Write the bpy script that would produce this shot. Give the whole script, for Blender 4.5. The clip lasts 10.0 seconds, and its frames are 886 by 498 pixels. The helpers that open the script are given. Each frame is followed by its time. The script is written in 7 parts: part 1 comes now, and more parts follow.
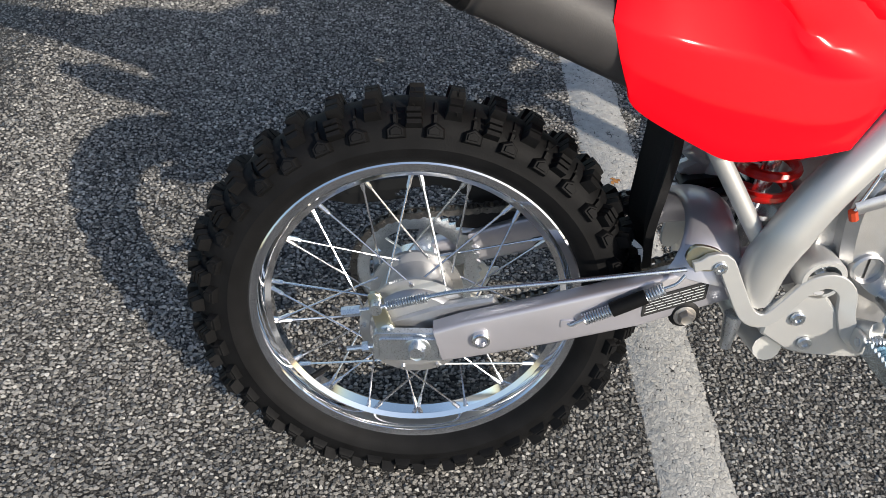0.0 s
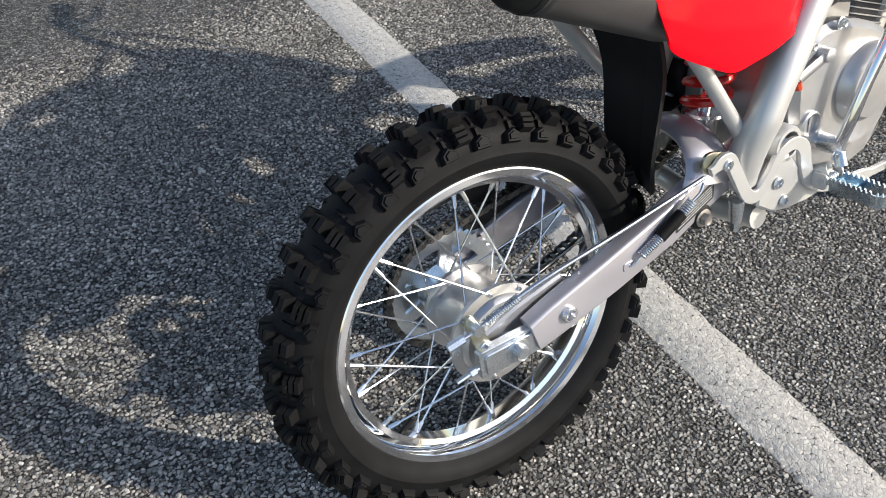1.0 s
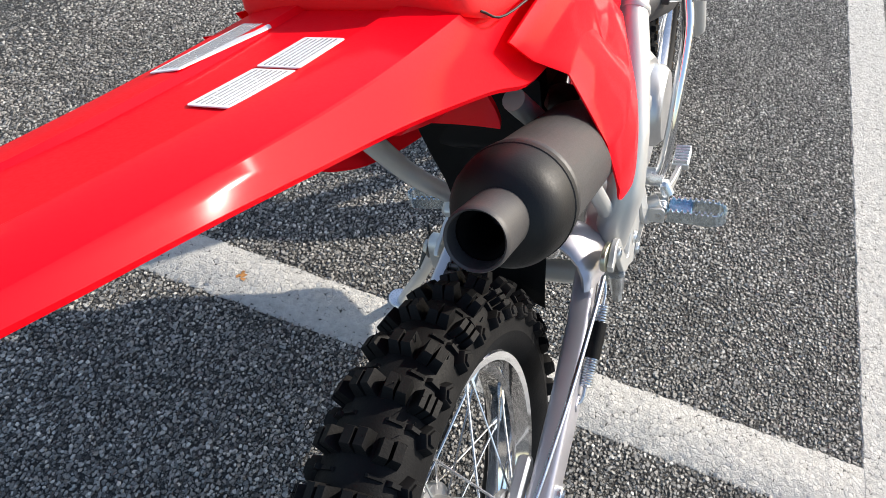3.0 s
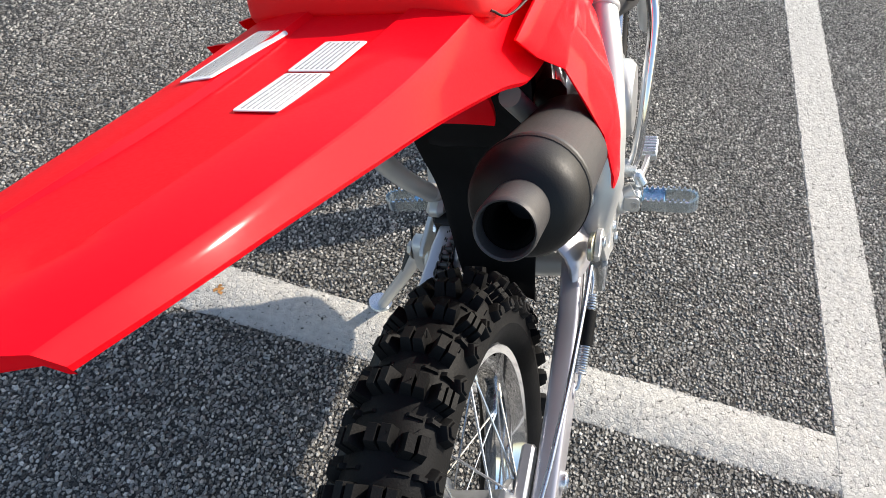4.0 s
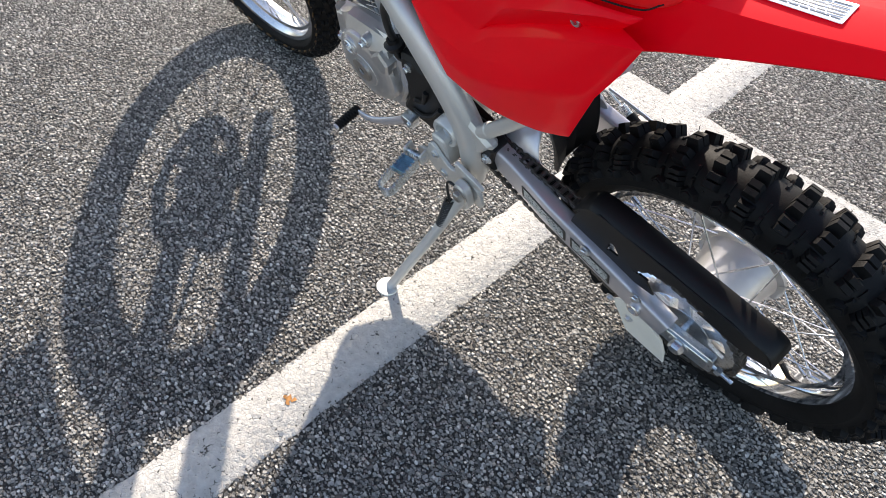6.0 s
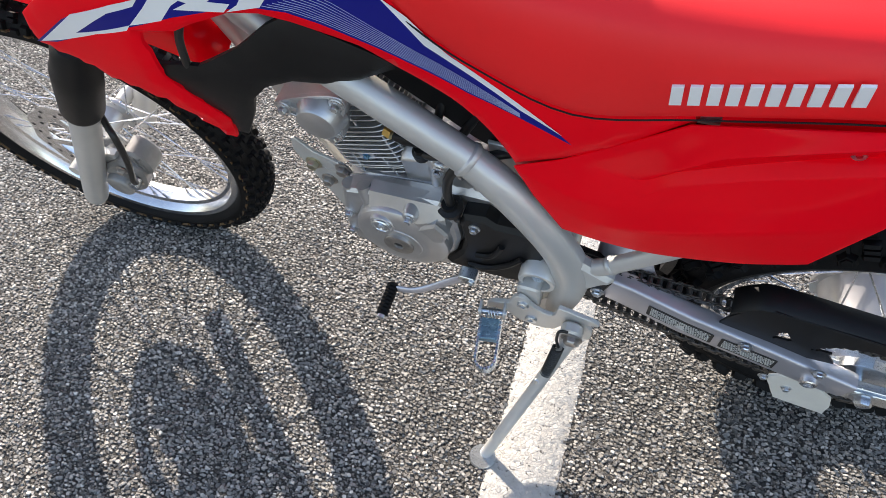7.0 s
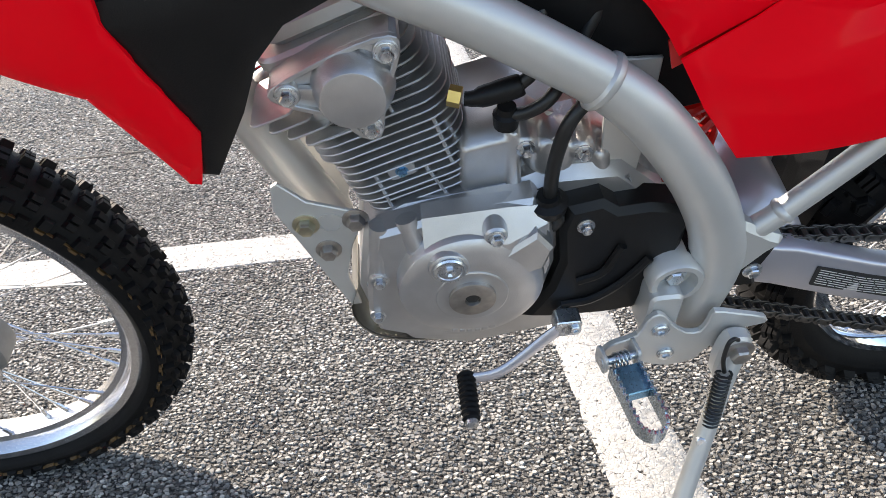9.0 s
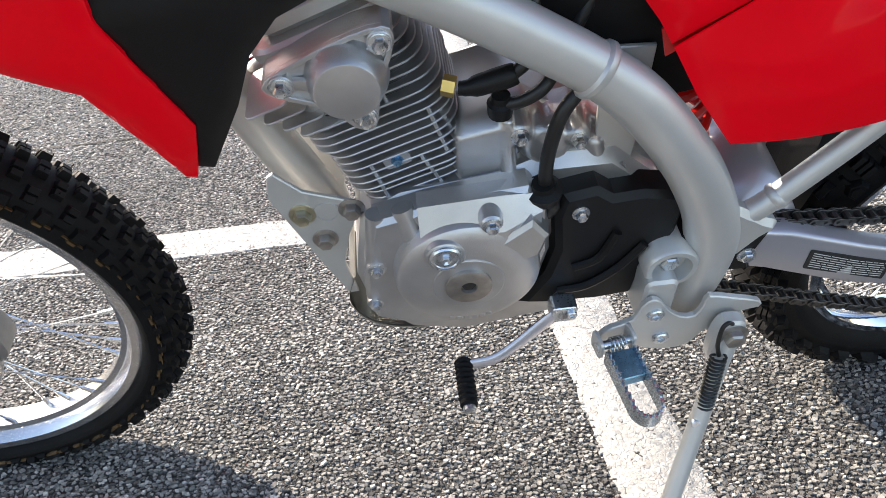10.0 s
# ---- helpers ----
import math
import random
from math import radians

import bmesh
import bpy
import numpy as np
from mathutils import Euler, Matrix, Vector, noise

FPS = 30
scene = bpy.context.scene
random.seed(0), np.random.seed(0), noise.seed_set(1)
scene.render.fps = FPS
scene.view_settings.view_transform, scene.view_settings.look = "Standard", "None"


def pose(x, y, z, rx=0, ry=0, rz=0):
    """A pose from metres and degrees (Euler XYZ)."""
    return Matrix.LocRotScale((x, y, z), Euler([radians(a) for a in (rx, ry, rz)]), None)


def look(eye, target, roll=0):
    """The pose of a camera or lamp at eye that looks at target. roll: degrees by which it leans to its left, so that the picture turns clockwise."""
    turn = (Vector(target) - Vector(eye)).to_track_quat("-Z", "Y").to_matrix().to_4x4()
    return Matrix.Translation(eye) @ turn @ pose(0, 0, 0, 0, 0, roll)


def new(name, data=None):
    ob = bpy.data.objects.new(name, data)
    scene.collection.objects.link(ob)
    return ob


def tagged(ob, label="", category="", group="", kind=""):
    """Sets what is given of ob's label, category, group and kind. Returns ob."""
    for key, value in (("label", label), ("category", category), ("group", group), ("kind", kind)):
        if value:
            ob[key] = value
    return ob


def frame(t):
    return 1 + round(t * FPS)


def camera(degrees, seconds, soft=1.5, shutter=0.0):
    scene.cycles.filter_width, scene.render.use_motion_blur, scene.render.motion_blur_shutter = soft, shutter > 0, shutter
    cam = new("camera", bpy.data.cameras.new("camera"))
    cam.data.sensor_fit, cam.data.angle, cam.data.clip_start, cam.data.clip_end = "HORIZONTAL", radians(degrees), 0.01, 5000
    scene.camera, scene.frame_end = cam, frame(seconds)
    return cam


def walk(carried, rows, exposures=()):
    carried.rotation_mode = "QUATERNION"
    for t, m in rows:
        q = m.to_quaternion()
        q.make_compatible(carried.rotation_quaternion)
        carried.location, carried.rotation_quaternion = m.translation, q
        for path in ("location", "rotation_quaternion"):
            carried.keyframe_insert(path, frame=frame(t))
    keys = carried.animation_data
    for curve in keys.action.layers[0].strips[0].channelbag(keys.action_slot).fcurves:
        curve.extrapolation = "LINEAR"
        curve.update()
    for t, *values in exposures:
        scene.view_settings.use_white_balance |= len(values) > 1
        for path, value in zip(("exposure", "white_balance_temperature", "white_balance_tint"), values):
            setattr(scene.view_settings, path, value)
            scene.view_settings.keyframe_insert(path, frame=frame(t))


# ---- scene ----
# ------------------------------------------------------------------ camera
cam = camera(63.5, 10.0, soft=0.8, shutter=0.0)
PATH = [
    (0, (0.0415, -0.4745, 1.0259), (0.0459, 0.1732, 0.2640), 1.14),
    (0.5, (-0.1944, -0.4961, 1.0604), (0.0153, 0.1333, 0.3121), 3.73),
    (1, (-0.3225, -0.3763, 1.0336), (0.0288, 0.1857, 0.2848), 0.71),
    (1.5, (-0.3963, -0.2700, 1.0360), (-0.0186, 0.1629, 0.2174), 1.21),
    (2, (-0.4156, -0.1071, 1.0492), (0.0830, 0.1990, 0.2383), 2.39),
    (2.5, (-0.3287, 0.0174, 1.0492), (0.2672, 0.2248, 0.2734), 7.43),
    (2.7, (-0.2858, 0.0484, 1.0395), (0.3363, 0.2284, 0.2775), 8.89),
    (3.8, (-0.2350, 0.0879, 1.0233), (0.4183, 0.2155, 0.2771), 10.38),
    (4, (-0.2816, 0.1066, 1.0293), (0.3844, 0.2055, 0.2899), 10.58),
    (4.5, (-0.4679, 0.2660, 1.0361), (0.2128, 0.1726, 0.3095), 11.42),
    (5, (-0.4503, 0.4630, 1.0206), (0.1307, 0.2034, 0.2492), 13.60),
    (5.2, (-0.4113, 0.5527, 1.0326), (0.1271, 0.2331, 0.2529), 13.25),
    (6.3, (0.0025, 0.8862, 1.0659), (0.4060, 0.3477, 0.3263), 3.02),
    (6.5, (0.1193, 0.8905, 1.0497), (0.4772, 0.3111, 0.3173), 1.47),
    (7, (0.3541, 0.8556, 1.0580), (0.5861, 0.2045, 0.3353), 0.50),
    (7.5, (0.5421, 0.8371, 1.0514), (0.6130, 0.0871, 0.3939), -2.28),
    (8, (0.6411, 0.8037, 0.8991), (0.6420, -0.0214, 0.3342), -2.46),
    (8.5, (0.6692, 0.7743, 0.7517), (0.6545, -0.0779, 0.2287), -4.52),
    (9, (0.6767, 0.7723, 0.7217), (0.6493, -0.0936, 0.2223), -4.67),
    (9.5, (0.6784, 0.7724, 0.7240), (0.6502, -0.0856, 0.2111), -4.93),
    (10, (0.6742, 0.7725, 0.7290), (0.6472, -0.0798, 0.2068), -5.28),
]
walk(cam, [(t, look(eye, target, roll)) for t, eye, target, roll in PATH], exposures=[(0.0, 0.36, 6850, 10), (1.0, 0.69, 6850, 10), (2.0, 1.02, 6850, 10), (3.0, 0.92, 6850, 10), (4.5, 0.97, 7050, 10), (5.2, 1.22, 7100, 11), (6.5, 1.36, 7250, 14), (7.5, 1.52, 7250, 14), (8.5, 1.53, 7250, 14), (10.0, 1.55, 7250, 14)])

# ------------------------------------------------------------------ light
SUN_EL, SUN_AZ = radians(32.0), radians(-44.0)
world = bpy.data.worlds.new("sky")
scene.world = world
world.use_nodes = True
wn = world.node_tree
sky = wn.nodes.new("ShaderNodeTexSky")
sky.sky_type, sky.sun_disc = "NISHITA", False
sky.sun_elevation, sky.sun_rotation = SUN_EL, math.pi / 2 - SUN_AZ
wn.nodes["Background"].inputs["Strength"].default_value = 0.134
wn.links.new(sky.outputs["Color"], wn.nodes["Background"].inputs["Color"])
sun_data = bpy.data.lights.new("sun", "SUN")
sun_data.energy, sun_data.angle, sun_data.color = 3.2, radians(0.6), (1.0, 0.945, 0.87)
sun = new("sun", sun_data)
sun.matrix_world = look((3 * math.cos(SUN_AZ), 3 * math.sin(SUN_AZ), 3 * math.tan(SUN_EL)), (0, 0, 0))


# ------------------------------------------------------------------ materials
def material(name, color, rough=0.5, metal=0.0, var=0.12, scale=30.0, bump=0.0, bump_scale=300.0, coat=0.0, spec=0.5):
    """Principled surface with two scales of colour variation and fine relief."""
    m = bpy.data.materials.new(name)
    m.use_nodes = True
    nt = m.node_tree
    n, ln = nt.nodes, nt.links
    b = n["Principled BSDF"]
    b.inputs["Roughness"].default_value, b.inputs["Metallic"].default_value = rough, metal
    b.inputs["Coat Weight"].default_value, b.inputs["Specular IOR Level"].default_value = coat, spec
    b.inputs["Coat Roughness"].default_value = 0.08
    tc = n.new("ShaderNodeTexCoord")
    big = n.new("ShaderNodeTexNoise")
    big.inputs["Scale"].default_value, big.inputs["Detail"].default_value = scale, 6
    ln.new(tc.outputs["Object"], big.inputs["Vector"])
    ramp = n.new("ShaderNodeValToRGB")
    ramp.color_ramp.elements[0].position, ramp.color_ramp.elements[1].position = 0.3, 0.7
    ramp.color_ramp.elements[0].color = (*[c * (1 - var) for c in color], 1)
    ramp.color_ramp.elements[1].color = (*[min(1, c * (1 + var)) for c in color], 1)
    ln.new(big.outputs["Fac"], ramp.inputs["Fac"])
    ln.new(ramp.outputs["Color"], b.inputs["Base Color"])
    rr = n.new("ShaderNodeMapRange")
    rr.inputs["To Min"].default_value, rr.inputs["To Max"].default_value = max(0.02, rough * 0.8), min(1, rough * 1.25)
    fine = n.new("ShaderNodeTexNoise")
    fine.inputs["Scale"].default_value, fine.inputs["Detail"].default_value = bump_scale, 4
    ln.new(tc.outputs["Object"], fine.inputs["Vector"])
    ln.new(fine.outputs["Fac"], rr.inputs["Value"])
    ln.new(rr.outputs["Result"], b.inputs["Roughness"])
    if bump:
        bp = n.new("ShaderNodeBump")
        bp.inputs["Strength"].default_value, bp.inputs["Distance"].default_value = bump, 0.001
        ln.new(fine.outputs["Fac"], bp.inputs["Height"])
        ln.new(bp.outputs["Normal"], b.inputs["Normal"])
    return m


RED = material("red_plastic", (0.96, 0.0025, 0.012), 0.48, 0, 0.03, 8, 0.02, 500, coat=0.13, spec=0.05)
SEAT = material("red_vinyl", (0.96, 0.006, 0.010), 0.52, 0, 0.04, 10, 0.10, 900, spec=0.55)
BLACK = material("black_plastic", (0.006, 0.006, 0.0065), 0.45, 0, 0.2, 20, 0.15, 900, spec=0.3)
MATTE = material("matte_black_paint", (0.011, 0.0105, 0.0105), 0.5, 0, 0.2, 20, 0.1, 700, spec=0.3)
SILVER = material("silver_paint", (0.60, 0.595, 0.575), 0.42, 0.5, 0.05, 15, 0.08, 900, coat=0.1)
CAST = material("cast_aluminium", (0.58, 0.58, 0.585), 0.36, 0.85, 0.10, 25, 0.2, 1100)
FIN = material("finned_alloy", (0.50, 0.50, 0.50), 0.38, 0.85, 0.15, 25, 0.2, 900)
# barrel alloy darkened: the shade between the fins is put into its colour
BARREL = material("fin_gap_shade_alloy", (0.075, 0.075, 0.08), 0.6, 0.5, 0.2, 25, 0.2, 900)
GUARD = material("bare_steel_guard", (0.26, 0.255, 0.235), 0.34, 0.9, 0.2, 30, 0.1, 600)
SWING = material("swingarm_silver", (0.52, 0.505, 0.54), 0.33, 0.6, 0.06, 12, 0.05, 600, coat=0.15)
CHROME = material("chrome", (0.80, 0.81, 0.83), 0.07, 1.0, 0.03, 20, 0.0)
ALLOY = material("satin_alloy", (0.72, 0.73, 0.75), 0.25, 1.0, 0.06, 30, 0.03, 700)
ZINC = material("zinc_plate", (0.66, 0.70, 0.74), 0.28, 1.0, 0.12, 60, 0.05, 600)
BLUEZINC = material("blue_zinc", (0.20, 0.40, 0.58), 0.28, 1.0, 0.25, 70, 0.05, 600)
YELLOWZINC = material("yellow_zinc", (0.55, 0.53, 0.40), 0.3, 1.0, 0.15, 50, 0.05, 600)
PEGZINC = material("pale_blue_zinc", (0.54, 0.63, 0.70), 0.26, 1.0, 0.22, 70, 0.05, 600)
BRASS = material("brass", (0.62, 0.42, 0.14), 0.3, 1.0, 0.1, 60, 0.05, 600)
RUBBER = material("rubber", (0.006, 0.006, 0.0065), 0.62, 0, 0.35, 30, 0.3, 500, spec=0.16)
HOSE = material("black_hose", (0.012, 0.012, 0.012), 0.4, 0, 0.2, 60, 0.05, 600)
CHAINMAT = material("oiled_steel", (0.10, 0.095, 0.09), 0.38, 0.8, 0.35, 90, 0.1, 900)
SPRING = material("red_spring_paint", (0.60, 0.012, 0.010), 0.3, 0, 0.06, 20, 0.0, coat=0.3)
WHITE = material("white_decal", (0.80, 0.80, 0.80), 0.35, 0, 0.03, 20)
BLUE = material("blue_decal", (0.003, 0.008, 0.20), 0.35, 0, 0.05, 20, spec=0.25)
PALE = material("pale_blue_decal", (0.42, 0.47, 0.66), 0.35, 0, 0.03, 20)
CREAM = material("white_plastic", (0.74, 0.72, 0.66), 0.4, 0, 0.05, 30)
INK = material("black_print", (0.02, 0.02, 0.02), 0.5, 0, 0.1, 40)
SCREW = material("screw_face", (0.40, 0.375, 0.35), 0.4, 0.9, 0.2, 80, 0.1, 800)
MOULD = material("brown_mould_mark", (0.10, 0.055, 0.018), 0.5, 0, 0.5, 60)
TANRED = material("amber_plastic", (0.55, 0.06, 0.02), 0.4, 0, 0.1, 40)


def stones(name, paint=False):
    """Worn asphalt: crushed stones of mixed greys and tans with tilted faces, dark binder between; paint covers the stones."""
    m = bpy.data.materials.new(name)
    m.use_nodes = True
    nt = m.node_tree
    n, ln = nt.nodes, nt.links
    b = n["Principled BSDF"]

    def math_node(op, x, y=None, z=None):
        k = n.new("ShaderNodeMath")
        k.operation = op
        for i, v in enumerate((x, y, z)):
            if v is None:
                continue
            if isinstance(v, (int, float)):
                k.inputs[i].default_value = v
            else:
                ln.new(v, k.inputs[i])
        return k.outputs["Value"]

    def vec(op, x, y):
        k = n.new("ShaderNodeVectorMath")
        k.operation = op
        for i, v in enumerate((x, y)):
            if isinstance(v, tuple):
                k.inputs[i].default_value = v
            else:
                ln.new(v, k.inputs[i])
        return k

    def remap(v, a0, a1, b0=0.0, b1=1.0):
        k = n.new("ShaderNodeMapRange")
        k.interpolation_type = "SMOOTHSTEP"
        for nm, q in zip(("From Min", "From Max", "To Min", "To Max"), (a0, a1, b0, b1)):
            k.inputs[nm].default_value = q
        ln.new(v, k.inputs["Value"])
        return k.outputs["Result"]

    def blend(f, x, y, mode="MIX"):
        k = n.new("ShaderNodeMix")
        k.data_type, k.blend_type = "RGBA", mode
        for nm, q in (("Factor", f), ("A", x), ("B", y)):
            if isinstance(q, (int, float)):
                k.inputs[nm].default_value = q
            elif isinstance(q, tuple):
                k.inputs[nm].default_value = q
            else:
                ln.new(q, k.inputs[nm])
        return k.outputs["Result"]

    def noise_tex(scale, detail):
        k = n.new("ShaderNodeTexNoise")
        k.inputs["Scale"].default_value, k.inputs["Detail"].default_value = scale, detail
        ln.new(tc.outputs["Object"], k.inputs["Vector"])
        return k

    tc = n.new("ShaderNodeTexCoord")
    wob = noise_tex(340, 2)
    shift = vec("SCALE", vec("SUBTRACT", wob.outputs["Color"], (0.5, 0.5, 0.5)).outputs[0], (0, 0, 0))
    shift.inputs["Scale"].default_value = 0.003
    pos = vec("ADD", tc.outputs["Object"], shift.outputs[0]).outputs[0]
    layers = []
    for sc in (140.0, 265.0):
        v = n.new("ShaderNodeTexVoronoi")
        e = n.new("ShaderNodeTexVoronoi")
        e.feature = "DISTANCE_TO_EDGE"
        for t_ in (v, e):
            t_.inputs["Scale"].default_value = sc
            ln.new(pos, t_.inputs["Vector"])
        sep = n.new("ShaderNodeSeparateColor")
        ln.new(v.outputs["Color"], sep.inputs["Color"])
        ramp = n.new("ShaderNodeValToRGB")
        cr = ramp.color_ramp
        cr.elements[0].position, cr.elements[0].color = 0.0, (0.016, 0.0155, 0.015, 1)
        cr.elements[1].position, cr.elements[1].color = 1.0, (0.52, 0.495, 0.45, 1)
        for p, c in ((0.25, (0.075, 0.071, 0.065, 1)), (0.5, (0.180, 0.171, 0.155, 1)), (0.78, (0.34, 0.322, 0.287, 1))):
            cr.elements.new(p).color = c
        ln.new(sep.outputs["Red"], ramp.inputs["Fac"])
        gap = remap(e.outputs["Distance"], 0.02, 0.17)
        local = vec("SUBTRACT", pos, v.outputs["Position"]).outputs[0]
        face = vec("SUBTRACT", v.outputs["Color"], (0.5, 0.5, 0.5)).outputs[0]
        tilt = n.new("ShaderNodeVectorMath")
        tilt.operation = "DOT_PRODUCT"
        ln.new(local, tilt.inputs[0])
        ln.new(face, tilt.inputs[1])
        h = math_node("MULTIPLY_ADD", gap, math_node("MULTIPLY_ADD", sep.outputs["Green"], 0.25 / sc, 0.15 / sc), math_node("MULTIPLY", tilt.outputs["Value"], 1.5))
        layers.append((blend(gap, (0.011, 0.0105, 0.010, 1), ramp.outputs["Color"]), h, sep.outputs["Blue"]))
    pick = math_node("GREATER_THAN", layers[0][2], 0.40)
    col = blend(pick, layers[1][0], layers[0][0])
    hm = n.new("ShaderNodeMix")
    ln.new(pick, hm.inputs["Factor"])
    ln.new(layers[1][1], hm.inputs["A"])
    ln.new(layers[0][1], hm.inputs["B"])
    height = hm.outputs["Result"]
    stain = noise_tex(2.6, 5)
    grain = noise_tex(900, 3)
    col = blend(1.0, col, remap(stain.outputs["Fac"], 0.3, 0.7, 0.85, 1.15), "MULTIPLY")
    col = blend(1.0, col, remap(grain.outputs["Fac"], 0.25, 0.75, 0.75, 1.25), "MULTIPLY")
    if paint:
        wear = noise_tex(70, 6)
        w2 = noise_tex(9, 4)
        s_ = math_node("ADD", math_node("MULTIPLY", height, 120.0), math_node("ADD", wear.outputs["Fac"], math_node("MULTIPLY", w2.outputs["Fac"], 0.6)))
        cov = remap(s_, 0.30, 0.48)
        pc = n.new("ShaderNodeValToRGB")
        pc.color_ramp.elements[0].position, pc.color_ramp.elements[1].position = 0.3, 0.7
        pc.color_ramp.elements[0].color, pc.color_ramp.elements[1].color = (0.40, 0.385, 0.355, 1), (0.53, 0.515, 0.48, 1)
        ln.new(wear.outputs["Fac"], pc.inputs["Fac"])
        col = blend(cov, col, pc.outputs["Color"])
        height = math_node("MULTIPLY", height, 0.32)
    ln.new(col, b.inputs["Base Color"])
    b.inputs["Roughness"].default_value = 0.8 if not paint else 0.7
    bp = n.new("ShaderNodeBump")
    bp.inputs["Strength"].default_value, bp.inputs["Distance"].default_value = 1.0, 1.0
    ln.new(height, bp.inputs["Height"])
    ln.new(bp.outputs["Normal"], b.inputs["Normal"])
    return m


def chipping():
    """Single crushed stones: each its own grey or tan, mottled."""
    m = material("stone_chipping", (0.3, 0.29, 0.26), 0.75, 0, 0.2, 500, 0.4, 1500, spec=0.35)
    n, ln = m.node_tree.nodes, m.node_tree.links
    geo, ramp, mul = n.new("ShaderNodeNewGeometry"), n.new("ShaderNodeValToRGB"), n.new("ShaderNodeMix")
    cr = ramp.color_ramp
    cr.elements[0].position, cr.elements[0].color = 0.0, (0.075, 0.072, 0.067, 1)
    cr.elements[1].position, cr.elements[1].color = 1.0, (0.62, 0.595, 0.545, 1)
    for p, c in ((0.25, (0.165, 0.158, 0.145, 1)), (0.55, (0.275, 0.263, 0.239, 1)), (0.88, (0.40, 0.380, 0.344, 1))):
        cr.elements.new(p).color = c
    ln.new(geo.outputs["Random Per Island"], ramp.inputs["Fac"])
    mul.data_type, mul.blend_type = "RGBA", "MULTIPLY"
    mul.inputs["Factor"].default_value = 1.0
    mot = n.new("ShaderNodeTexNoise")
    mot.inputs["Scale"].default_value, mot.inputs["Detail"].default_value = 700, 3
    tc = n.new("ShaderNodeTexCoord")
    ln.new(tc.outputs["Object"], mot.inputs["Vector"])
    mr = n.new("ShaderNodeMapRange")
    mr.inputs["From Min"].default_value, mr.inputs["From Max"].default_value = 0.3, 0.7
    mr.inputs["To Min"].default_value, mr.inputs["To Max"].default_value = 0.7, 1.3
    ln.new(mot.outputs["Fac"], mr.inputs["Value"])
    ln.new(ramp.outputs["Color"], mul.inputs["A"])
    ln.new(mr.outputs["Result"], mul.inputs["B"])
    blot = n.new("ShaderNodeTexNoise")
    blot.inputs["Scale"].default_value, blot.inputs["Detail"].default_value = 3.2, 5
    ln.new(tc.outputs["Object"], blot.inputs["Vector"])
    br = n.new("ShaderNodeMapRange")
    br.inputs["From Min"].default_value, br.inputs["From Max"].default_value = 0.3, 0.7
    br.inputs["To Min"].default_value, br.inputs["To Max"].default_value = 0.78, 1.22
    ln.new(blot.outputs["Fac"], br.inputs["Value"])
    mul2 = n.new("ShaderNodeMix")
    mul2.data_type, mul2.blend_type = "RGBA", "MULTIPLY"
    mul2.inputs["Factor"].default_value = 1.0
    ln.new(mul.outputs["Result"], mul2.inputs["A"])
    ln.new(br.outputs["Result"], mul2.inputs["B"])
    ln.new(mul2.outputs["Result"], n["Principled BSDF"].inputs["Base Color"])
    return m


CHIP = chipping()
ASPHALT = stones("asphalt")
LINEPAINT = stones("road_paint", True)


# ------------------------------------------------------------------ mesh helpers
def part(name, bm, mat, parent=None, label="", sharp=38):
    """Links a bmesh as one mesh object under a thing or a part."""
    me = bpy.data.meshes.new(name)
    bmesh.ops.recalc_face_normals(bm, faces=bm.faces[:])
    bm.to_mesh(me)
    bm.free()
    me.materials.append(mat)
    me.polygons.foreach_set("use_smooth", [True] * len(me.polygons))
    me.set_sharp_from_angle(angle=radians(sharp))
    ob = new(name, me)
    ob.parent = parent
    if label:
        ob["label"] = label
    return ob


def again(ob, m=None, parent=None):
    """Another object on the same mesh."""
    o = new(ob.name.split(".")[0], ob.data)
    o.parent = parent or ob.parent
    if m is not None:
        o.matrix_basis = m
    if "label" in ob:
        o["label"] = ob["label"]
    return o


def spline(pts, n=8):
    """Catmull-Rom through the points; entries may be longer than three."""
    p = [np.array(q, float) for q in pts]
    p = [2 * p[0] - p[1]] + p + [2 * p[-1] - p[-2]]
    out = []
    for i in range(1, len(p) - 2):
        for k in range(n):
            t = k / n
            a, b, c, d = p[i - 1], p[i], p[i + 1], p[i + 2]
            out.append(0.5 * (2 * b + (c - a) * t + (2 * a - 5 * b + 4 * c - d) * t * t + (3 * b - 3 * c + d - a) * t ** 3))
    out.append(p[-2])
    return out


def ring_faces(bm, a, b):
    for i in range(len(a)):
        j = (i + 1) % len(a)
        bm.faces.new((a[i], a[j], b[j], b[i]))


def tube(bm, pts, r, seg=10, side=(0, 1, 0), cap=True, flat=None):
    """A swept tube; r: radius or list of radii; flat: list or pair (half width along side, half height)."""
    pts = [Vector(p[:3]) for p in pts]
    rings = []
    s0 = Vector(side)
    for i, p in enumerate(pts):
        d = (pts[min(i + 1, len(pts) - 1)] - pts[max(i - 1, 0)]).normalized()
        s = s0 - d * s0.dot(d)
        if s.length < 0.05:
            s = d.orthogonal()
        s.normalize()
        s0 = s
        u = d.cross(s)
        if flat:
            ra, rb = flat[i] if isinstance(flat, list) else flat
        else:
            ra = rb = r[i] if isinstance(r, (list, tuple)) else r
        rings.append([bm.verts.new(p + s * (ra * math.cos(6.2832 * k / seg)) + u * (rb * math.sin(6.2832 * k / seg))) for k in range(seg)])
    for a, b in zip(rings, rings[1:]):
        ring_faces(bm, a, b)
    if cap:
        bm.faces.new(rings[0])
        bm.faces.new(rings[-1])
    return bm


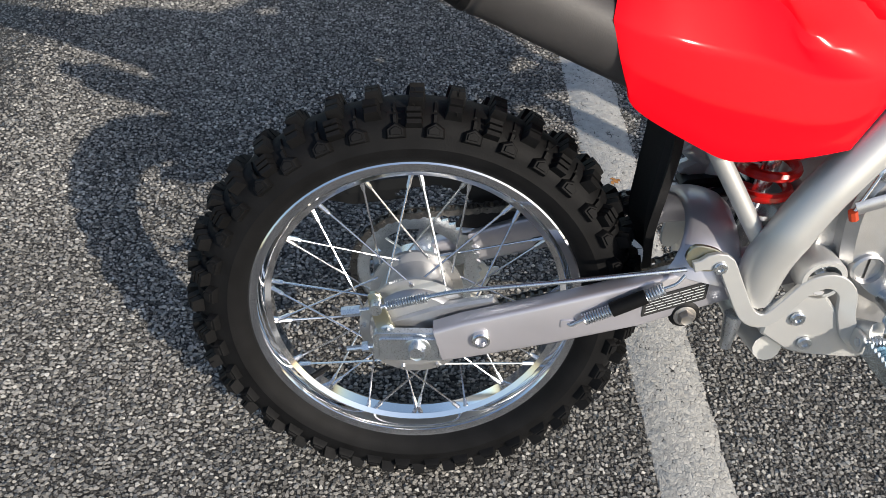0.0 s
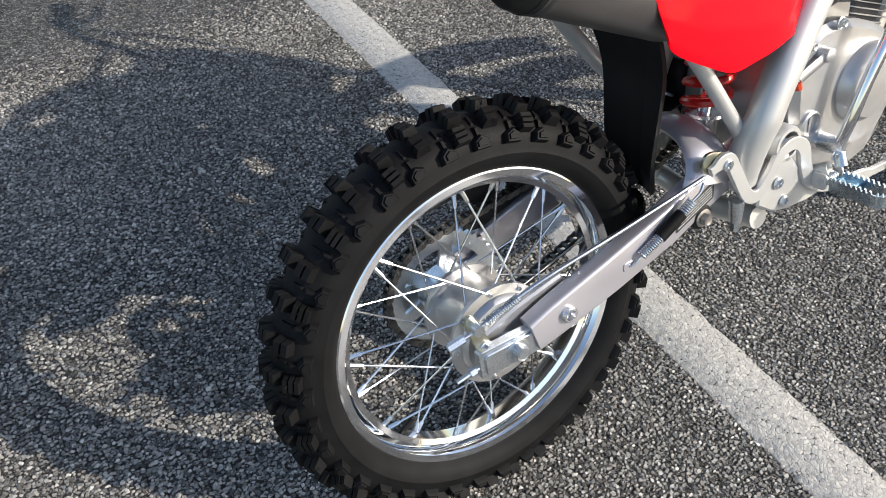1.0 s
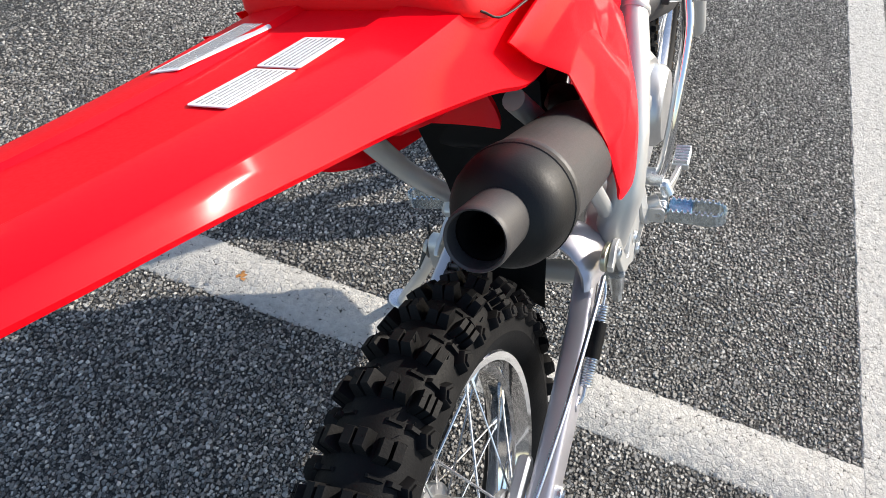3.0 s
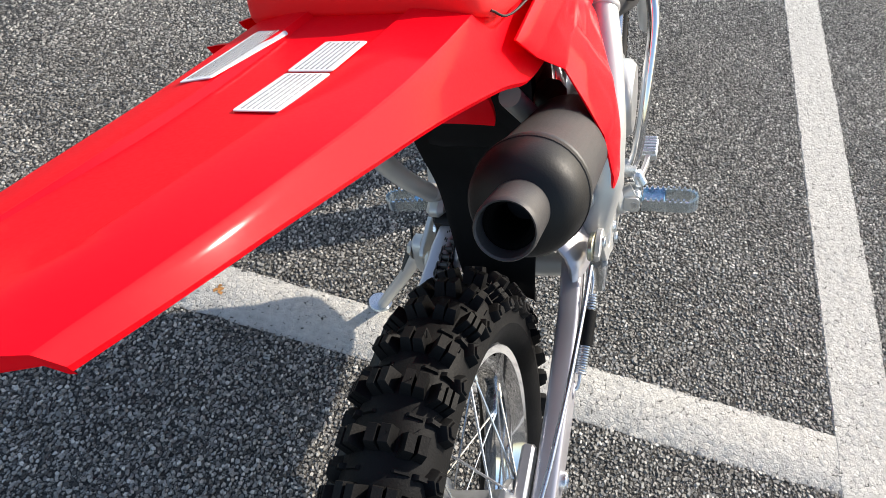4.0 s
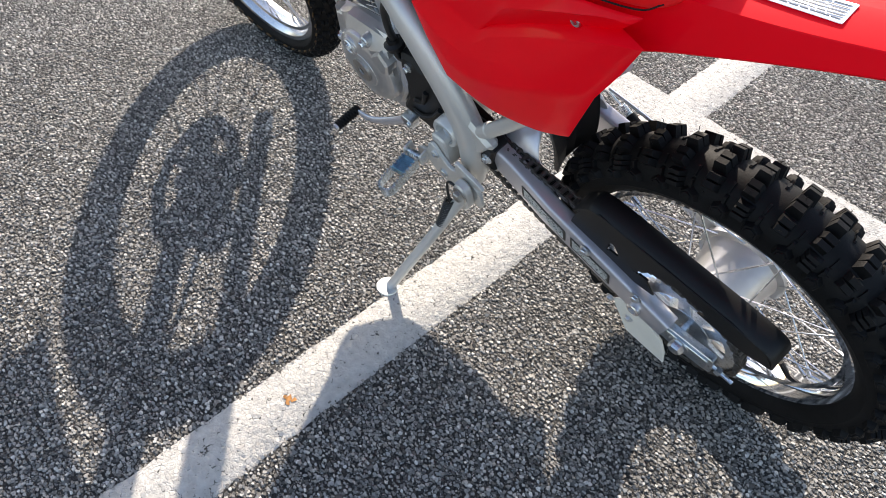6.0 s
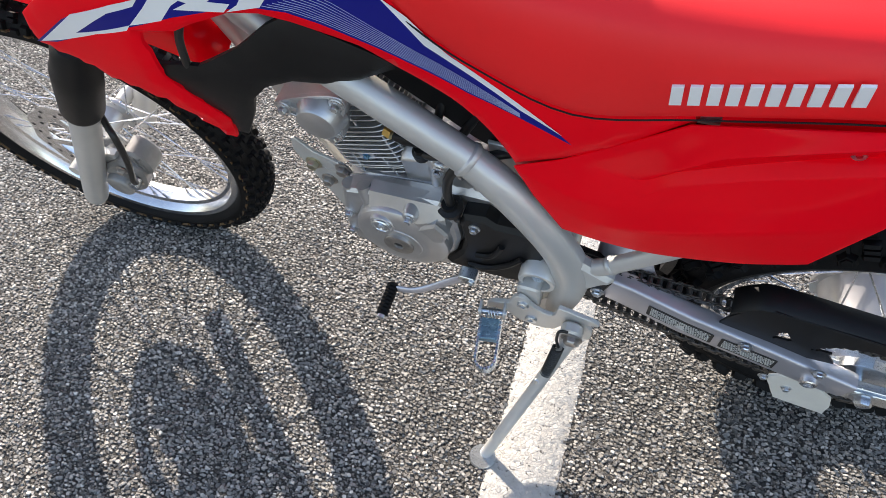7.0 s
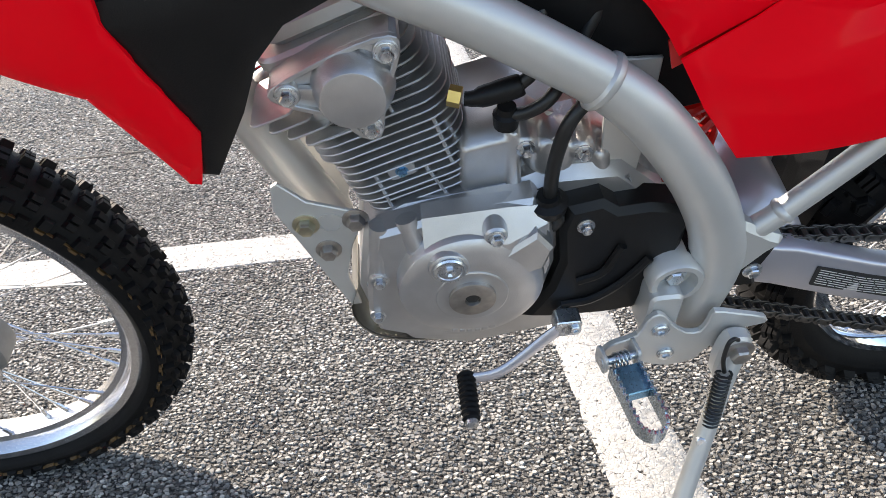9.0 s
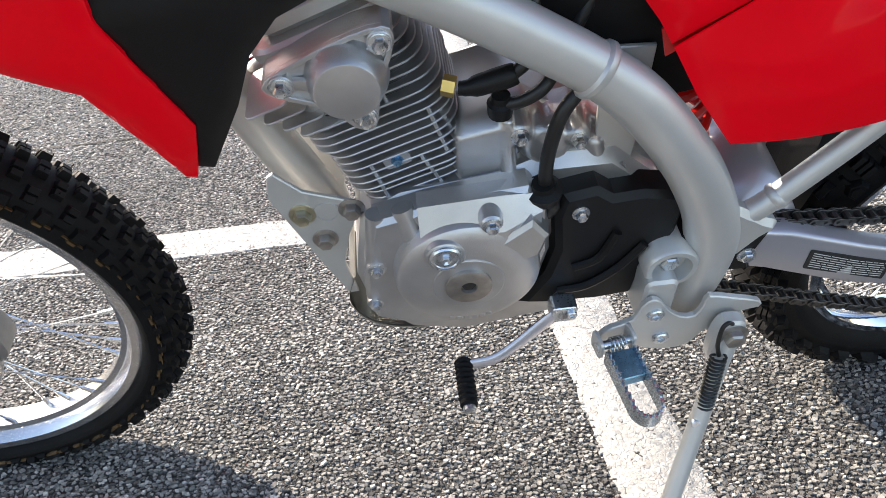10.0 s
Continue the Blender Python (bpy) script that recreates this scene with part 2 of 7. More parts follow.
def boxtube(bm, rows):
    """Swept rounded box: rows of (centre, half lateral, half height, radius, up vector)."""
    rings = []
    for c, hy, hz, r, up in rows:
        c, up = Vector(c), Vector(up).normalized()
        y = Vector((0, 1, 0))
        ring = []
        for sy, sz, a0 in ((1, 1, 0), (-1, 1, 90), (-1, -1, 180), (1, -1, 270)):
            for k in range(4):
                a = radians(a0 + 30 * k)
                ring.append(bm.verts.new(c + y * (sy * (hy - r) + r * math.cos(a)) + up * (sz * (hz - r) + r * math.sin(a))))
        rings.append(ring)
    for a, b in zip(rings, rings[1:]):
        ring_faces(bm, a, b)
    bm.faces.new(rings[0])
    bm.faces.new(rings[-1])
    return bm


def lathe(bm, prof, centre=(0, 0, 0), axis=(0, 1, 0), seg=32, closed=False):
    """Revolves (distance along the axis, radius) rows."""
    ax = Vector(axis).normalized()
    u = ax.orthogonal().normalized() if abs(ax.y) < 0.99 else Vector((1, 0, 0))
    w = ax.cross(u)
    c = Vector(centre)
    rings = []
    for a, r in prof:
        if r < 1e-6:
            rings.append([bm.verts.new(c + ax * a)])
        else:
            rings.append([bm.verts.new(c + ax * a + u * (r * math.cos(6.28318 * k / seg)) + w * (r * math.sin(6.28318 * k / seg))) for k in range(seg)])
    pairs = list(zip(rings, rings[1:]))
    if closed:
        pairs.append((rings[-1], rings[0]))
    for a, b in pairs:
        if len(a) == 1 and len(b) == 1:
            continue
        if len(a) == 1 or len(b) == 1:
            one, many = (a[0], b) if len(a) == 1 else (b[0], a)
            for i in range(seg):
                bm.faces.new((one, many[i], many[(i + 1) % seg]))
        else:
            ring_faces(bm, a, b)
    if not closed:
        for r in (rings[0], rings[-1]):
            if len(r) > 2:
                bm.faces.new(r)
    return bm


def inset(poly, d):
    """Moves a closed outline inwards by d."""
    n = len(poly)
    area = sum(poly[i][0] * poly[(i + 1) % n][1] - poly[(i + 1) % n][0] * poly[i][1] for i in range(n))
    s = 1 if area > 0 else -1
    out = []
    for i in range(n):
        a, b, c = Vector(poly[i - 1]), Vector(poly[i]), Vector(poly[(i + 1) % n])
        e1, e2 = (b - a), (c - b)
        n1, n2 = Vector((-e1.y, e1.x)), Vector((-e2.y, e2.x))
        m = n1.normalized() + n2.normalized()
        m = m.normalized() if m.length > 1e-4 else n1.normalized()
        k = max(0.45, m.dot(n1.normalized()))
        out.append(b + m * (s * d / k))
    return out


def smooth_outline(pts, n=5):
    """A closed smooth outline through 2D points."""
    p = [Vector((a, b)) for a, b in pts]
    out = []
    m = len(p)
    for i in range(m):
        a, b, c, d = p[i - 1], p[i], p[(i + 1) % m], p[(i + 2) % m]
        for k in range(n):
            t = k / n
            out.append(0.5 * (2 * b + (c - a) * t + (2 * a - 5 * b + 4 * c - d) * t * t + (3 * b - 3 * c + d - a) * t ** 3))
    return out


def plate(bm, poly, y0, y1, bevel=0.0015, at=None):
    """Extrudes an outline (x, z) from y0 to y1 with chamfered rims; at maps (x, y, z) to a place."""
    at = at or (lambda x, y, z: (x, y, z))
    poly = [Vector(p) for p in poly]
    ins = inset(poly, bevel)
    s = 1 if y1 > y0 else -1
    rows = [(ins, y0), (poly, y0 + s * bevel), (poly, y1 - s * bevel), (ins, y1)]
    rings = [[bm.verts.new(at(q.x, y, q.y)) for q in pl] for pl, y in rows]
    for a, b in zip(rings, rings[1:]):
        ring_faces(bm, a, b)
    bm.faces.new(rings[0])
    bm.faces.new(rings[-1])
    return bm


def rounded(cx, cz, hx, hz, r, n=4):
    """A rounded rectangle's outline."""
    out = []
    for sx, sz, a0 in ((1, 1, 0), (-1, 1, 90), (-1, -1, 180), (1, -1, 270)):
        for k in range(n + 1):
            a = radians(a0 + 90 * k / n)
            out.append((cx + sx * (hx - r) + r * math.cos(a), cz + sz * (hz - r) + r * math.sin(a)))
    return out


def inside(x, z, poly):
    c = False
    n = len(poly)
    for i in range(n):
        (x1, z1), (x2, z2) = poly[i], poly[i - 1]
        if (z1 > z) != (z2 > z) and x < (x2 - x1) * (z - z1) / (z2 - z1) + x1:
            c = not c
    return c


def edge_distance(x, z, poly):
    p = np.array(poly)
    q = np.roll(p, -1, 0)
    d = q - p
    t = np.clip(((np.array([x, z]) - p) * d).sum(1) / np.maximum((d * d).sum(1), 1e-12), 0, 1)
    return float(np.sqrt((((p + t[:, None] * d) - (x, z)) ** 2).sum(1).min()))


from mathutils.geometry import delaunay_2d_cdt


def sheet(poly, step):
    """Triangulates an outline with inner points; returns points and faces."""
    dense = []
    n = len(poly)
    for i in range(n):
        a, b = Vector(poly[i]), Vector(poly[(i + 1) % n])
        k = max(1, int((b - a).length / step))
        dense += [a.lerp(b, j / k) for j in range(k)]
    pts = [Vector(p) for p in dense]
    m = len(pts)
    dp = [(p.x, p.y) for p in pts]
    xs, zs = [p[0] for p in dp], [p[1] for p in dp]
    row = 0
    z = min(zs) + step / 2
    while z < max(zs):
        x = min(xs) + (step / 2 if row % 2 else 0)
        while x < max(xs):
            if inside(x, z, dp) and edge_distance(x, z, dp) > step * 0.5:
                pts.append(Vector((x, z)))
            x += step
        z += step * 0.87
        row += 1
    res = delaunay_2d_cdt(pts, [(i, (i + 1) % m) for i in range(m)], [list(range(m))], 1, 1e-6)
    return [(p.x, p.y) for p in res[0]], res[2], dp


def panel(bm, poly, surf, side=1, thick=0.003, roll=0.006, step=0.012, lift=0.0):
    """A moulded panel over the outline (x, z), at y = surf(x, z), with rolled rims."""
    pts, faces, rim = sheet(poly, step)
    outer, inner = [], []
    for x, z in pts:
        d = min(roll, edge_distance(x, z, rim)) if roll else 0
        k = roll - math.sqrt(max(0, roll * roll - (roll - d) ** 2)) if roll else 0
        y = surf(x, z) + lift
        outer.append(bm.verts.new((x, side * (y - k), z)))
        inner.append(bm.verts.new((x, side * (y - k * 0.3 - thick - (roll if roll else 0)), z)))
    edges = {}
    for f in faces:
        bm.faces.new([outer[i] for i in f])
        bm.faces.new([inner[i] for i in reversed(f)])
        for i in range(len(f)):
            a, b = f[i], f[(i + 1) % len(f)]
            edges[(a, b)] = edges.get((a, b), 0) + 1
    for a, b in edges:
        if (b, a) not in edges:
            bm.faces.new((outer[a], inner[a], inner[b], outer[b]))
    return bm


def thin_plate(ctrl):
    """A smooth y(x, z) through control points (x, z, y)."""
    c = np.array(ctrl, float)
    k = len(c)
    d = np.sqrt(((c[:, None, :2] - c[None, :, :2]) ** 2).sum(-1))
    phi = np.where(d > 0, d * d * np.log(d + 1e-12), 0) + 1e-4 * np.eye(k)
    a = np.block([[phi, np.ones((k, 1)), c[:, :2]], [np.ones((1, k)), np.zeros((1, 3))], [c[:, :2].T, np.zeros((2, 3))]])
    w = np.linalg.solve(a, np.r_[c[:, 2], 0, 0, 0])

    def f(x, z):
        r = np.sqrt((c[:, 0] - x) ** 2 + (c[:, 1] - z) ** 2)
        return float((w[:k] * np.where(r > 0, r * r * np.log(r + 1e-12), 0)).sum() + w[k] + w[k + 1] * x + w[k + 2] * z)

    return f


# ------------------------------------------------------------------ ground
bm = bmesh.new()
S = 60.0
grid = [-S, -8, -2.5, -0.9, 0.6, 2.1, 4, 8, S]
gv = [[bm.verts.new((x, y, 0)) for y in grid] for x in grid]
for i in range(len(grid) - 1):
    for j in range(len(grid) - 1):
        bm.faces.new((gv[i][j], gv[i + 1][j], gv[i + 1][j + 1], gv[i][j + 1]))
ground = tagged(part("ground", bm, ASPHALT), "worn grey asphalt of a car park with crushed stone", "ground", kind="structure")


def painted_line(name, a, b, w, label, top=0.0016):
    """A painted parking line: a thin ragged-edged sheet on the asphalt."""
    bm = bmesh.new()
    a, b = Vector(a), Vector(b)
    d = (b - a).normalized()
    s = Vector((-d.y, d.x))
    k = int((b - a).length / 0.012)
    rows = []
    for i in range(k + 1):
        c = a.lerp(b, i / k)
        e1 = w / 2 + 0.0035 * noise.noise((i * 0.23, 1.0, w * 9)) + 0.002 * noise.noise((i * 0.9, 4.0, w * 5))
        e2 = w / 2 + 0.0035 * noise.noise((i * 0.23, 7.0, w * 3)) + 0.002 * noise.noise((i * 0.9, 9.0, w * 4))
        rows.append([bm.verts.new((*(c + s * e1), top)), bm.verts.new((*(c - s * e2), top)),
                     bm.verts.new((*(c - s * (e2 + 0.002)), 0.0002)), bm.verts.new((*(c + s * (e1 + 0.002)), 0.0002))])
    for p, q in zip(rows, rows[1:]):
        for u, v in ((0, 1), (1, 2), (3, 0)):
            bm.faces.new((p[u], p[v], q[v], q[u]))
    return tagged(part(name, bm, LINEPAINT), label, "road marking", kind="structure")


LA_X, LA_S = 0.4214, 0.0383
LB_Y, LB_S = -0.5630, 0.0155
painted_line("parking_line", (LA_X - LA_S * 3.2, 3.2), (LA_X + LA_S * 3.2, -3.2), 0.108, "worn white painted parking line on the asphalt")
painted_line("crossing_line", (-3.0, LB_Y - LB_S * 3.0), (3.6, LB_Y + LB_S * 3.6), 0.109, "worn white painted line crossing the parking line", 0.0022)


def chippings(name, x0, x1, y0, y1, cell, keep, seed, soft_low=0.0, soft_high=0.0):
    """Crushed stones bedded in the asphalt: five-sided, tilted, set on a jittered grid, none under the paint."""
    rng = np.random.default_rng(seed)
    gx, gy = np.meshgrid(np.arange(x0, x1, cell), np.arange(y0, y1, cell))
    c = np.stack([gx.ravel(), gy.ravel()], 1)
    c += rng.uniform(-0.42, 0.42, c.shape) * cell
    # the stones thin out towards the edge of the field
    rim = np.minimum(np.minimum(c[:, 0] - x0, x1 - c[:, 0]), np.minimum(c[:, 1] - y0 + soft_low, y1 - c[:, 1] + soft_high))
    c = c[rng.random(len(c)) < keep * np.clip(rim / 0.22, 0.0, 1.0)]
    off_a = np.abs(c[:, 0] - (LA_X - LA_S * c[:, 1]))
    off_b = np.abs(c[:, 1] - (LB_Y + LB_S * c[:, 0]))
    c = c[(off_a > 0.053) & (off_b > 0.052)]
    n = len(c)
    r = rng.uniform(0.36, 0.66, (n, 1)) * cell
    ang = rng.uniform(0, 6.283, (n, 1)) + np.arange(5) * 1.2566 + rng.uniform(-0.35, 0.35, (n, 5))
    rad = r * rng.uniform(0.66, 1.30, (n, 5))
    stretch = rng.uniform(0.55, 1.0, (n, 1))
    dx, dy = rad * np.cos(ang), rad * np.sin(ang) * stretch
    h = rng.uniform(0.0010, 0.0028, (n, 1))
    tx, ty = rng.normal(0, 0.20, (n, 1)), rng.normal(0, 0.20, (n, 1))
    k = rng.uniform(0.74, 0.93, (n, 1))
    low = np.stack([c[:, :1] + dx, c[:, 1:] + dy, np.full((n, 5), -0.0006)], 2)
    top = np.stack([c[:, :1] + dx * k, c[:, 1:] + dy * k, np.maximum(0.0003, h + tx * dx * k + ty * dy * k)], 2)
    co = np.concatenate([low, top], 1).reshape(-1, 3)
    q = np.arange(5)
    sides = np.stack([q, (q + 1) % 5, (q + 1) % 5 + 5, q + 5], 1).ravel()
    one = np.concatenate([sides, np.arange(5, 10)])
    loops = (np.arange(n)[:, None] * 10 + one).ravel()
    starts = (np.arange(n)[:, None] * 25 + np.array([0, 4, 8, 12, 16, 20])).ravel()
    me = bpy.data.meshes.new(name)
    me.vertices.add(len(co))
    me.vertices.foreach_set("co", co.ravel())
    me.loops.add(len(loops))
    me.loops.foreach_set("vertex_index", loops.astype(np.int32))
    me.polygons.add(len(starts))
    me.polygons.foreach_set("loop_start", starts.astype(np.int32))
    me.update(calc_edges=True)
    me.shade_flat()
    me.materials.append(CHIP)
    ob = new(name, me)
    return tagged(ob, "crushed grey and tan stones bedded in the asphalt", "gravel", kind="stuff")


chippings("stone_chippings", -1.05, 2.30, -1.05, 1.50, 0.0068, 0.93, 3, soft_low=0.3)
chippings("stone_chippings", -1.15, 2.6, -2.1, -1.05, 0.0090, 0.75, 4, soft_high=0.3)

# a rusty spot on the line and a dark strip for the seam in the asphalt
RUSTY = material("rusty_stain", (0.42, 0.20, 0.07), 0.8, 0, 0.35, 120, 0.2, 600, spec=0.2)
SEAM_DARK = material("dark_seam", (0.022, 0.021, 0.020), 0.7, 0, 0.3, 80, 0.5, 500, spec=0.3)
rnd = random.Random(11)
bm = bmesh.new()
for k in range(7):
    cx, cy = 0.401 + rnd.uniform(-0.010, 0.010), 0.585 + rnd.uniform(-0.007, 0.007)
    rr = rnd.uniform(0.002, 0.0055)
    bm.faces.new([bm.verts.new((cx + rr * rnd.uniform(0.6, 1.3) * math.cos(0.785 * q), cy + rr * rnd.uniform(0.5, 1.2) * math.sin(0.785 * q), 0.0024 + 0.0001 * k)) for q in range(8)])
tagged(part("rust_stain", bm, RUSTY), "small rusty orange stain on the painted line", "stain", kind="structure")
bm = bmesh.new()
rows = []
for k in range(301):
    x = -0.6 + 3.0 * k / 300
    y = -1.195 + 0.018 * noise.noise((x * 4, 2.0, 0)) + 0.006 * noise.noise((x * 22, 5.0, 0)) + 0.03 * max(0, x - 1.5)
    w = 0.0055 + 0.004 * noise.noise((x * 30, 9.0, 1.0))
    rows.append((bm.verts.new((x, y - w, 0.0012)), bm.verts.new((x, y - w * 0.3, 0.0034)), bm.verts.new((x, y + w * 0.4, 0.0034)), bm.verts.new((x, y + w, 0.0012))))
for p, q in zip(rows, rows[1:]):
    for i in range(3):
        bm.faces.new((p[i], q[i], q[i + 1], p[i + 1]))
tagged(part("asphalt_seam", bm, SEAM_DARK), "dark seam running across the asphalt", "seam", kind="structure")

# ------------------------------------------------------------------ the motorcycle
# Bike axes: x ahead from the rear axle, y to its left, z up in the wheels' plane.
bike = tagged(new("motorcycle"), "small red off-road motorcycle leaning on its side stand", "motorcycle")
bike.matrix_basis = pose(0, -0.006, -0.007, -17.5)
R_AX, F_AX = Vector((0, 0, 0.285)), Vector((1.262, 0, 0.312))


def hexhead(r, h, washer=0.0):
    bm = bmesh.new()
    if washer:
        lathe(bm, [(0, washer), (0.0012, washer), (0.0016, washer * 0.93), (0.0016, 0)], seg=20)
    z0 = 0.0016 if washer else 0
    lathe(bm, [(z0, r), (z0 + h * 0.75, r), (z0 + h, r * 0.82), (z0 + h * 0.9, r * 0.6), (z0 + h * 0.9, 0)], seg=6)
    return bm


def socket(r, h):
    bm = bmesh.new()
    lathe(bm, [(0, r), (h * 0.7, r), (h, r * 0.85), (h, r * 0.45), (h * 0.4, r * 0.42), (h * 0.4, 0)], seg=18)
    return bm


BOLTS = {}


def bolt(pos, side=1, r=0.006, h=0.005, mat=None, parent=None, kind="hex", axis=None, label=""):
    """A fastener whose head points to the given side (y) or along an axis."""
    mat = mat or ZINC
    key = (round(r, 4), round(h, 4), mat.name, kind)
    d = Vector(axis) if axis else Vector((0, side, 0))
    m = Matrix.Translation(pos) @ Vector((0, 1, 0)).rotation_difference(d).to_matrix().to_4x4()
    if key in BOLTS:
        o = again(BOLTS[key], m, parent or bike)
    else:
        o = part("bolt", hexhead(r, h, r * 1.45) if kind == "hex" else socket(r, h), mat, parent or bike)
        o.matrix_basis = m
        BOLTS[key] = o
    if label:
        o["label"] = label
    return o


# ---- wheels
def knob_mesh(bm, R, ang, y, tilt, shape, h, taper=0.86):
    """One tread block on the tyre's surface at radius R and angle ang, leaning by tilt across the crown; shape: outline (along, across)."""
    c, s = math.cos(ang), math.sin(ang)
    rad, tan = Vector((s, 0, c)), Vector((c, 0, -s))
    lat = Vector((0, 1, 0))
    up = (rad * math.cos(tilt) + lat * math.sin(tilt)).normalized()
    acr = (lat * math.cos(tilt) - rad * math.sin(tilt)).normalized()
    base = rad * R + lat * y
    ma = sum(p[0] for p in shape) / len(shape)
    mw = sum(p[1] for p in shape) / len(shape)
    rings = []
    for d, k in ((-0.004, 1.12), (h * 0.25, 1.0), (h - 0.0008, taper), (h, taper - 0.07)):
        rings.append([bm.verts.new(base + up * d + tan * (ma + (a - ma) * k) + acr * (mw + (w - mw) * k)) for a, w in shape])
    for p, q in zip(rings, rings[1:]):
        ring_faces(bm, p, q)
    bm.faces.new(rings[-1])


def block(la, lw, cuts=1, off=0.0):
    """Outlines of a tread block cut into cuts + 1 pieces across."""
    n = cuts + 1
    g = 0.0006
    out = []
    for k in range(n):
        w0, w1 = -lw + 2 * lw * k / n + (g if k else 0), -lw + 2 * lw * (k + 1) / n - (g if k < n - 1 else 0)
        out.append([(-la, w0 + off), (la, w0 + off), (la, w1 + off), (-la, w1 + off)])
    return out


def pentagon(la, lw, sg):
    """A house-shaped shoulder block pointing towards the crown."""
    return [[(-la, sg * lw), (la, sg * lw), (la, -sg * lw * 0.3), (0, -sg * lw * 1.1), (-la, -sg * lw * 0.3)]]


def wheel(name, centre, R, rimR, hw, rows, label, steer=0.0, lean=0.0, chrome=True, front=False):
    w = new(name)
    w.parent = bike
    w["label"] = label
    w.matrix_basis = Matrix.Translation(centre) @ pose(0, 0, 0, lean, 0, steer)
    kh = 0.0130 if not front else 0.0075
    Rc = R - kh
    crown = hw * 0.93
    # carcass
    prof = []
    for k in range(29):
        a = radians(-140 + 280 * k / 28)
        rr = (Rc - crown) + crown * math.cos(a)
        if math.cos(a) < 0:
            rr = (Rc - crown) + (Rc - crown - rimR + 0.002) * math.cos(a) / 0.766
        prof.append((hw * math.sin(a) * (1 if abs(a) < radians(100) else 1.06), rr))
    bm = bmesh.new()
    lathe(bm, prof, seg=120, closed=True)
    rnd = random.Random(5)
    for i in range(rows):
        a0 = 2 * math.pi * i / rows
        pitch = 2 * math.pi / rows

        def at(t):  # tilt t across the crown: radius and lateral offset of the surface
            return (Rc - crown) + crown * math.cos(t), hw * math.sin(t)

        def put(t, da, shapes, h):
            r_, y_ = at(t)
            for sh in shapes:
                knob_mesh(bm, r_, a0 + (da + rnd.uniform(-0.015, 0.015)) * pitch, y_, t, sh, h)
        if not front:
            if i % 2:
                put(0.0, 0, block(0.0088, 0.0105), kh)
                for sg in (-1, 1):
                    put(sg * 0.60, -0.05, block(0.0088, 0.0098), kh)
            else:
                for sg in (-1, 1):
                    put(sg * 0.30, 0.03, block(0.0088, 0.0100), kh)
                    put(sg * 0.88, -0.04, block(0.0092, 0.0098, 2), kh * 0.95)
            for sg in (-1, 1):
                put(sg * 1.20, 0.5, pentagon(0.0105, 0.0082, sg), kh * 0.62)
                put(sg * 1.20, 0.5, pentagon(0.0070, 0.0050, sg), kh * 0.78)
                put(sg * 0.97, 0.5, block(0.0022, 0.0090, 0), kh * 0.30)
                put(sg * 0.50, 0.5, block(0.0016, 0.0070, 0), kh * 0.16)
        else:
            if i % 2:
                for sg in (-1, 1):
                    put(sg * 0.33, 0, block(0.0058, 0.0084), kh)
                    put(sg * 1.10, 0, block(0.0056, 0.0062, 0), kh * 0.9)
            else:
                put(0, 0, block(0.0058, 0.0084), kh)
                for sg in (-1, 1):
                    put(sg * 0.74, 0, block(0.0060, 0.0078), kh)
                    put(sg * 1.30, 0, block(0.0062, 0.0046, 0), kh * 0.55)
        # moulding hairs
        for t in (-0.9, -0.3, 0.3, 0.9):
            if rnd.random() < (0.8 if front else 0.45):
                t += rnd.uniform(-0.2, 0.2)
                r_, y_ = at(t)
                a = a0 + rnd.choice((0, 0, 0.5)) * pitch
                p = Vector((math.sin(a) * (r_ + 0.7 * kh * math.cos(t)), y_ + kh * 0.7 * math.sin(t), math.cos(a) * (r_ + 0.7 * kh * math.cos(t))))
                d = Vector((math.sin(a), math.sin(t) * 0.7, math.cos(a))).normalized()
                q = Vector((math.cos(a), 0, -math.sin(a))) * rnd.uniform(-0.004, 0.004)
                ln_ = rnd.uniform(0.003, 0.0055)
                tube(bm, [p, p + d * (kh * 0.3 + ln_ * 0.6) + q * 0.25, p + d * (kh * 0.3 + ln_) + q], [0.0006, 0.0005, 0.0003], 4)
    # moulded ring near the bead
    for sg in (-1, 1):
        rr = rimR + 0.013
        lathe(bm, [(sg * (hw * 0.86), rr - 0.0012), (sg * (hw * 0.86 + 0.0012), rr), (sg * (hw * 0.86), rr + 0.0012)], seg=90, closed=True)
    tyre = part("tyre", bm, RUBBER, w, "black knobbly off-road tyre", sharp=30)
    # brown moulding marks on the sidewall
    bm = bmesh.new()
    for sg in ((-1, 1) if front else ()):
        for i in range(rows):
            for da, la, hh, t in ((0.0, 0.0050, 0.0017, 1.36), (0.5, 0.0040, 0.0005, 1.30)):
                r_ = (Rc - crown) + crown * math.cos(t)
                if rnd.random() < 0.8:
                    knob_mesh(bm, r_, 2 * math.pi * (i + da) / rows, sg * hw * math.sin(t), sg * t, [(-la, -hh), (la, -hh), (la, hh), (-la, hh)], 0.0036)
    if front:
        tagged(part("moulding_mark", bm, MOULD, tyre), "brown moulding marks on the sidewall", kind="stuff")
    # rim
    rw = 0.027
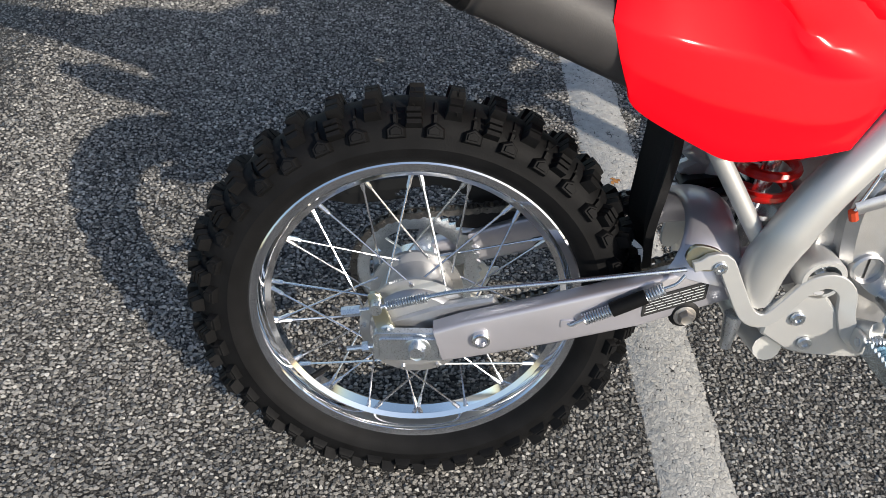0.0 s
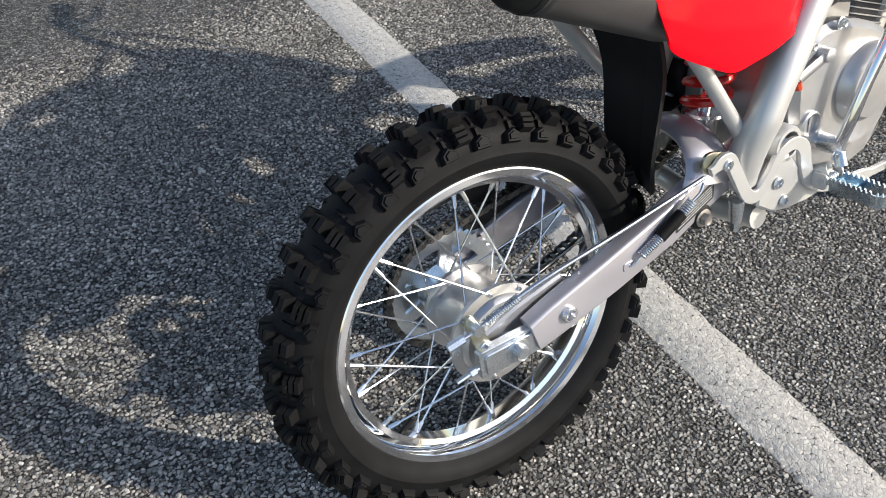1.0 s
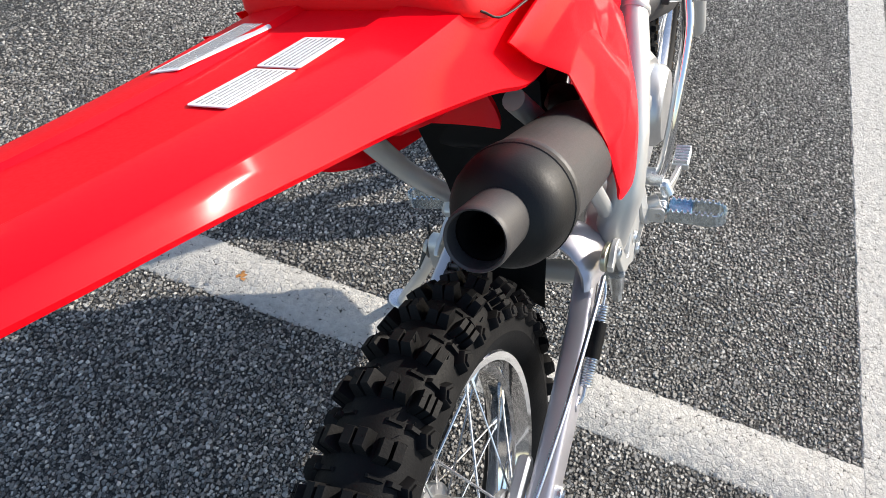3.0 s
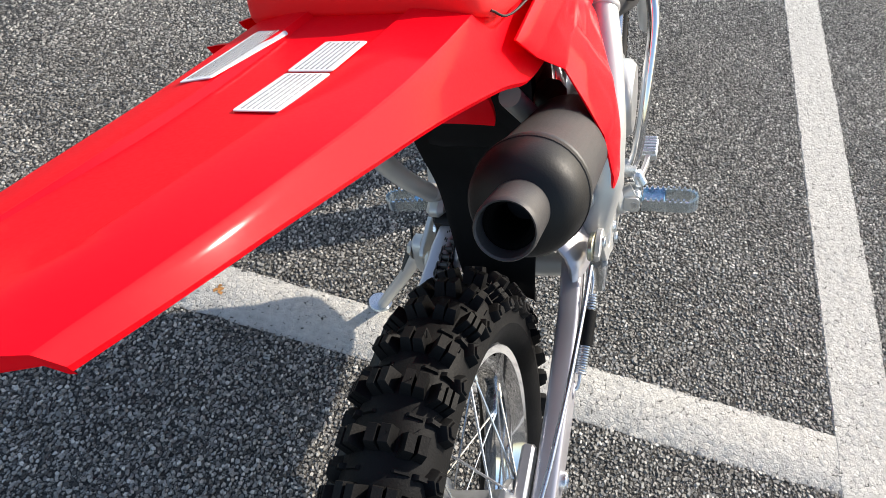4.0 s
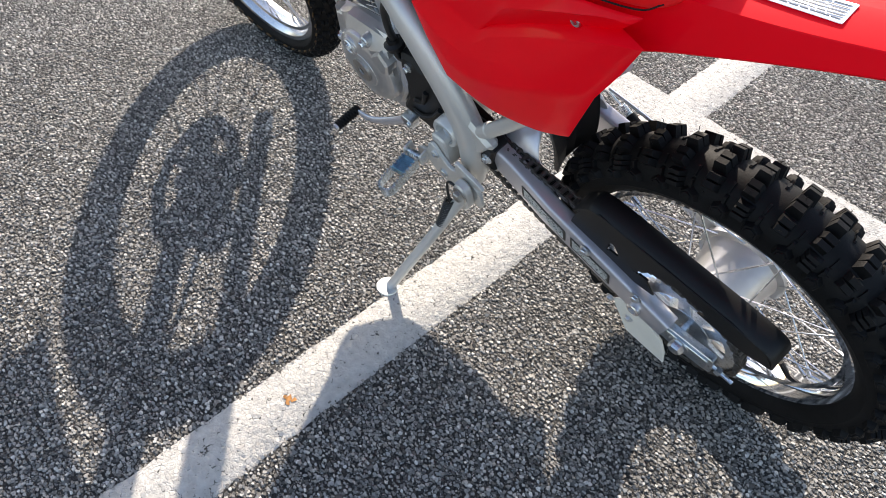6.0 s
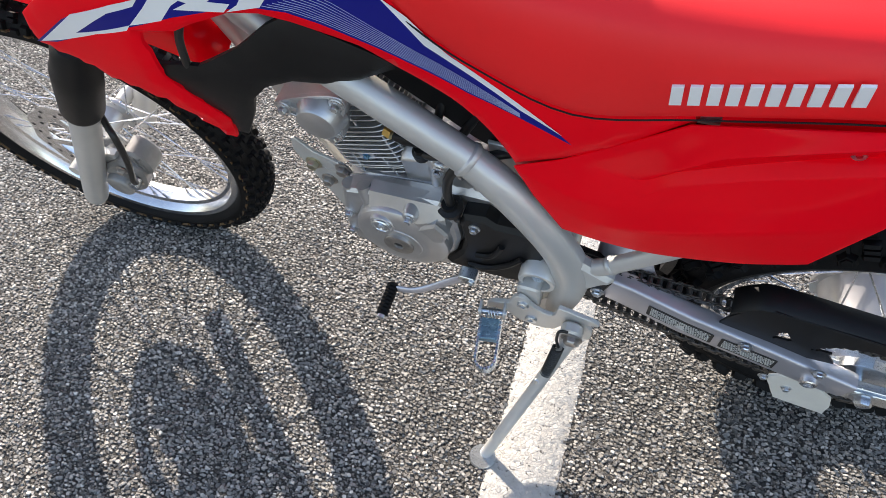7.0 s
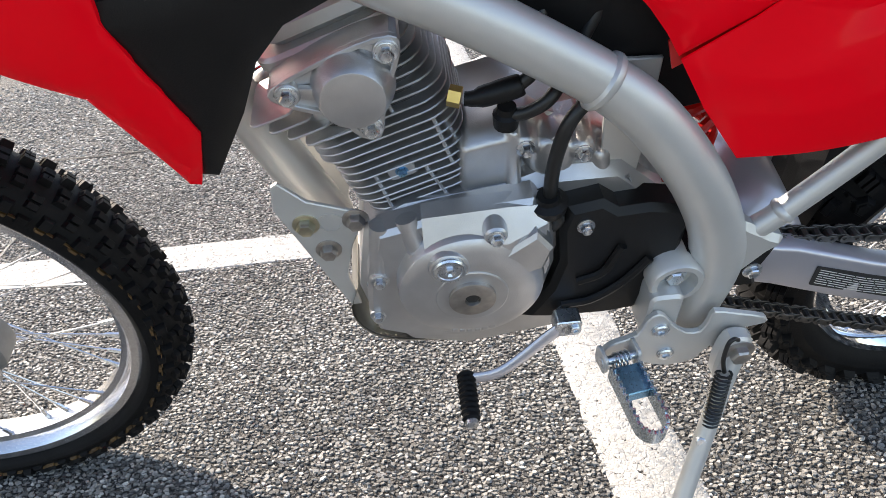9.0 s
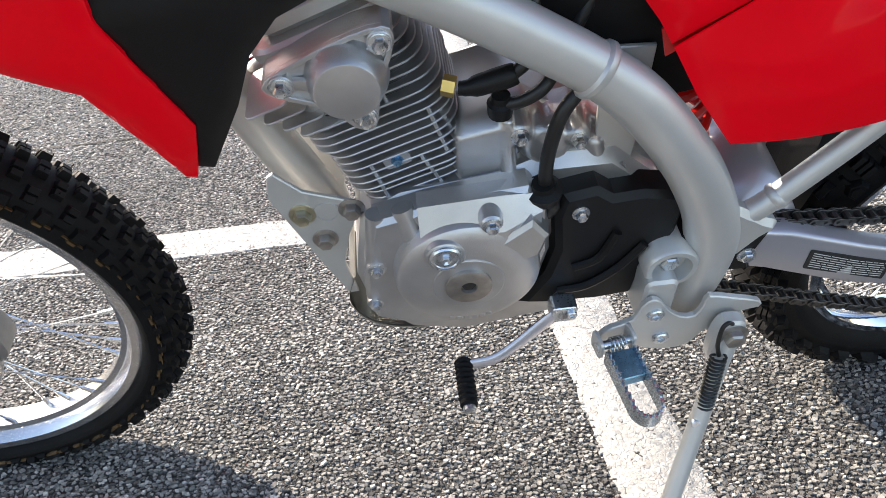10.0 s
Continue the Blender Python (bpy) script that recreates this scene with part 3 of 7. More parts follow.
    prof = [(-rw, rimR), (-rw - 0.0015, rimR - 0.004), (-rw, rimR - 0.013), (-rw + 0.006, rimR - 0.017), (-0.012, rimR - 0.020), (-0.009, rimR - 0.027), (0.009, rimR - 0.027), (0.012, rimR - 0.020),
            (rw - 0.006, rimR - 0.017), (rw, rimR - 0.013), (rw + 0.0015, rimR - 0.004), (rw, rimR), (rw - 0.0025, rimR), (rw - 0.004, rimR - 0.009), (0.010, rimR - 0.018), (-0.010, rimR - 0.018), (-rw + 0.004, rimR - 0.009), (-rw + 0.0025, rimR)]
    bm = bmesh.new()
    lathe(bm, prof, seg=96, closed=True)
    part("rim", bm, CHROME if chrome else ALLOY, w, "chromed steel rim" if chrome else "satin aluminium rim", sharp=25)
    # hub
    bm = bmesh.new()
    if not front:
        lathe(bm, [(-0.062, 0.0), (-0.062, 0.052), (-0.058, 0.056), (-0.054, 0.058), (-0.052, 0.070), (-0.046, 0.070), (-0.044, 0.060), (-0.030, 0.056), (0.010, 0.050), (0.022, 0.050), (0.024, 0.062), (0.030, 0.062), (0.032, 0.046), (0.045, 0.042), (0.046, 0.0)], seg=48)
        fl = ((-0.049, 0.064), (0.027, 0.056))
    else:
        lathe(bm, [(-0.045, 0.0), (-0.045, 0.024), (-0.036, 0.026), (-0.034, 0.040), (-0.029, 0.040), (-0.027, 0.024), (0.020, 0.024), (0.022, 0.042), (0.028, 0.042), (0.030, 0.030), (0.046, 0.030), (0.046, 0.0)], seg=40)
        fl = ((-0.0315, 0.035), (0.025, 0.037))
    part("hub", bm, CAST, w, "cast aluminium drum hub" if not front else "cast aluminium hub")
    # holes in the flanges
    if not front:
        for fy, fr in ((-0.0522, 0.0645), (0.0302, 0.0565)):
            first = None
            for i in range(18):
                turn = pose(0, 0, 0, 0, 20.0 * i)
                if first is None:
                    bm = bmesh.new()
                    lathe(bm, [(fy, 0.0), (fy, 0.0030), (fy * 1.004, 0.0028), (fy * 1.004, 0.0)], (0, 0, fr), seg=10)
                    first = part("spoke_hole", bm, INK, w)
                    first.matrix_basis = turn
                else:
                    again(first, turn, w)
    # spokes: 9 groups of four
    n = 9
    for fi, (fy, fr) in enumerate(fl):
        for lead in (-1, 1):
            base = None
            for i in range(n):
                hub_a = 2 * math.pi * (i + 0.5 * fi + 0.12 * lead) / n
                rim_a = 2 * math.pi * (i + 0.5 * fi) / n + lead * radians(10) + lead * radians(45) * 0
                if base is None:
                    bm = bmesh.new()
                    ra = lead * radians(62)
                    h = Vector((fr * math.sin(0), fy + (0.004 if lead > 0 else -0.004), fr * math.cos(0)))
                    # the spoke leaves the flange nearly along its tangent
                    e_a = lead * math.acos(min(1, fr / (rimR - 0.028))) * 0.48
                    e = Vector(((rimR - 0.028) * math.sin(e_a), -0.006 if fi == 0 else 0.006, (rimR - 0.028) * math.cos(e_a)))
                    tube(bm, [h, h.lerp(e, 0.5), e], 0.00135, 6)
                    nd = (e - h).normalized()
                    tube(bm, [e - nd * 0.016, e - nd * 0.012, e - nd * 0.003, e + nd * 0.001], [0.0022, 0.0030, 0.0030, 0.0036], 6)
                    tube(bm, [h + Vector((0, -0.004 if fy < 0 else 0.004, 0)), h], 0.0028, 6)
                    base = part("spoke", bm, ALLOY, w)
                    base.matrix_basis = pose(0, 0, 0, 0, math.degrees(hub_a))
                else:
                    again(base, pose(0, 0, 0, 0, math.degrees(hub_a)), w)
    # axle
    bm = bmesh.new()
    aw = 0.105 if not front else 0.075
    tube(bm, [(0, -aw, 0), (0, aw, 0)], 0.0075, 12)
    part("axle", bm, ZINC, w)
    return w


rear_wheel = wheel("rear_wheel", R_AX + Vector((0.0123, -0.0063, 0.0047)), 0.2895, 0.2127, 0.0405, 38, "rear wheel with a knobbly tyre and chromed rim", steer=1.5, lean=-1.4)
front_wheel = wheel("front_wheel", F_AX, 0.309, 0.2545, 0.037, 96, "front wheel with a knobbly tyre and alloy rim", steer=3.0, chrome=False, front=True)

# valve stem of the rear wheel
bm = bmesh.new()
tube(bm, [(-0.145, 0, 0.285 - 0.125), (-0.122, -0.004, 0.285 - 0.105)], 0.0045, 8)
part("valve", bm, BLACK, rear_wheel).matrix_basis = Matrix.Translation(-R_AX)

# ---- frame
bm = bmesh.new()
left = [(0.88, 0.030, 0.815), (0.76, 0.062, 0.742), (0.635, 0.082, 0.682), (0.577, 0.088, 0.649), (0.533, 0.092, 0.621), (0.498, 0.096, 0.590), (0.462, 0.098, 0.540), (0.428, 0.099, 0.478), (0.412, 0.099, 0.425), (0.414, 0.099, 0.365), (0.424, 0.098, 0.300)]
sp = spline([(*p, *q) for p, q in zip(left, [(0.019, 0.021)] * 5 + [(0.021, 0.0225), (0.022, 0.0235), (0.022, 0.0245), (0.022, 0.0260), (0.021, 0.0230), (0.018, 0.0180)])], 6)
for sg in (1, -1):
    bm = bmesh.new()
    back, out_ = (0.006, 0.0) if sg > 0 else (0.012, 0.010)
    run = [p for p in sp if sg > 0 or p[2] > 0.362]
    low_ = [min(1.0, max(0.0, (0.62 - p[2]) / 0.10)) for p in run]
    tube(bm, [(p[0] - back * k, sg * (p[1] + out_ * k * min(1.0, max(-1.2, (p[2] - 0.42) / 0.04))), p[2]) for p, k in zip(run, low_)], 0.02, 20, flat=[(p[3], p[4]) for p in run])
    part("frame_spar", bm, SILVER, bike, "satin silver painted frame tube")
    # weld bead ring
    bm = bmesh.new()
    tube(bm, [(0.5385, sg * 0.0915, 0.6245), (0.5365, sg * 0.0917, 0.6232), (0.5335, sg * 0.0920, 0.6212), (0.5315, sg * 0.0922, 0.6198)], 0.02, 24, flat=[(0.0190, 0.0215), (0.0212, 0.0240), (0.0212, 0.0242), (0.0195, 0.0225)])
    part("weld_collar", bm, SILVER, bike)
    # pivot boss
    bm = bmesh.new()
    lathe(bm, [(sg * 0.075, 0.0), (sg * 0.075, 0.026), (sg * 0.117, 0.026), (sg * 0.120, 0.024), (sg * 0.120, 0.019), (sg * 0.106, 0.018), (sg * 0.106, 0.0)], (0.446, 0, 0.409 if sg > 0 else 0.405), seg=28)
    part("pivot_boss", bm, SILVER, bike)
    bolt((0.446, sg * 0.106, 0.409 if sg > 0 else 0.405), sg, 0.009, 0.007)
    # rear strut
    bm = bmesh.new()
    strut = [(0.385, 0.098, 0.448), (0.355, 0.098, 0.475), (0.285, 0.094, 0.555), (0.22, 0.085, 0.64), (0.16, 0.07, 0.72)] if sg > 0 else [(0.378, 0.098, 0.436), (0.362, 0.098, 0.460), (0.309, 0.094, 0.541), (0.25, 0.085, 0.63), (0.19, 0.07, 0.71)]
    tube(bm, spline([(x, sg * y, z) for x, y, z in strut], 5), 0.0112 if sg > 0 else 0.0098, 14)
    part("frame_strut", bm, SILVER, bike, "silver painted subframe strut")
    if sg > 0:
        bm = bmesh.new()
        plate(bm, smooth_outline([(0.405, 0.470), (0.380, 0.462), (0.364, 0.452), (0.352, 0.446), (0.352, 0.436), (0.362, 0.428), (0.385, 0.400), (0.41, 0.40)], 3), 0.088, 0.110, 0.006)
        part("frame_gusset", bm, SILVER, bike)
        bm = bmesh.new()
        d_ = Vector((-0.657, 0, 0.754))
        c_ = Vector((0.358, 0.098, 0.4725))
        tube(bm, [c_ - d_ * 0.004, c_ - d_ * 0.0015, c_ + d_ * 0.0015, c_ + d_ * 0.004], [0.0112, 0.0128, 0.0128, 0.0112], 16)
        part("weld_bead", bm, SILVER, bike)
    bm = bmesh.new()
    tube(bm, spline([(0.62, sg * 0.05, 0.76), (0.45, sg * 0.06, 0.74), (0.3, sg * 0.062, 0.745), (0.12, sg * 0.06, 0.765)], 4), 0.012, 12)
    part("seat_rail", bm, SILVER, bike)
bm = bmesh.new()
tube(bm, spline([(0.905, 0, 0.79), (0.868, 0, 0.69), (0.835, 0, 0.605), (0.806, 0, 0.53), (0.772, 0, 0.445), (0.765, 0, 0.425)], 5), 0.0215, 18)
part("down_tube", bm, SILVER, bike, "silver painted front down tube")
bm = bmesh.new()
tube(bm, [(0.945, 0, 0.755), (0.880, 0, 0.875)], 0.029, 20)
part("head_tube", bm, SILVER, bike)
bm = bmesh.new()
tube(bm, spline([(0.43, -0.1, 0.30), (0.43, 0, 0.285), (0.43, 0.1, 0.30)], 4), 0.017, 12)
part("cross_tube", bm, SILVER, bike)

# ---- swingarm
up = (0.10, 0, 1)
for sg in (1, -1):
    bm = bmesh.new()
    rows = []
    for x, y, z, hh in ((0.440, 0.078, 0.405, 0.022), (0.40, 0.080, 0.398, 0.026), (0.33, 0.086, 0.380, 0.029), (0.25, 0.092, 0.354, 0.030), (0.15, 0.095, 0.327, 0.029), (0.06, 0.096, 0.304, 0.027), (0.025, 0.096, 0.294, 0.024)):
        lift = (0.011 if 0.1 < x < 0.4 else 0.005) if sg > 0 else 0.0
        rows.append(((x, sg * y, z + lift), 0.0125, hh * (0.90 if sg > 0 else 1.0), 0.005, (-0.27, 0, 1)))
    boxtube(bm, rows)
    part("swingarm_leg", bm, SWING, bike, "silver painted swingarm leg")
    bm = bmesh.new()
    plate(bm, rounded(-0.005, 0.2865, 0.048, 0.021, 0.006), sg * 0.0885, sg * 0.1005, 0.001)
    part("axle_plate", bm, ZINC, bike)
    bm = bmesh.new()
    plate(bm, rounded(-0.010, 0.2865, 0.036, 0.015, 0.005), sg * 0.1005, sg * 0.1035, 0.001)
    part("chain_adjuster", bm, ZINC, bike)
    bolt((0.0, sg * 0.1035, 0.2865), sg, 0.0115, 0.010, ZINC)
    bm = bmesh.new()
    tube(bm, [(-0.035, sg * 0.096, 0.287), (-0.085, sg * 0.096, 0.279)], 0.0032, 8)
    tube(bm, [(-0.058, sg * 0.096, 0.2835), (-0.066, sg * 0.096, 0.282)], 0.0065, 6)
    part("adjuster_screw", bm, ZINC, bike)
# arch between the legs
bm = bmesh.new()
rows = []
for k in range(13):
    a = radians(180 * k / 12)
    rows.append((0.340 + 0.012 * math.sin(a), -0.012 - 0.076 * math.cos(a), 0.388 + 0.058 * math.sin(a)))
tube(bm, rows, 0.02, 18, side=(1, 0, 0.3), flat=[(0.044 - 0.016 * math.sin(radians(15 * k)), 0.011) for k in range(13)])
part("swingarm_bridge", bm, SWING, bike)
# boss on the outside of the legs
for sg in (-1, 1):
    bm = bmesh.new()
    lathe(bm, [(sg * 0.105, 0.0), (sg * 0.105, 0.011), (sg * 0.114, 0.011), (sg * 0.1155, 0.0095), (sg * 0.1155, 0.007), (sg * 0.108, 0.006), (sg * 0.108, 0)], (0.075, 0, 0.308), seg=20)
    part("stand_boss", bm, ALLOY, bike)

# ---- plastics: one smooth outer surface
CTRL = [(0.983, 0.746, 0.150), (0.955, 0.805, 0.148), (0.834, 0.585, 0.112), (0.845, 0.744, 0.150), (0.425, 0.699, 0.096), (0.345, 0.778, 0.092), (0.468, 0.641, 0.098), (0.320, 0.755, 0.096), (0.195, 0.778, 0.098), (0.182, 0.632, 0.130), (0.097, 0.800, 0.104), (0.423, 0.565, 0.108), (0.325, 0.568, 0.124), (0.700, 0.925, 0.080), (0.644, 0.900, 0.070), (0.680, 0.805, 0.099), (0.567, 0.765, 0.082), (0.240, 0.680, 0.118), (0.800, 0.865, 0.124), (0.608, 0.816, 0.079), (0.722, 0.813, 0.110)]
SURF = thin_plate(CTRL)
shroud = [(0.9922, 0.7518), (0.9840, 0.7830), (0.9599, 0.8011), (0.8902, 0.8453), (0.8347, 0.8744), (0.7852, 0.8980), (0.7392, 0.9183), (0.7226, 0.9243), (0.7069, 0.9243), (0.6763, 0.9150), (0.6511, 0.9002), (0.6438, 0.8709), (0.6160, 0.8374), (0.5649, 0.7958), (0.5202, 0.7683), (0.4796, 0.7489), (0.4479, 0.7408), (0.4274, 0.7399), (0.3800, 0.7520), (0.3230, 0.7719),
          (0.3210, 0.7610), (0.3925, 0.6968), (0.4329, 0.6661), (0.4813, 0.6372), (0.4922, 0.6548), (0.5072, 0.6741), (0.5265, 0.6944), (0.5503, 0.7120), (0.6027, 0.7432), (0.6359, 0.7667), (0.6688, 0.7826), (0.6953, 0.7956), (0.7219, 0.8058), (0.7493, 0.8083), (0.7875, 0.7978), (0.8037, 0.7909), (0.8409, 0.7881), (0.8448, 0.7739), (0.8413, 0.7628), (0.8454, 0.7271), (0.8226, 0.6245), (0.8388, 0.5706), (0.8465, 0.5732), (0.8765, 0.6727), (0.9369, 0.7170), (0.9850, 0.7430)]
# the covers: rows from the seat down, each from the seam back to the rear edge, as (x, z, y)
COVER_ROWS = {
    1: ([(0.3230, 0.7600, 0.0958), (0.290, 0.772, 0.098), (0.255, 0.784, 0.100), (0.20, 0.801, 0.102), (0.15, 0.814, 0.103), (0.122, 0.822, 0.103)],
        [(0.3447, 0.7402, 0.0956), (0.314, 0.722, 0.103), (0.283, 0.748, 0.110), (0.233, 0.776, 0.112), (0.189, 0.797, 0.112), (0.150, 0.812, 0.109), (0.130, 0.814, 0.107)],
        [(0.4175, 0.6785, 0.0968), (0.375, 0.668, 0.098), (0.349, 0.670, 0.0995), (0.326, 0.690, 0.0975), (0.296, 0.709, 0.0975), (0.262, 0.731, 0.0980), (0.210, 0.761, 0.0990), (0.175, 0.783, 0.103), (0.143, 0.798, 0.103)],
        [(0.4341, 0.6662, 0.0978), (0.385, 0.650, 0.104), (0.349, 0.658, 0.109), (0.326, 0.679, 0.108), (0.296, 0.699, 0.109), (0.262, 0.721, 0.110), (0.207, 0.753, 0.113), (0.165, 0.782, 0.119), (0.130, 0.802, 0.122), (0.104, 0.813, 0.123)],
        [(0.4812, 0.6370, 0.0978), (0.42, 0.624, 0.108), (0.36, 0.636, 0.115), (0.30, 0.666, 0.120), (0.24, 0.704, 0.123), (0.19, 0.735, 0.125), (0.15, 0.756, 0.125), (0.124, 0.770, 0.124)],
        [(0.4576, 0.5966, 0.103), (0.40, 0.590, 0.113), (0.356, 0.604, 0.121), (0.30, 0.636, 0.128), (0.25, 0.668, 0.131), (0.20, 0.698, 0.131), (0.150, 0.722, 0.128)],
        [(0.4220, 0.5480, 0.108), (0.371, 0.552, 0.114), (0.328, 0.562, 0.119), (0.288, 0.576, 0.122), (0.238, 0.598, 0.125), (0.199, 0.622, 0.127), (0.183, 0.634, 0.128)]),
    -1: ([(0.322, 0.757, 0.095), (0.25, 0.785, 0.100), (0.17, 0.800, 0.104), (0.105, 0.800, 0.102)],
         [(0.340, 0.737, 0.095), (0.314, 0.722, 0.104), (0.283, 0.745, 0.110), (0.233, 0.770, 0.113), (0.175, 0.778, 0.113), (0.125, 0.776, 0.110)],
         [(0.405, 0.690, 0.096), (0.375, 0.670, 0.102), (0.350, 0.668, 0.104), (0.326, 0.689, 0.105), (0.296, 0.709, 0.108), (0.262, 0.726, 0.111), (0.21, 0.742, 0.115), (0.174, 0.738, 0.119)],
         [(0.422, 0.678, 0.097), (0.385, 0.655, 0.105), (0.349, 0.656, 0.111), (0.326, 0.677, 0.113), (0.296, 0.695, 0.117), (0.262, 0.710, 0.122), (0.21, 0.722, 0.129), (0.165, 0.716, 0.134)],
         [(0.468, 0.641, 0.098), (0.42, 0.628, 0.112), (0.36, 0.633, 0.126), (0.30, 0.652, 0.138), (0.24, 0.663, 0.147), (0.20, 0.673, 0.150), (0.160, 0.688, 0.149)],
         [(0.452, 0.612, 0.106), (0.41, 0.592, 0.122), (0.36, 0.592, 0.134), (0.30, 0.604, 0.144), (0.25, 0.618, 0.150), (0.20, 0.638, 0.153), (0.170, 0.655, 0.152)],
         [(0.412, 0.562, 0.126), (0.37, 0.557, 0.134), (0.33, 0.556, 0.140), (0.290, 0.557, 0.145), (0.25, 0.575, 0.149), (0.19, 0.610, 0.152), (0.177, 0.636, 0.153)])}


def resampled(pts, n):
    """n points at even steps along a smooth line."""
    q = [Vector(p) for p in spline(pts, 10)]
    at = [0.0]
    for a, b in zip(q, q[1:]):
        at.append(at[-1] + (b - a).length)
    u = np.linspace(0, at[-1], n)
    return list(zip(*[np.interp(u, at, [p[i] for p in q]) for i in range(3)]))


def side_cover(sg):
    """A moulded cover with crisp folds: key rows, with close rows beside each fold, rolled rim and thickness."""
    n = 40
    key = [resampled(r, n) for r in COVER_ROWS[sg]]
    rows = []
    for i, (a, b) in enumerate(zip(key, key[1:])):
        for w in (0.0, 0.12, 0.35, 0.65, 0.88):
            rows.append([Vector(p).lerp(Vector(q), w) for p, q in zip(a, b)])
    rows.append([Vector(p) for p in key[-1]])
    bm = bmesh.new()

    def grid_of(inner):
        return [[bm.verts.new((p.x, sg * (p.z - inner), p.y)) for p in r] for r in rows]
    out, back = grid_of(0.0), grid_of(0.0028)
    m = len(rows)
    # the rim turns in a little
    for i in range(m):
        for j in range(n):
            if i in (0, m - 1) or j in (0, n - 1):
                out[i][j].co.y -= sg * 0.0012
    for g in (out, back):
        for i in range(m - 1):
            for j in range(n - 1):
                bm.faces.new((g[i][j], g[i][j + 1], g[i + 1][j + 1], g[i + 1][j]))
    loop = [(0, j) for j in range(n)] + [(i, n - 1) for i in range(1, m)] + [(m - 1, j) for j in range(n - 2, -1, -1)] + [(i, 0) for i in range(m - 2, 0, -1)]
    for (i, j), (k, l) in zip(loop, loop[1:] + loop[:1]):
        bm.faces.new((out[i][j], out[k][l], back[k][l], back[i][j]))
    bmesh.ops.recalc_face_normals(bm, faces=bm.faces[:])
    return bm


SIDE = {}
for sg in (1, -1):
    bm = bmesh.new()
    panel(bm, shroud, SURF, sg, 0.003, 0.006, 0.011)
    SIDE[sg, "shroud"] = part("shroud", bm, RED, bike, "glossy red plastic radiator-style shroud")
    SIDE[sg, "cover"] = part("side_cover", side_cover(sg), RED, bike, "glossy red plastic side cover", sharp=30)
    # dark red strip added behind the gap between shroud and cover, as its shade
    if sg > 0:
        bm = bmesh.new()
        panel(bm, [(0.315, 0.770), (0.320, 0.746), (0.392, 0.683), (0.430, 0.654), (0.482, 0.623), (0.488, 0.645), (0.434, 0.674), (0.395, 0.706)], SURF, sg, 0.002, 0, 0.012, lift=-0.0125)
        part("gap_shade", bm, SPRING, bike)
    # black inner shroud scoop
    scoop = [(0.8552, 0.7365), (0.8223, 0.7383), (0.8073, 0.7352), (0.7590, 0.7598), (0.7246, 0.7863), (0.7054, 0.7953), (0.6758, 0.7772), (0.6110, 0.7397), (0.6068, 0.7334), (0.6461, 0.7150), (0.6858, 0.7061), (0.7190, 0.7095), (0.7504, 0.6984), (0.7725, 0.6747), (0.7913, 0.6329), (0.8262, 0.5715), (0.8378, 0.5754), (0.8340, 0.6250), (0.8508, 0.7073)]
    bm = bmesh.new()
    panel(bm, scoop, SURF, sg, 0.004, 0.005, 0.012, lift=-0.008)
    part("inner_shroud", bm, BLACK, bike, "matte black plastic lower shroud")
# seat
def loft(bm, secs, closed=False):
    rings = [[bm.verts.new(p) for p in s] for s in secs]
    for a, b in zip(rings, rings[1:]):
        if closed:
            ring_faces(bm, a, b)
        else:
            for i in range(len(a) - 1):
                bm.faces.new((a[i], a[i + 1], b[i + 1], b[i]))
    for r in (rings[0], rings[-1]):
        bm.faces.new(r)


bm = bmesh.new()
secs = []
for x, zb, zt, hw, ht in spline([(0.102, 0.835, 0.850, 0.060, 0.030), (0.108, 0.828, 0.868, 0.080, 0.055), (0.14, 0.815, 0.875, 0.088, 0.066), (0.22, 0.803, 0.870, 0.096, 0.076), (0.32, 0.776, 0.862, 0.098, 0.078), (0.425, 0.746, 0.858, 0.096, 0.074), (0.52, 0.770, 0.862, 0.086, 0.062), (0.58, 0.800, 0.880, 0.078, 0.054), (0.62, 0.838, 0.910, 0.070, 0.048), (0.64, 0.880, 0.936, 0.062, 0.042), (0.648, 0.905, 0.930, 0.05, 0.03)], 5):
    ring = []
    prof = [(-0.55, 0.02), (-0.98, 0.0), (-1.0, 0.10), (-0.985, 0.35), (-0.94, 0.62), (-0.86, 0.82), (-0.74, 0.94), (-0.5, 0.99), (-0.25, 1.0), (0, 1.0)]
    prof = prof + [(-a, b) for a, b in reversed(prof[:-1])]
    for a, b in prof:
        ring.append((x, a * hw, zb + b * (zt - zb)))
    secs.append(ring)
loft(bm, secs, True)
seat = part("seat", bm, SEAT, bike, "red vinyl covered seat", sharp=60)
# thin black line along the seat's lower edge, drawn for the shaded gap there
for sg in (1, -1):
    bm = bmesh.new()
    gap_run = spline([(0.115, 0.829, 0.082), (0.14, 0.814, 0.088), (0.22, 0.802, 0.096), (0.32, 0.775, 0.098), (0.425, 0.745, 0.096), (0.52, 0.769, 0.086), (0.58, 0.799, 0.078), (0.62, 0.837, 0.070)], 5)
    tube(bm, [(x, sg * (hw + 0.0012), z - 0.0005) for x, z, hw in gap_run], 0.0009, 8)
    part("seat_gap_shade", bm, BLACK, seat)

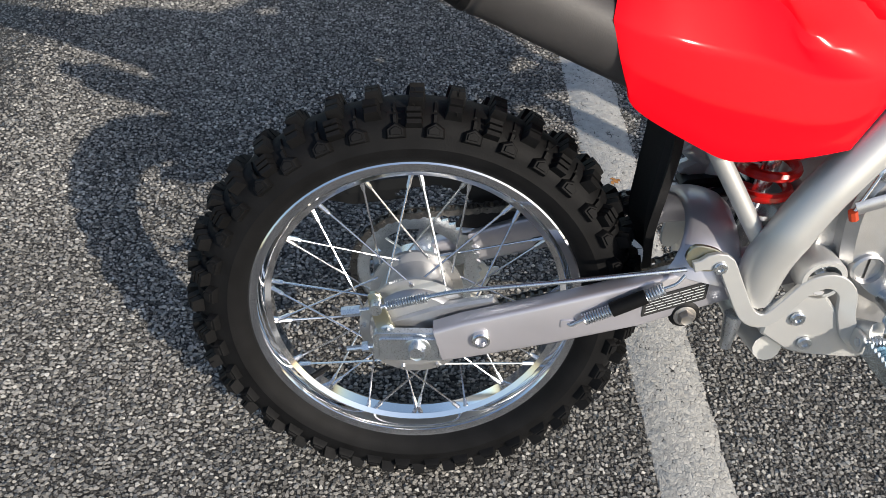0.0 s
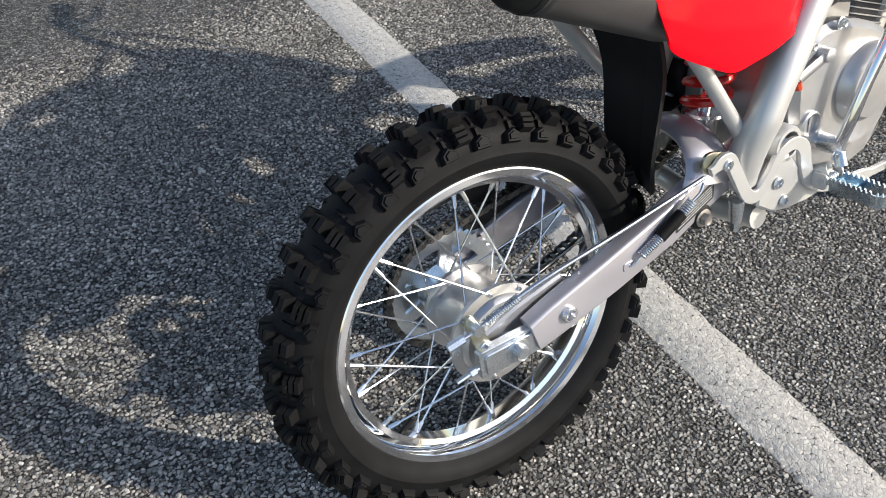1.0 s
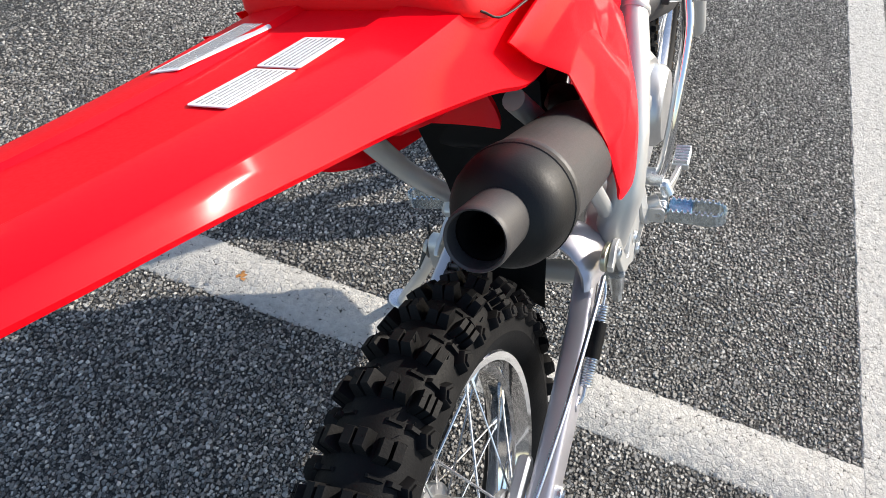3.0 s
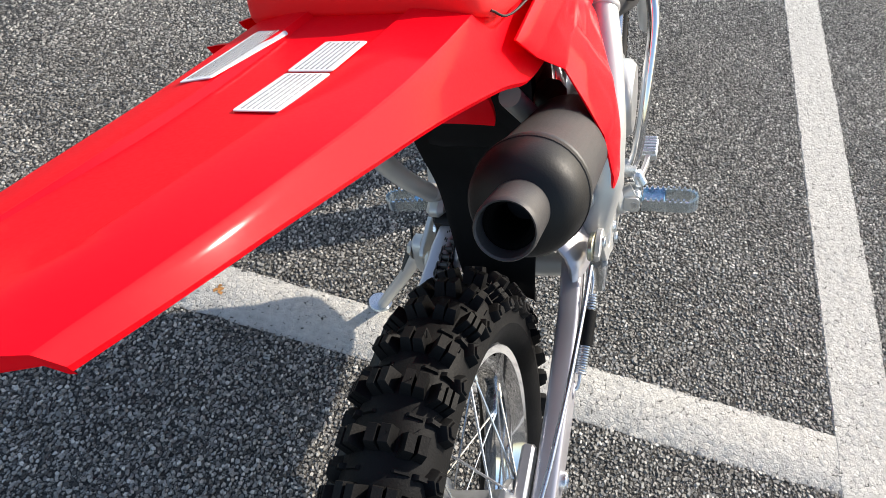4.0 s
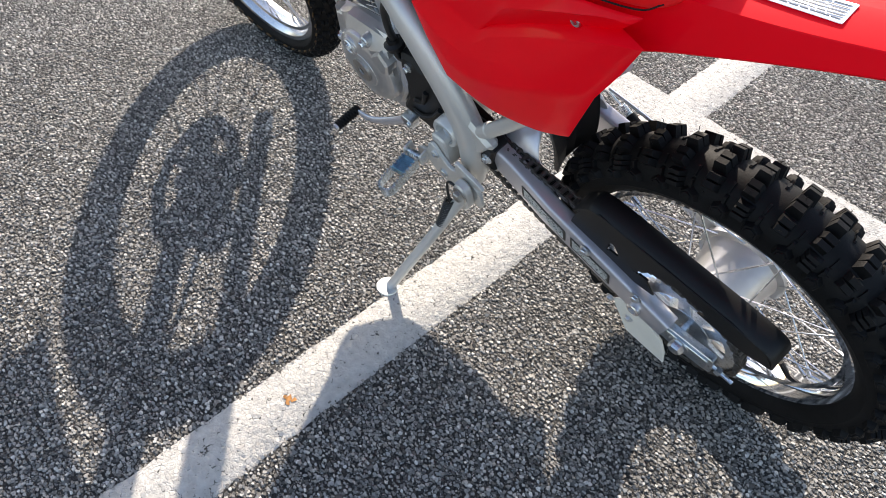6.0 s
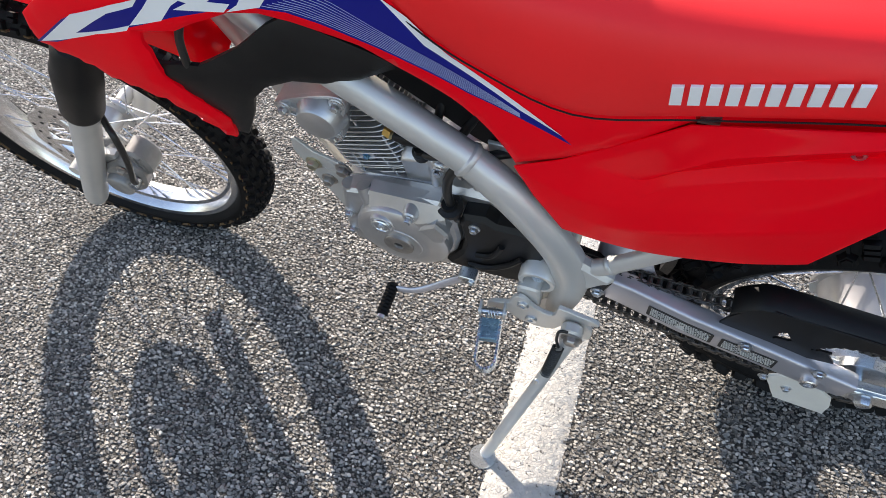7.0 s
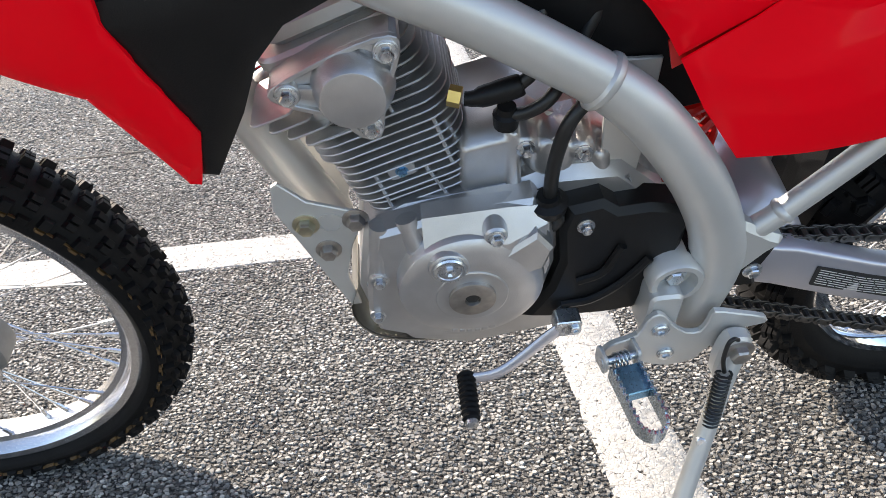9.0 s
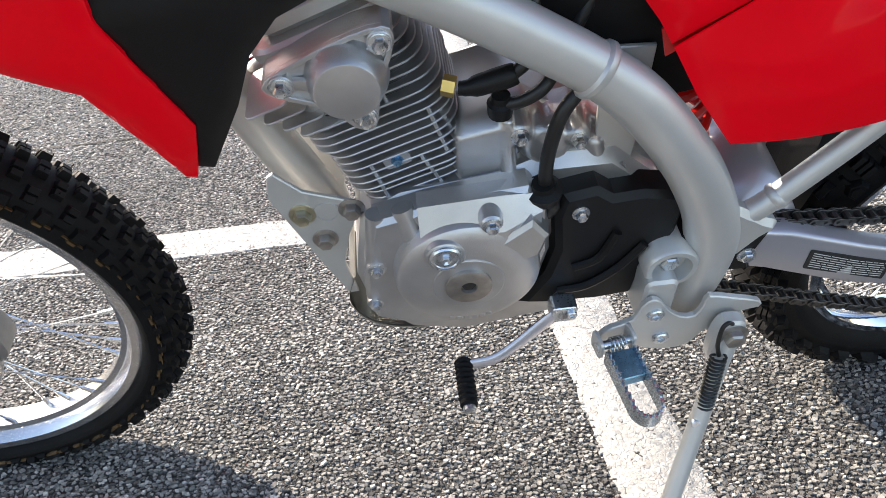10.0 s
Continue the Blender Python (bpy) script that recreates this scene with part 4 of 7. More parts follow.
# tank cover
bm = bmesh.new()
secs = []
for x, zb, zt, hw in spline([(0.625, 0.84, 0.926, 0.060), (0.66, 0.86, 0.942, 0.068), (0.70, 0.84, 0.950, 0.074), (0.75, 0.82, 0.948, 0.080), (0.81, 0.81, 0.934, 0.084), (0.828, 0.80, 0.89, 0.078)], 4):
    prof = [(-1, 0.0), (-1.0, 0.45), (-0.96, 0.7), (-0.85, 0.88), (-0.6, 0.97), (0, 1.0)]
    prof = prof + [(-a, b) for a, b in reversed(prof[:-1])]
    secs.append([(x, a * hw, zb + b * (zt - zb)) for a, b in prof])
loft(bm, secs, True)
part("tank_cover", bm, BLACK, bike, "black plastic fuel tank cover", sharp=50)

# rear fender
bm = bmesh.new()
secs = []
for x, zc, hw, drop, cre in spline([(0.30, 0.800, 0.098, 0.060, 0.80), (0.18, 0.825, 0.092, 0.072, 0.80), (0.10, 0.838, 0.087, 0.048, 0.84), (0.0, 0.856, 0.079, 0.024, 0.86), (-0.10, 0.878, 0.066, 0.013, 0.88), (-0.165, 0.893, 0.056, 0.009, 0.89), (-0.205, 0.902, 0.048, 0.007, 0.90)], 5):
    row = []
    for s in (-1.0, -0.97, -(cre + 1) / 2, -cre - 0.006, -cre + 0.006, -0.55, -0.40, -0.36, -0.2, 0, 0.2, 0.36, 0.40, 0.55, cre - 0.006, cre + 0.006, (cre + 1) / 2, 0.97, 1.0):
        a = abs(s)
        if a > cre:
            z = zc - 0.006 - drop * (a - cre) / (1 - cre)
        elif a > 0.38:
            z = zc - 0.006 * ((a - 0.38) / (cre - 0.38)) ** 2
        else:
            z = zc - 0.0034 * min(1.0, max(0.0, (x + 0.18) / 0.10))
        row.append((x, s * hw - 0.009 * max(0.0, min(1.0, (0.2 - x) / 0.4)) + 0.004 * max(0.0, min(1.0, (-0.05 - x) / 0.15)), z))
    secs.append(row)
top = [[bm.verts.new(p) for p in r] for r in secs]
bot = [[bm.verts.new((p[0], p[1] * 0.97, p[2] - 0.0035)) for p in r] for r in secs]
for g in (top, bot):
    for a, b in zip(g, g[1:]):
        for i in range(len(a) - 1):
            bm.faces.new((a[i], a[i + 1], b[i + 1], b[i]))
m_ = len(top)
for g in range(m_ - 1):
    for i in (0, -1):
        bm.faces.new((top[g][i], top[g + 1][i], bot[g + 1][i], bot[g][i]))
# the tail's lip points back in the middle
for i in range(len(top[-1])):
    k = 1 - abs(secs[-1][i][1] + 0.005) / 0.048
    for r in (top[-1], bot[-1]):
        r[i].co.x -= 0.027 * max(0, k)
        r[i].co.z += 0.006 * max(0, k)
FENDER = [list(r) for r in secs]
lip = [bm.verts.new(v.co + Vector((0.001, 0, -0.0045 - 0.0055 * min(1.0, 2.5 * max(0.0, 1 - abs(v.co.y + 0.005) / 0.048))))) for v in top[-1]]
for i in range(len(lip) - 1):
    bm.faces.new((top[-1][i], top[-1][i + 1], lip[i + 1], lip[i]))
    bm.faces.new((bot[-1][i], bot[-1][i + 1], lip[i + 1], lip[i]))
part("rear_fender", bm, RED, bike, "glossy red plastic rear fender", sharp=14)

# ---- engine
def along(c, ax, u):
    """Maps local (p along u, y, s along ax) to bike axes."""
    return lambda p, y, s: (c[0] + u[0] * p + ax[0] * s, y, c[1] + u[1] * p + ax[1] * s)


bm = bmesh.new()
case = [(0.735, 0.350), (0.742, 0.390), (0.728, 0.470), (0.690, 0.492), (0.600, 0.505), (0.560, 0.520), (0.500, 0.520), (0.455, 0.480), (0.445, 0.40), (0.470, 0.335), (0.540, 0.295), (0.64, 0.278), (0.70, 0.295)]
plate(bm, case, -0.078, 0.074, 0.010)
part("crankcase", bm, CAST, bike, "cast aluminium engine crankcase")
def casting(name, outline, base, skirt, bumps, label="", step=0.0026, soft=0.0025, mat=None, roll=0.006):
    """A cast cover: y outer surface over an outline (x, z), raised by soft-blended bumps."""
    pts, faces, rim = sheet(outline, step)

    def height(x, z):
        h = base(x, z) if callable(base) else base
        for f in bumps:
            v = f(x, z)
            d = h - v
            k = max(0.0, 1 - abs(d) / soft)
            h = max(h, v) + k * k * soft * 0.25
        d = min(roll, edge_distance(x, z, rim))
        return h - (roll - math.sqrt(max(0, roll * roll - (roll - d) ** 2)))
    bm = bmesh.new()
    top = [bm.verts.new((x, height(x, z), z)) for x, z in pts]
    low = [bm.verts.new((x, skirt, z)) for x, z in pts]
    edges = set()
    for f in faces:
        bm.faces.new([top[i] for i in f])
        for i in range(len(f)):
            edges.add((f[i], f[(i + 1) % len(f)]))
    for p, q in edges:
        if (q, p) not in edges:
            bm.faces.new((top[p], low[p], low[q], top[q]))
    for v in [v for v in bm.verts if not v.link_faces]:
        bm.verts.remove(v)
    return part(name, bm, mat or CAST, bike, label, sharp=70)


def dome(cx, cz, rows):
    """A round bump: (radius, y) rows outwards."""
    rr, yy = [r for r, y in rows], [y for r, y in rows]
    return lambda x, z: float(np.interp(math.hypot(x - cx, z - cz), rr, yy)) if math.hypot(x - cx, z - cz) < rr[-1] else -1.0


def bar(x0, z0, x1, z1, r, y0, y1):
    """A half-round rib from one point to another."""
    def f(x, z):
        dx, dz = x1 - x0, z1 - z0
        t = min(1, max(0, ((x - x0) * dx + (z - z0) * dz) / (dx * dx + dz * dz)))
        d = math.hypot(x - x0 - t * dx, z - z0 - t * dz)
        return -1.0 if d >= r else y0 + (y1 - y0) * t - r + math.sqrt(r * r - d * d)
    return f


def facet(poly, px, pz, y, gx, gz, slope=2.0):
    """A flat tilted facet over a polygon with sloping flanks."""
    def f(x, z):
        d = 0.0 if inside(x, z, poly) else edge_distance(x, z, poly)
        return y + gx * (x - px) + gz * (z - pz) - slope * d
    return f


cover_l = [(0.727, 0.352), (0.734, 0.388), (0.730, 0.430), (0.716, 0.488), (0.690, 0.494), (0.668, 0.500), (0.620, 0.508), (0.580, 0.512), (0.562, 0.492), (0.558, 0.430), (0.566, 0.392), (0.590, 0.350), (0.61, 0.338), (0.64, 0.330), (0.69, 0.334)]
bm = bmesh.new()
plate(bm, cover_l, 0.066, 0.0965, 0.0045)
engine_cover = part("engine_cover", bm, CAST, bike, "cast aluminium left engine cover", sharp=26)


def cast_piece(name, parent, build, sharp=26):
    """A cast piece standing on a cover, filled in by build(bm)."""
    bm = bmesh.new()
    build(bm)
    bmesh.ops.recalc_face_normals(bm, faces=bm.faces[:])
    return part(name, bm, CAST, parent, sharp=sharp)


def roof(bm):
    """Sloping roof over the bulge, with a flat front and a receding rear end."""
    g = [[bm.verts.new((x, y, z)) for y, z in prof] for x, prof in (
        (0.676, [(0.080, 0.506), (0.0965, 0.5035), (0.1080, 0.4790), (0.1095, 0.4420), (0.080, 0.4420)]),
        (0.604, [(0.080, 0.511), (0.0975, 0.5085), (0.1160, 0.4830), (0.1175, 0.4420), (0.080, 0.4420)]),
        (0.570, [(0.080, 0.508), (0.0955, 0.5060), (0.1060, 0.4930), (0.1060, 0.4300), (0.080, 0.4300)]))]
    for a, b in zip(g, g[1:]):
        ring_faces(bm, a, b)
    bm.faces.new(g[0])
    bm.faces.new(g[-1])


cast_piece("generator_bulge", engine_cover, lambda bm: lathe(bm, [(0.090, 0.0685), (0.108, 0.0672), (0.1125, 0.0655), (0.1160, 0.0615), (0.1180, 0.0545), (0.1200, 0.0450), (0.1205, 0.0400), (0.1205, 0.0)], (0.636, 0, 0.424), seg=72))
cast_piece("cover_roof", engine_cover, roof)
cast_piece("cover_facet", engine_cover, lambda bm: plate(bm, [(0.614, 0.466), (0.594, 0.440), (0.572, 0.448), (0.565, 0.472), (0.580, 0.493)], 0.090, 0.1180, 0.0035))
for x0, y0, z0, x1, y1, z1, r in ((0.689, 0.088, 0.498, 0.681, 0.0955, 0.462, 0.0098), (0.712, 0.085, 0.490, 0.719, 0.0890, 0.430, 0.0098), (0.724, 0.085, 0.412, 0.726, 0.0865, 0.376, 0.0088)):
    cast_piece("bolt_column", engine_cover, lambda bm: tube(bm, [(x0, y0, z0), ((x0 + x1) / 2, (y0 + y1) / 2, (z0 + z1) / 2), (x1, y1, z1)], [r, r, r * 0.95], 18))
    cast_piece("bolt_boss", engine_cover, lambda bm: lathe(bm, [(0.085, r), (y1 + r - 0.0005, r * 0.95), (y1 + r, r * 0.85), (y1 + r, 0.0)], (x1, 0, z1), seg=20))
cast_piece("plug_boss", engine_cover, lambda bm: lathe(bm, [(0.095, 0.0215), (0.116, 0.0190), (0.1205, 0.0178), (0.1215, 0.0165), (0.1215, 0.0)], (0.656, 0, 0.463), seg=36))
cast_piece("bolt_boss", engine_cover, lambda bm: lathe(bm, [(0.090, 0.0125), (0.1145, 0.0100), (0.1165, 0.0085), (0.1165, 0.0)], (0.615, 0, 0.493), seg=20))
cast_piece("cap_ring", engine_cover, lambda bm: lathe(bm, [(0.115, 0.0345), (0.1212, 0.0330), (0.1218, 0.0320), (0.1218, 0.0)], (0.637, 0, 0.424), seg=48))
bm = bmesh.new()
lathe(bm, [(0.118, 0.0215), (0.1255, 0.0213), (0.1260, 0.0205), (0.1260, 0.0075), (0.1225, 0.0068), (0.1225, 0.0)], (0.637, 0, 0.424), seg=6 * 6)
crank_cap = part("crank_cap", bm, SCREW, bike, "dull steel inspection cap with a hexagonal recess")
bm = bmesh.new()
lathe(bm, [(0.1228, 0.0), (0.1228, 0.0064), (0.1236, 0.0064), (0.1236, 0.0)], (0.637, 0, 0.424), seg=6)
part("cap_recess", bm, INK, crank_cap)
bm = bmesh.new()
lathe(bm, [(0.115, 0.0150), (0.1235, 0.0146), (0.1250, 0.0132), (0.1245, 0.0108), (0.1235, 0.0102), (0.1235, 0.0)], (0.656, 0, 0.464), seg=30)
plug = part("timing_plug", bm, ZINC, bike, "zinc plated timing plug")
bm = bmesh.new()
lathe(bm, [(0.1235, 0.0052), (0.1260, 0.0050), (0.1265, 0.0042), (0.1248, 0.0020), (0.1248, 0)], (0.656, 0, 0.464), seg=6)
part("plug_screw", bm, ZINC, plug)
for x, y, z in ((0.680, 0.106, 0.462), (0.719, 0.098, 0.431), (0.726, 0.095, 0.377), (0.615, 0.1165, 0.493)):
    bolt((x, y, z), 1, 0.0055, 0.006)
# raised lettering ledge below the cap, unreadable
for k in range(6):
    bm = bmesh.new()
    a = radians(-110 + 7.5 * k)
    plate(bm, rounded(0.637 + 0.0555 * math.cos(a), 0.424 + 0.0555 * math.sin(a), 0.0028, 0.0026, 0.001, 2), 0.1165, 0.1184, 0.0004)
    part("cast_mark", bm, CAST, bike)
# black sprocket cover
bm = bmesh.new()
blk = [(0.556, 0.474), (0.550, 0.498), (0.520, 0.504), (0.505, 0.492), (0.478, 0.494), (0.448, 0.488), (0.438, 0.470), (0.442, 0.425), (0.462, 0.388), (0.470, 0.350), (0.505, 0.346), (0.560, 0.348), (0.585, 0.352), (0.560, 0.395), (0.552, 0.430)]
plate(bm, blk, 0.062, 0.099, 0.006)
part("sprocket_cover", bm, BLACK, bike, "black plastic drive sprocket cover")
bm = bmesh.new()
tube(bm, spline([(0.548, 0.100, 0.372), (0.520, 0.102, 0.378), (0.492, 0.102, 0.400), (0.470, 0.101, 0.43)], 4), 0.0045, 8)
part("cover_rib", bm, BLACK, bike)
bm = bmesh.new()
tube(bm, spline([(0.535, 0.100, 0.405), (0.512, 0.102, 0.418), (0.498, 0.101, 0.45)], 4), 0.0045, 8)
part("cover_rib", bm, BLACK, bike)
bolt((0.534, 0.099, 0.478), 1, 0.0055, 0.006)
# gearbox top behind the cylinder
bm = bmesh.new()
plate(bm, [(0.640, 0.490), (0.640, 0.552), (0.600, 0.562), (0.560, 0.555), (0.520, 0.540), (0.480, 0.500), (0.490, 0.47)], -0.060, 0.045, 0.012)
part("gearbox_top", bm, CAST, bike)
casting("gearbox_side", [(0.640, 0.490), (0.641, 0.545), (0.632, 0.560), (0.600, 0.568), (0.578, 0.566), (0.560, 0.552), (0.535, 0.556), (0.505, 0.535), (0.482, 0.500), (0.470, 0.468), (0.50, 0.455), (0.56, 0.455), (0.60, 0.47)], 0.050, 0.02, [
    facet([(0.636, 0.500), (0.636, 0.548), (0.598, 0.556), (0.594, 0.505)], 0.615, 0.53, 0.066, 0.0, 0.10, 1.5),
    dome(0.585, 0.548, [(0, 0.071), (0.009, 0.071), (0.013, 0.060)]), dome(0.535, 0.537, [(0, 0.070), (0.009, 0.070), (0.013, 0.060)]), dome(0.560, 0.530, [(0, 0.068), (0.018, 0.067), (0.024, 0.058)]),
    dome(0.545, 0.500, [(0, 0.062), (0.030, 0.061), (0.036, 0.052)]), bar(0.594, 0.56, 0.592, 0.49, 0.006, 0.070, 0.074), bar(0.540, 0.49, 0.512, 0.478, 0.013, 0.078, 0.078),
    bar(0.518, 0.525, 0.506, 0.470, 0.009, 0.068, 0.074), bar(0.566, 0.516, 0.520, 0.508, 0.004, 0.066, 0.068)], "cast aluminium gearbox side", step=0.003)
for x, z, y in ((0.585, 0.548, 0.071), (0.535, 0.537, 0.070), (0.556, 0.545, 0.064)):
    bolt((x, y, z), 1, 0.0055, 0.006)
# raised part number that cannot be read
for k in range(5):
    bm = bmesh.new()
    plate(bm, rounded(0.556 - 0.0055 * k, 0.508 - 0.0008 * k, 0.0018, 0.0028, 0.0006, 2), 0.060, 0.0628, 0.0003)
    part("cast_mark", bm, CAST, bike)
bm = bmesh.new()
plate(bm, [(0.522, 0.620), (0.480, 0.618), (0.482, 0.530), (0.484, 0.498), (0.496, 0.486), (0.508, 0.494), (0.518, 0.53)], 0.058, 0.063, 0.001)
part("engine_hanger", bm, SILVER, bike)
bolt((0.497, 0.063, 0.500), 1, 0.0085, 0.008)
bm = bmesh.new()
tube(bm, [(0.478, 0.03, 0.545), (0.462, 0.03, 0.455)], 0.018, 14)
part("damper_can", bm, CAST, bike)

# cylinder: fins square to an axis leaning forward
AX2, U2 = (0.33, 0.944), (0.944, -0.33)
cyl = along((0.668, 0.482), AX2, U2)
# core in the dark alloy, so the gaps between the fins look shaded
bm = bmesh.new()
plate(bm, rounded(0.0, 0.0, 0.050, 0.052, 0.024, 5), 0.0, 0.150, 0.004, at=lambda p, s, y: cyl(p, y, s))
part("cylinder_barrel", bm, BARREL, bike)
for k in range(13):
    s = 0.004 + 0.0085 * k
    hx, hy, off = 0.060, 0.063, 0.0
    if k > 8:
        hx, off = 0.064, 0.002
    if k < 3:
        hx, hy = 0.055, 0.060
    bm = bmesh.new()
    plate(bm, rounded(off, 0.0, hx, hy, 0.026, 6), s, s + 0.0019, 0.0006, at=lambda p, q, y: cyl(p, y, q))
    part("cooling_fin", bm, CAST, bike)
for k in range(7):
    s = 0.115 + 0.0092 * k
    bm = bmesh.new()
    hx = 0.036 - 0.0018 * k
    plate(bm, rounded(-0.026, 0.0, hx, 0.060, 0.022, 5), s, s + 0.0019, 0.0006, at=lambda p, q, y: cyl(p, y, q))
    part("cooling_fin", bm, CAST, bike)
for k in range(4):
    s = 0.106 + 0.0115 * k
    bm = bmesh.new()
    plate(bm, rounded(0.044 + 0.010 * k, 0.030, 0.020, 0.032, 0.008, 4), s, s + 0.0022, 0.0006, at=lambda p, q, y: cyl(p, y, q))
    part("cooling_fin", bm, CAST, bike)
# small cast stubs between the fins
for row, n0, n1, p0, dp in ((0, 0, 6, 0.030, -0.0005), (1, 0, 5, -0.020, 0.0010), (2, 4, 10, -0.036, -0.0005), (3, 12, 19, -0.040, 0.0022), (4, 0, 9, -0.050, 0.0004)):
    for k in range(n0, n1):
        bm = bmesh.new()
        s = 0.0055 + 0.0085 * k
        y = 0.0585 if row < 4 else 0.050
        tube(bm, [cyl(p0 + dp * k, y, s), cyl(p0 + dp * k, y, s + 0.007)], 0.0019, 6)
        part("fin_stub", bm, CAST, bike)
bm = bmesh.new()
plate(bm, rounded(0.004, 0.050, 0.012, 0.007, 0.003, 3), 0.040, 0.062, 0.001, at=lambda p, y, s: cyl(p, y, s))
part("barrel_lug", bm, FIN, bike)
bolt(cyl(0.004, 0.0605, 0.050), 1, 0.0042, 0.004, BLUEZINC)
# head and rocker cover
bm = bmesh.new()
plate(bm, rounded(0.012, 0.0, 0.046, 0.052, 0.018, 5), 0.108, 0.185, 0.006, at=lambda p, s, y: cyl(p, y, s))
part("cylinder_head", bm, CAST, bike, "cast aluminium cylinder head")
bm = bmesh.new()
plate(bm, rounded(0.006, 0.0, 0.058, 0.056, 0.02, 5), 0.172, 0.186, 0.003, at=lambda p, s, y: cyl(p, y, s))
plate(bm, rounded(0.004, 0.0, 0.050, 0.048, 0.02, 5), 0.182, 0.212, 0.010, at=lambda p, s, y: cyl(p, y, s))
part("rocker_cover", bm, CAST, bike)
CAM_B = ((0.7635, 0.6290), (0.6890, 0.6575), (0.7065, 0.5935))
tri_cov = smooth_outline([(0.775, 0.634), (0.770, 0.619), (0.732, 0.602), (0.716, 0.584), (0.700, 0.583), (0.692, 0.618), (0.679, 0.655), (0.686, 0.669), (0.724, 0.659)], 3)
bm = bmesh.new()
plate(bm, tri_cov, 0.045, 0.0785, 0.0014)
cam_cover = part("cam_cover", bm, CAST, bike, "cast three-bolt cam chain cover", sharp=24)


def cam_rim(bm):
    """Raised rim along the cover's edge."""
    edge = [Vector(p) for p in tri_cov]
    g = [[bm.verts.new((q[0], y, q[1])) for q in inset(edge, d)] for d, y in ((0.0001, 0.077), (0.0001, 0.0822), (0.0007, 0.0828), (0.0036, 0.0828), (0.0042, 0.0822), (0.0042, 0.077))]
    for a, b in zip(g, g[1:]):
        ring_faces(bm, a, b)


cast_piece("cover_rim", cam_cover, cam_rim, 24)
cast_piece("cover_boss", cam_cover, lambda bm: lathe(bm, [(0.077, 0.0315), (0.0815, 0.0305), (0.0905, 0.0275), (0.0965, 0.0250), (0.0985, 0.0235), (0.0990, 0.0220), (0.0990, 0.0)], (0.7160, 0, 0.6285), seg=56), 24)
for x, z in CAM_B:
    d = Vector((0.7160 - x, 0, 0.6285 - z)).normalized()
    cast_piece("bolt_boss", cam_cover, lambda bm: lathe(bm, [(0.070, 0.0100), (0.0845, 0.0095), (0.0852, 0.0088), (0.0852, 0.0)], (x, 0, z), seg=20), 24)
    cast_piece("cover_rib", cam_cover, lambda bm: boxtube(bm, [((x + d.x * 0.006, 0.0800, z + d.z * 0.006), 0.0028, 0.0042, 0.001, (d.z, 0, -d.x)), ((x + d.x * 0.022, 0.0835, z + d.z * 0.022), 0.0028, 0.0050, 0.001, (d.z, 0, -d.x))]), 24)
for x, z in CAM_B:
    bolt((x, 0.085, z), 1, 0.0056, 0.006)
# temperature sensor and plug
bm = bmesh.new()
tube(bm, [(0.646, 0.066, 0.604), (0.6365, 0.069, 0.6025)], 0.0085, 6)
part("sensor_nut", bm, BRASS, bike, "brass sensor fitting")
bm = bmesh.new()
tube(bm, spline([(0.634, 0.070, 0.602), (0.626, 0.0715, 0.6025), (0.612, 0.072, 0.606), (0.596, 0.072, 0.610), (0.590, 0.072, 0.612)], 3), [0.006, 0.006, 0.0065, 0.0068, 0.0085, 0.009, 0.009, 0.0095, 0.0095, 0.0095, 0.0092, 0.009, 0.008], 10)
part("sensor_plug", bm, BLACK, bike)


def hose(name, pts, r, mat=None, parent=None, label=""):
    bm = bmesh.new()
    tube(bm, spline(pts, 6), r, 10)
    return part(name, bm, mat or HOSE, parent or bike, label)


hose("sensor_wire", [(0.592, 0.072, 0.612), (0.582, 0.070, 0.622), (0.578, 0.06, 0.645), (0.57, 0.04, 0.68)], 0.0055)
hose("breather_hose", [(0.566, 0.090, 0.505), (0.566, 0.094, 0.545), (0.558, 0.094, 0.585), (0.540, 0.086, 0.604), (0.515, 0.07, 0.606), (0.48, 0.05, 0.60)], 0.0060, label="black rubber breather hose")
hose("wire_loom", [(0.602, 0.074, 0.585), (0.585, 0.080, 0.592), (0.568, 0.08, 0.605), (0.55, 0.06, 0.625), (0.53, 0.05, 0.66)], 0.0055)
hose("drain_hose", [(0.560, 0.088, 0.470), (0.558, 0.097, 0.49), (0.566, 0.092, 0.51)], 0.0050)
bm = bmesh.new()
lathe(bm, [(0, 0.0), (0, 0.010), (0.012, 0.011), (0.014, 0.008), (0.02, 0.0075), (0.02, 0)], (0.602, 0.072, 0.575), (0.0, 0.1, 1.0), seg=14)
part("hose_cap", bm, BLACK, bike)
bm = bmesh.new()
lathe(bm, [(0, 0), (0, 0.015), (0.010, 0.017), (0.013, 0.011), (0.018, 0.010), (0.018, 0)], (0.566, 0.09, 0.495), (0.1, 0.1, 1), seg=14)
part("hose_cap", bm, BLACK, bike)
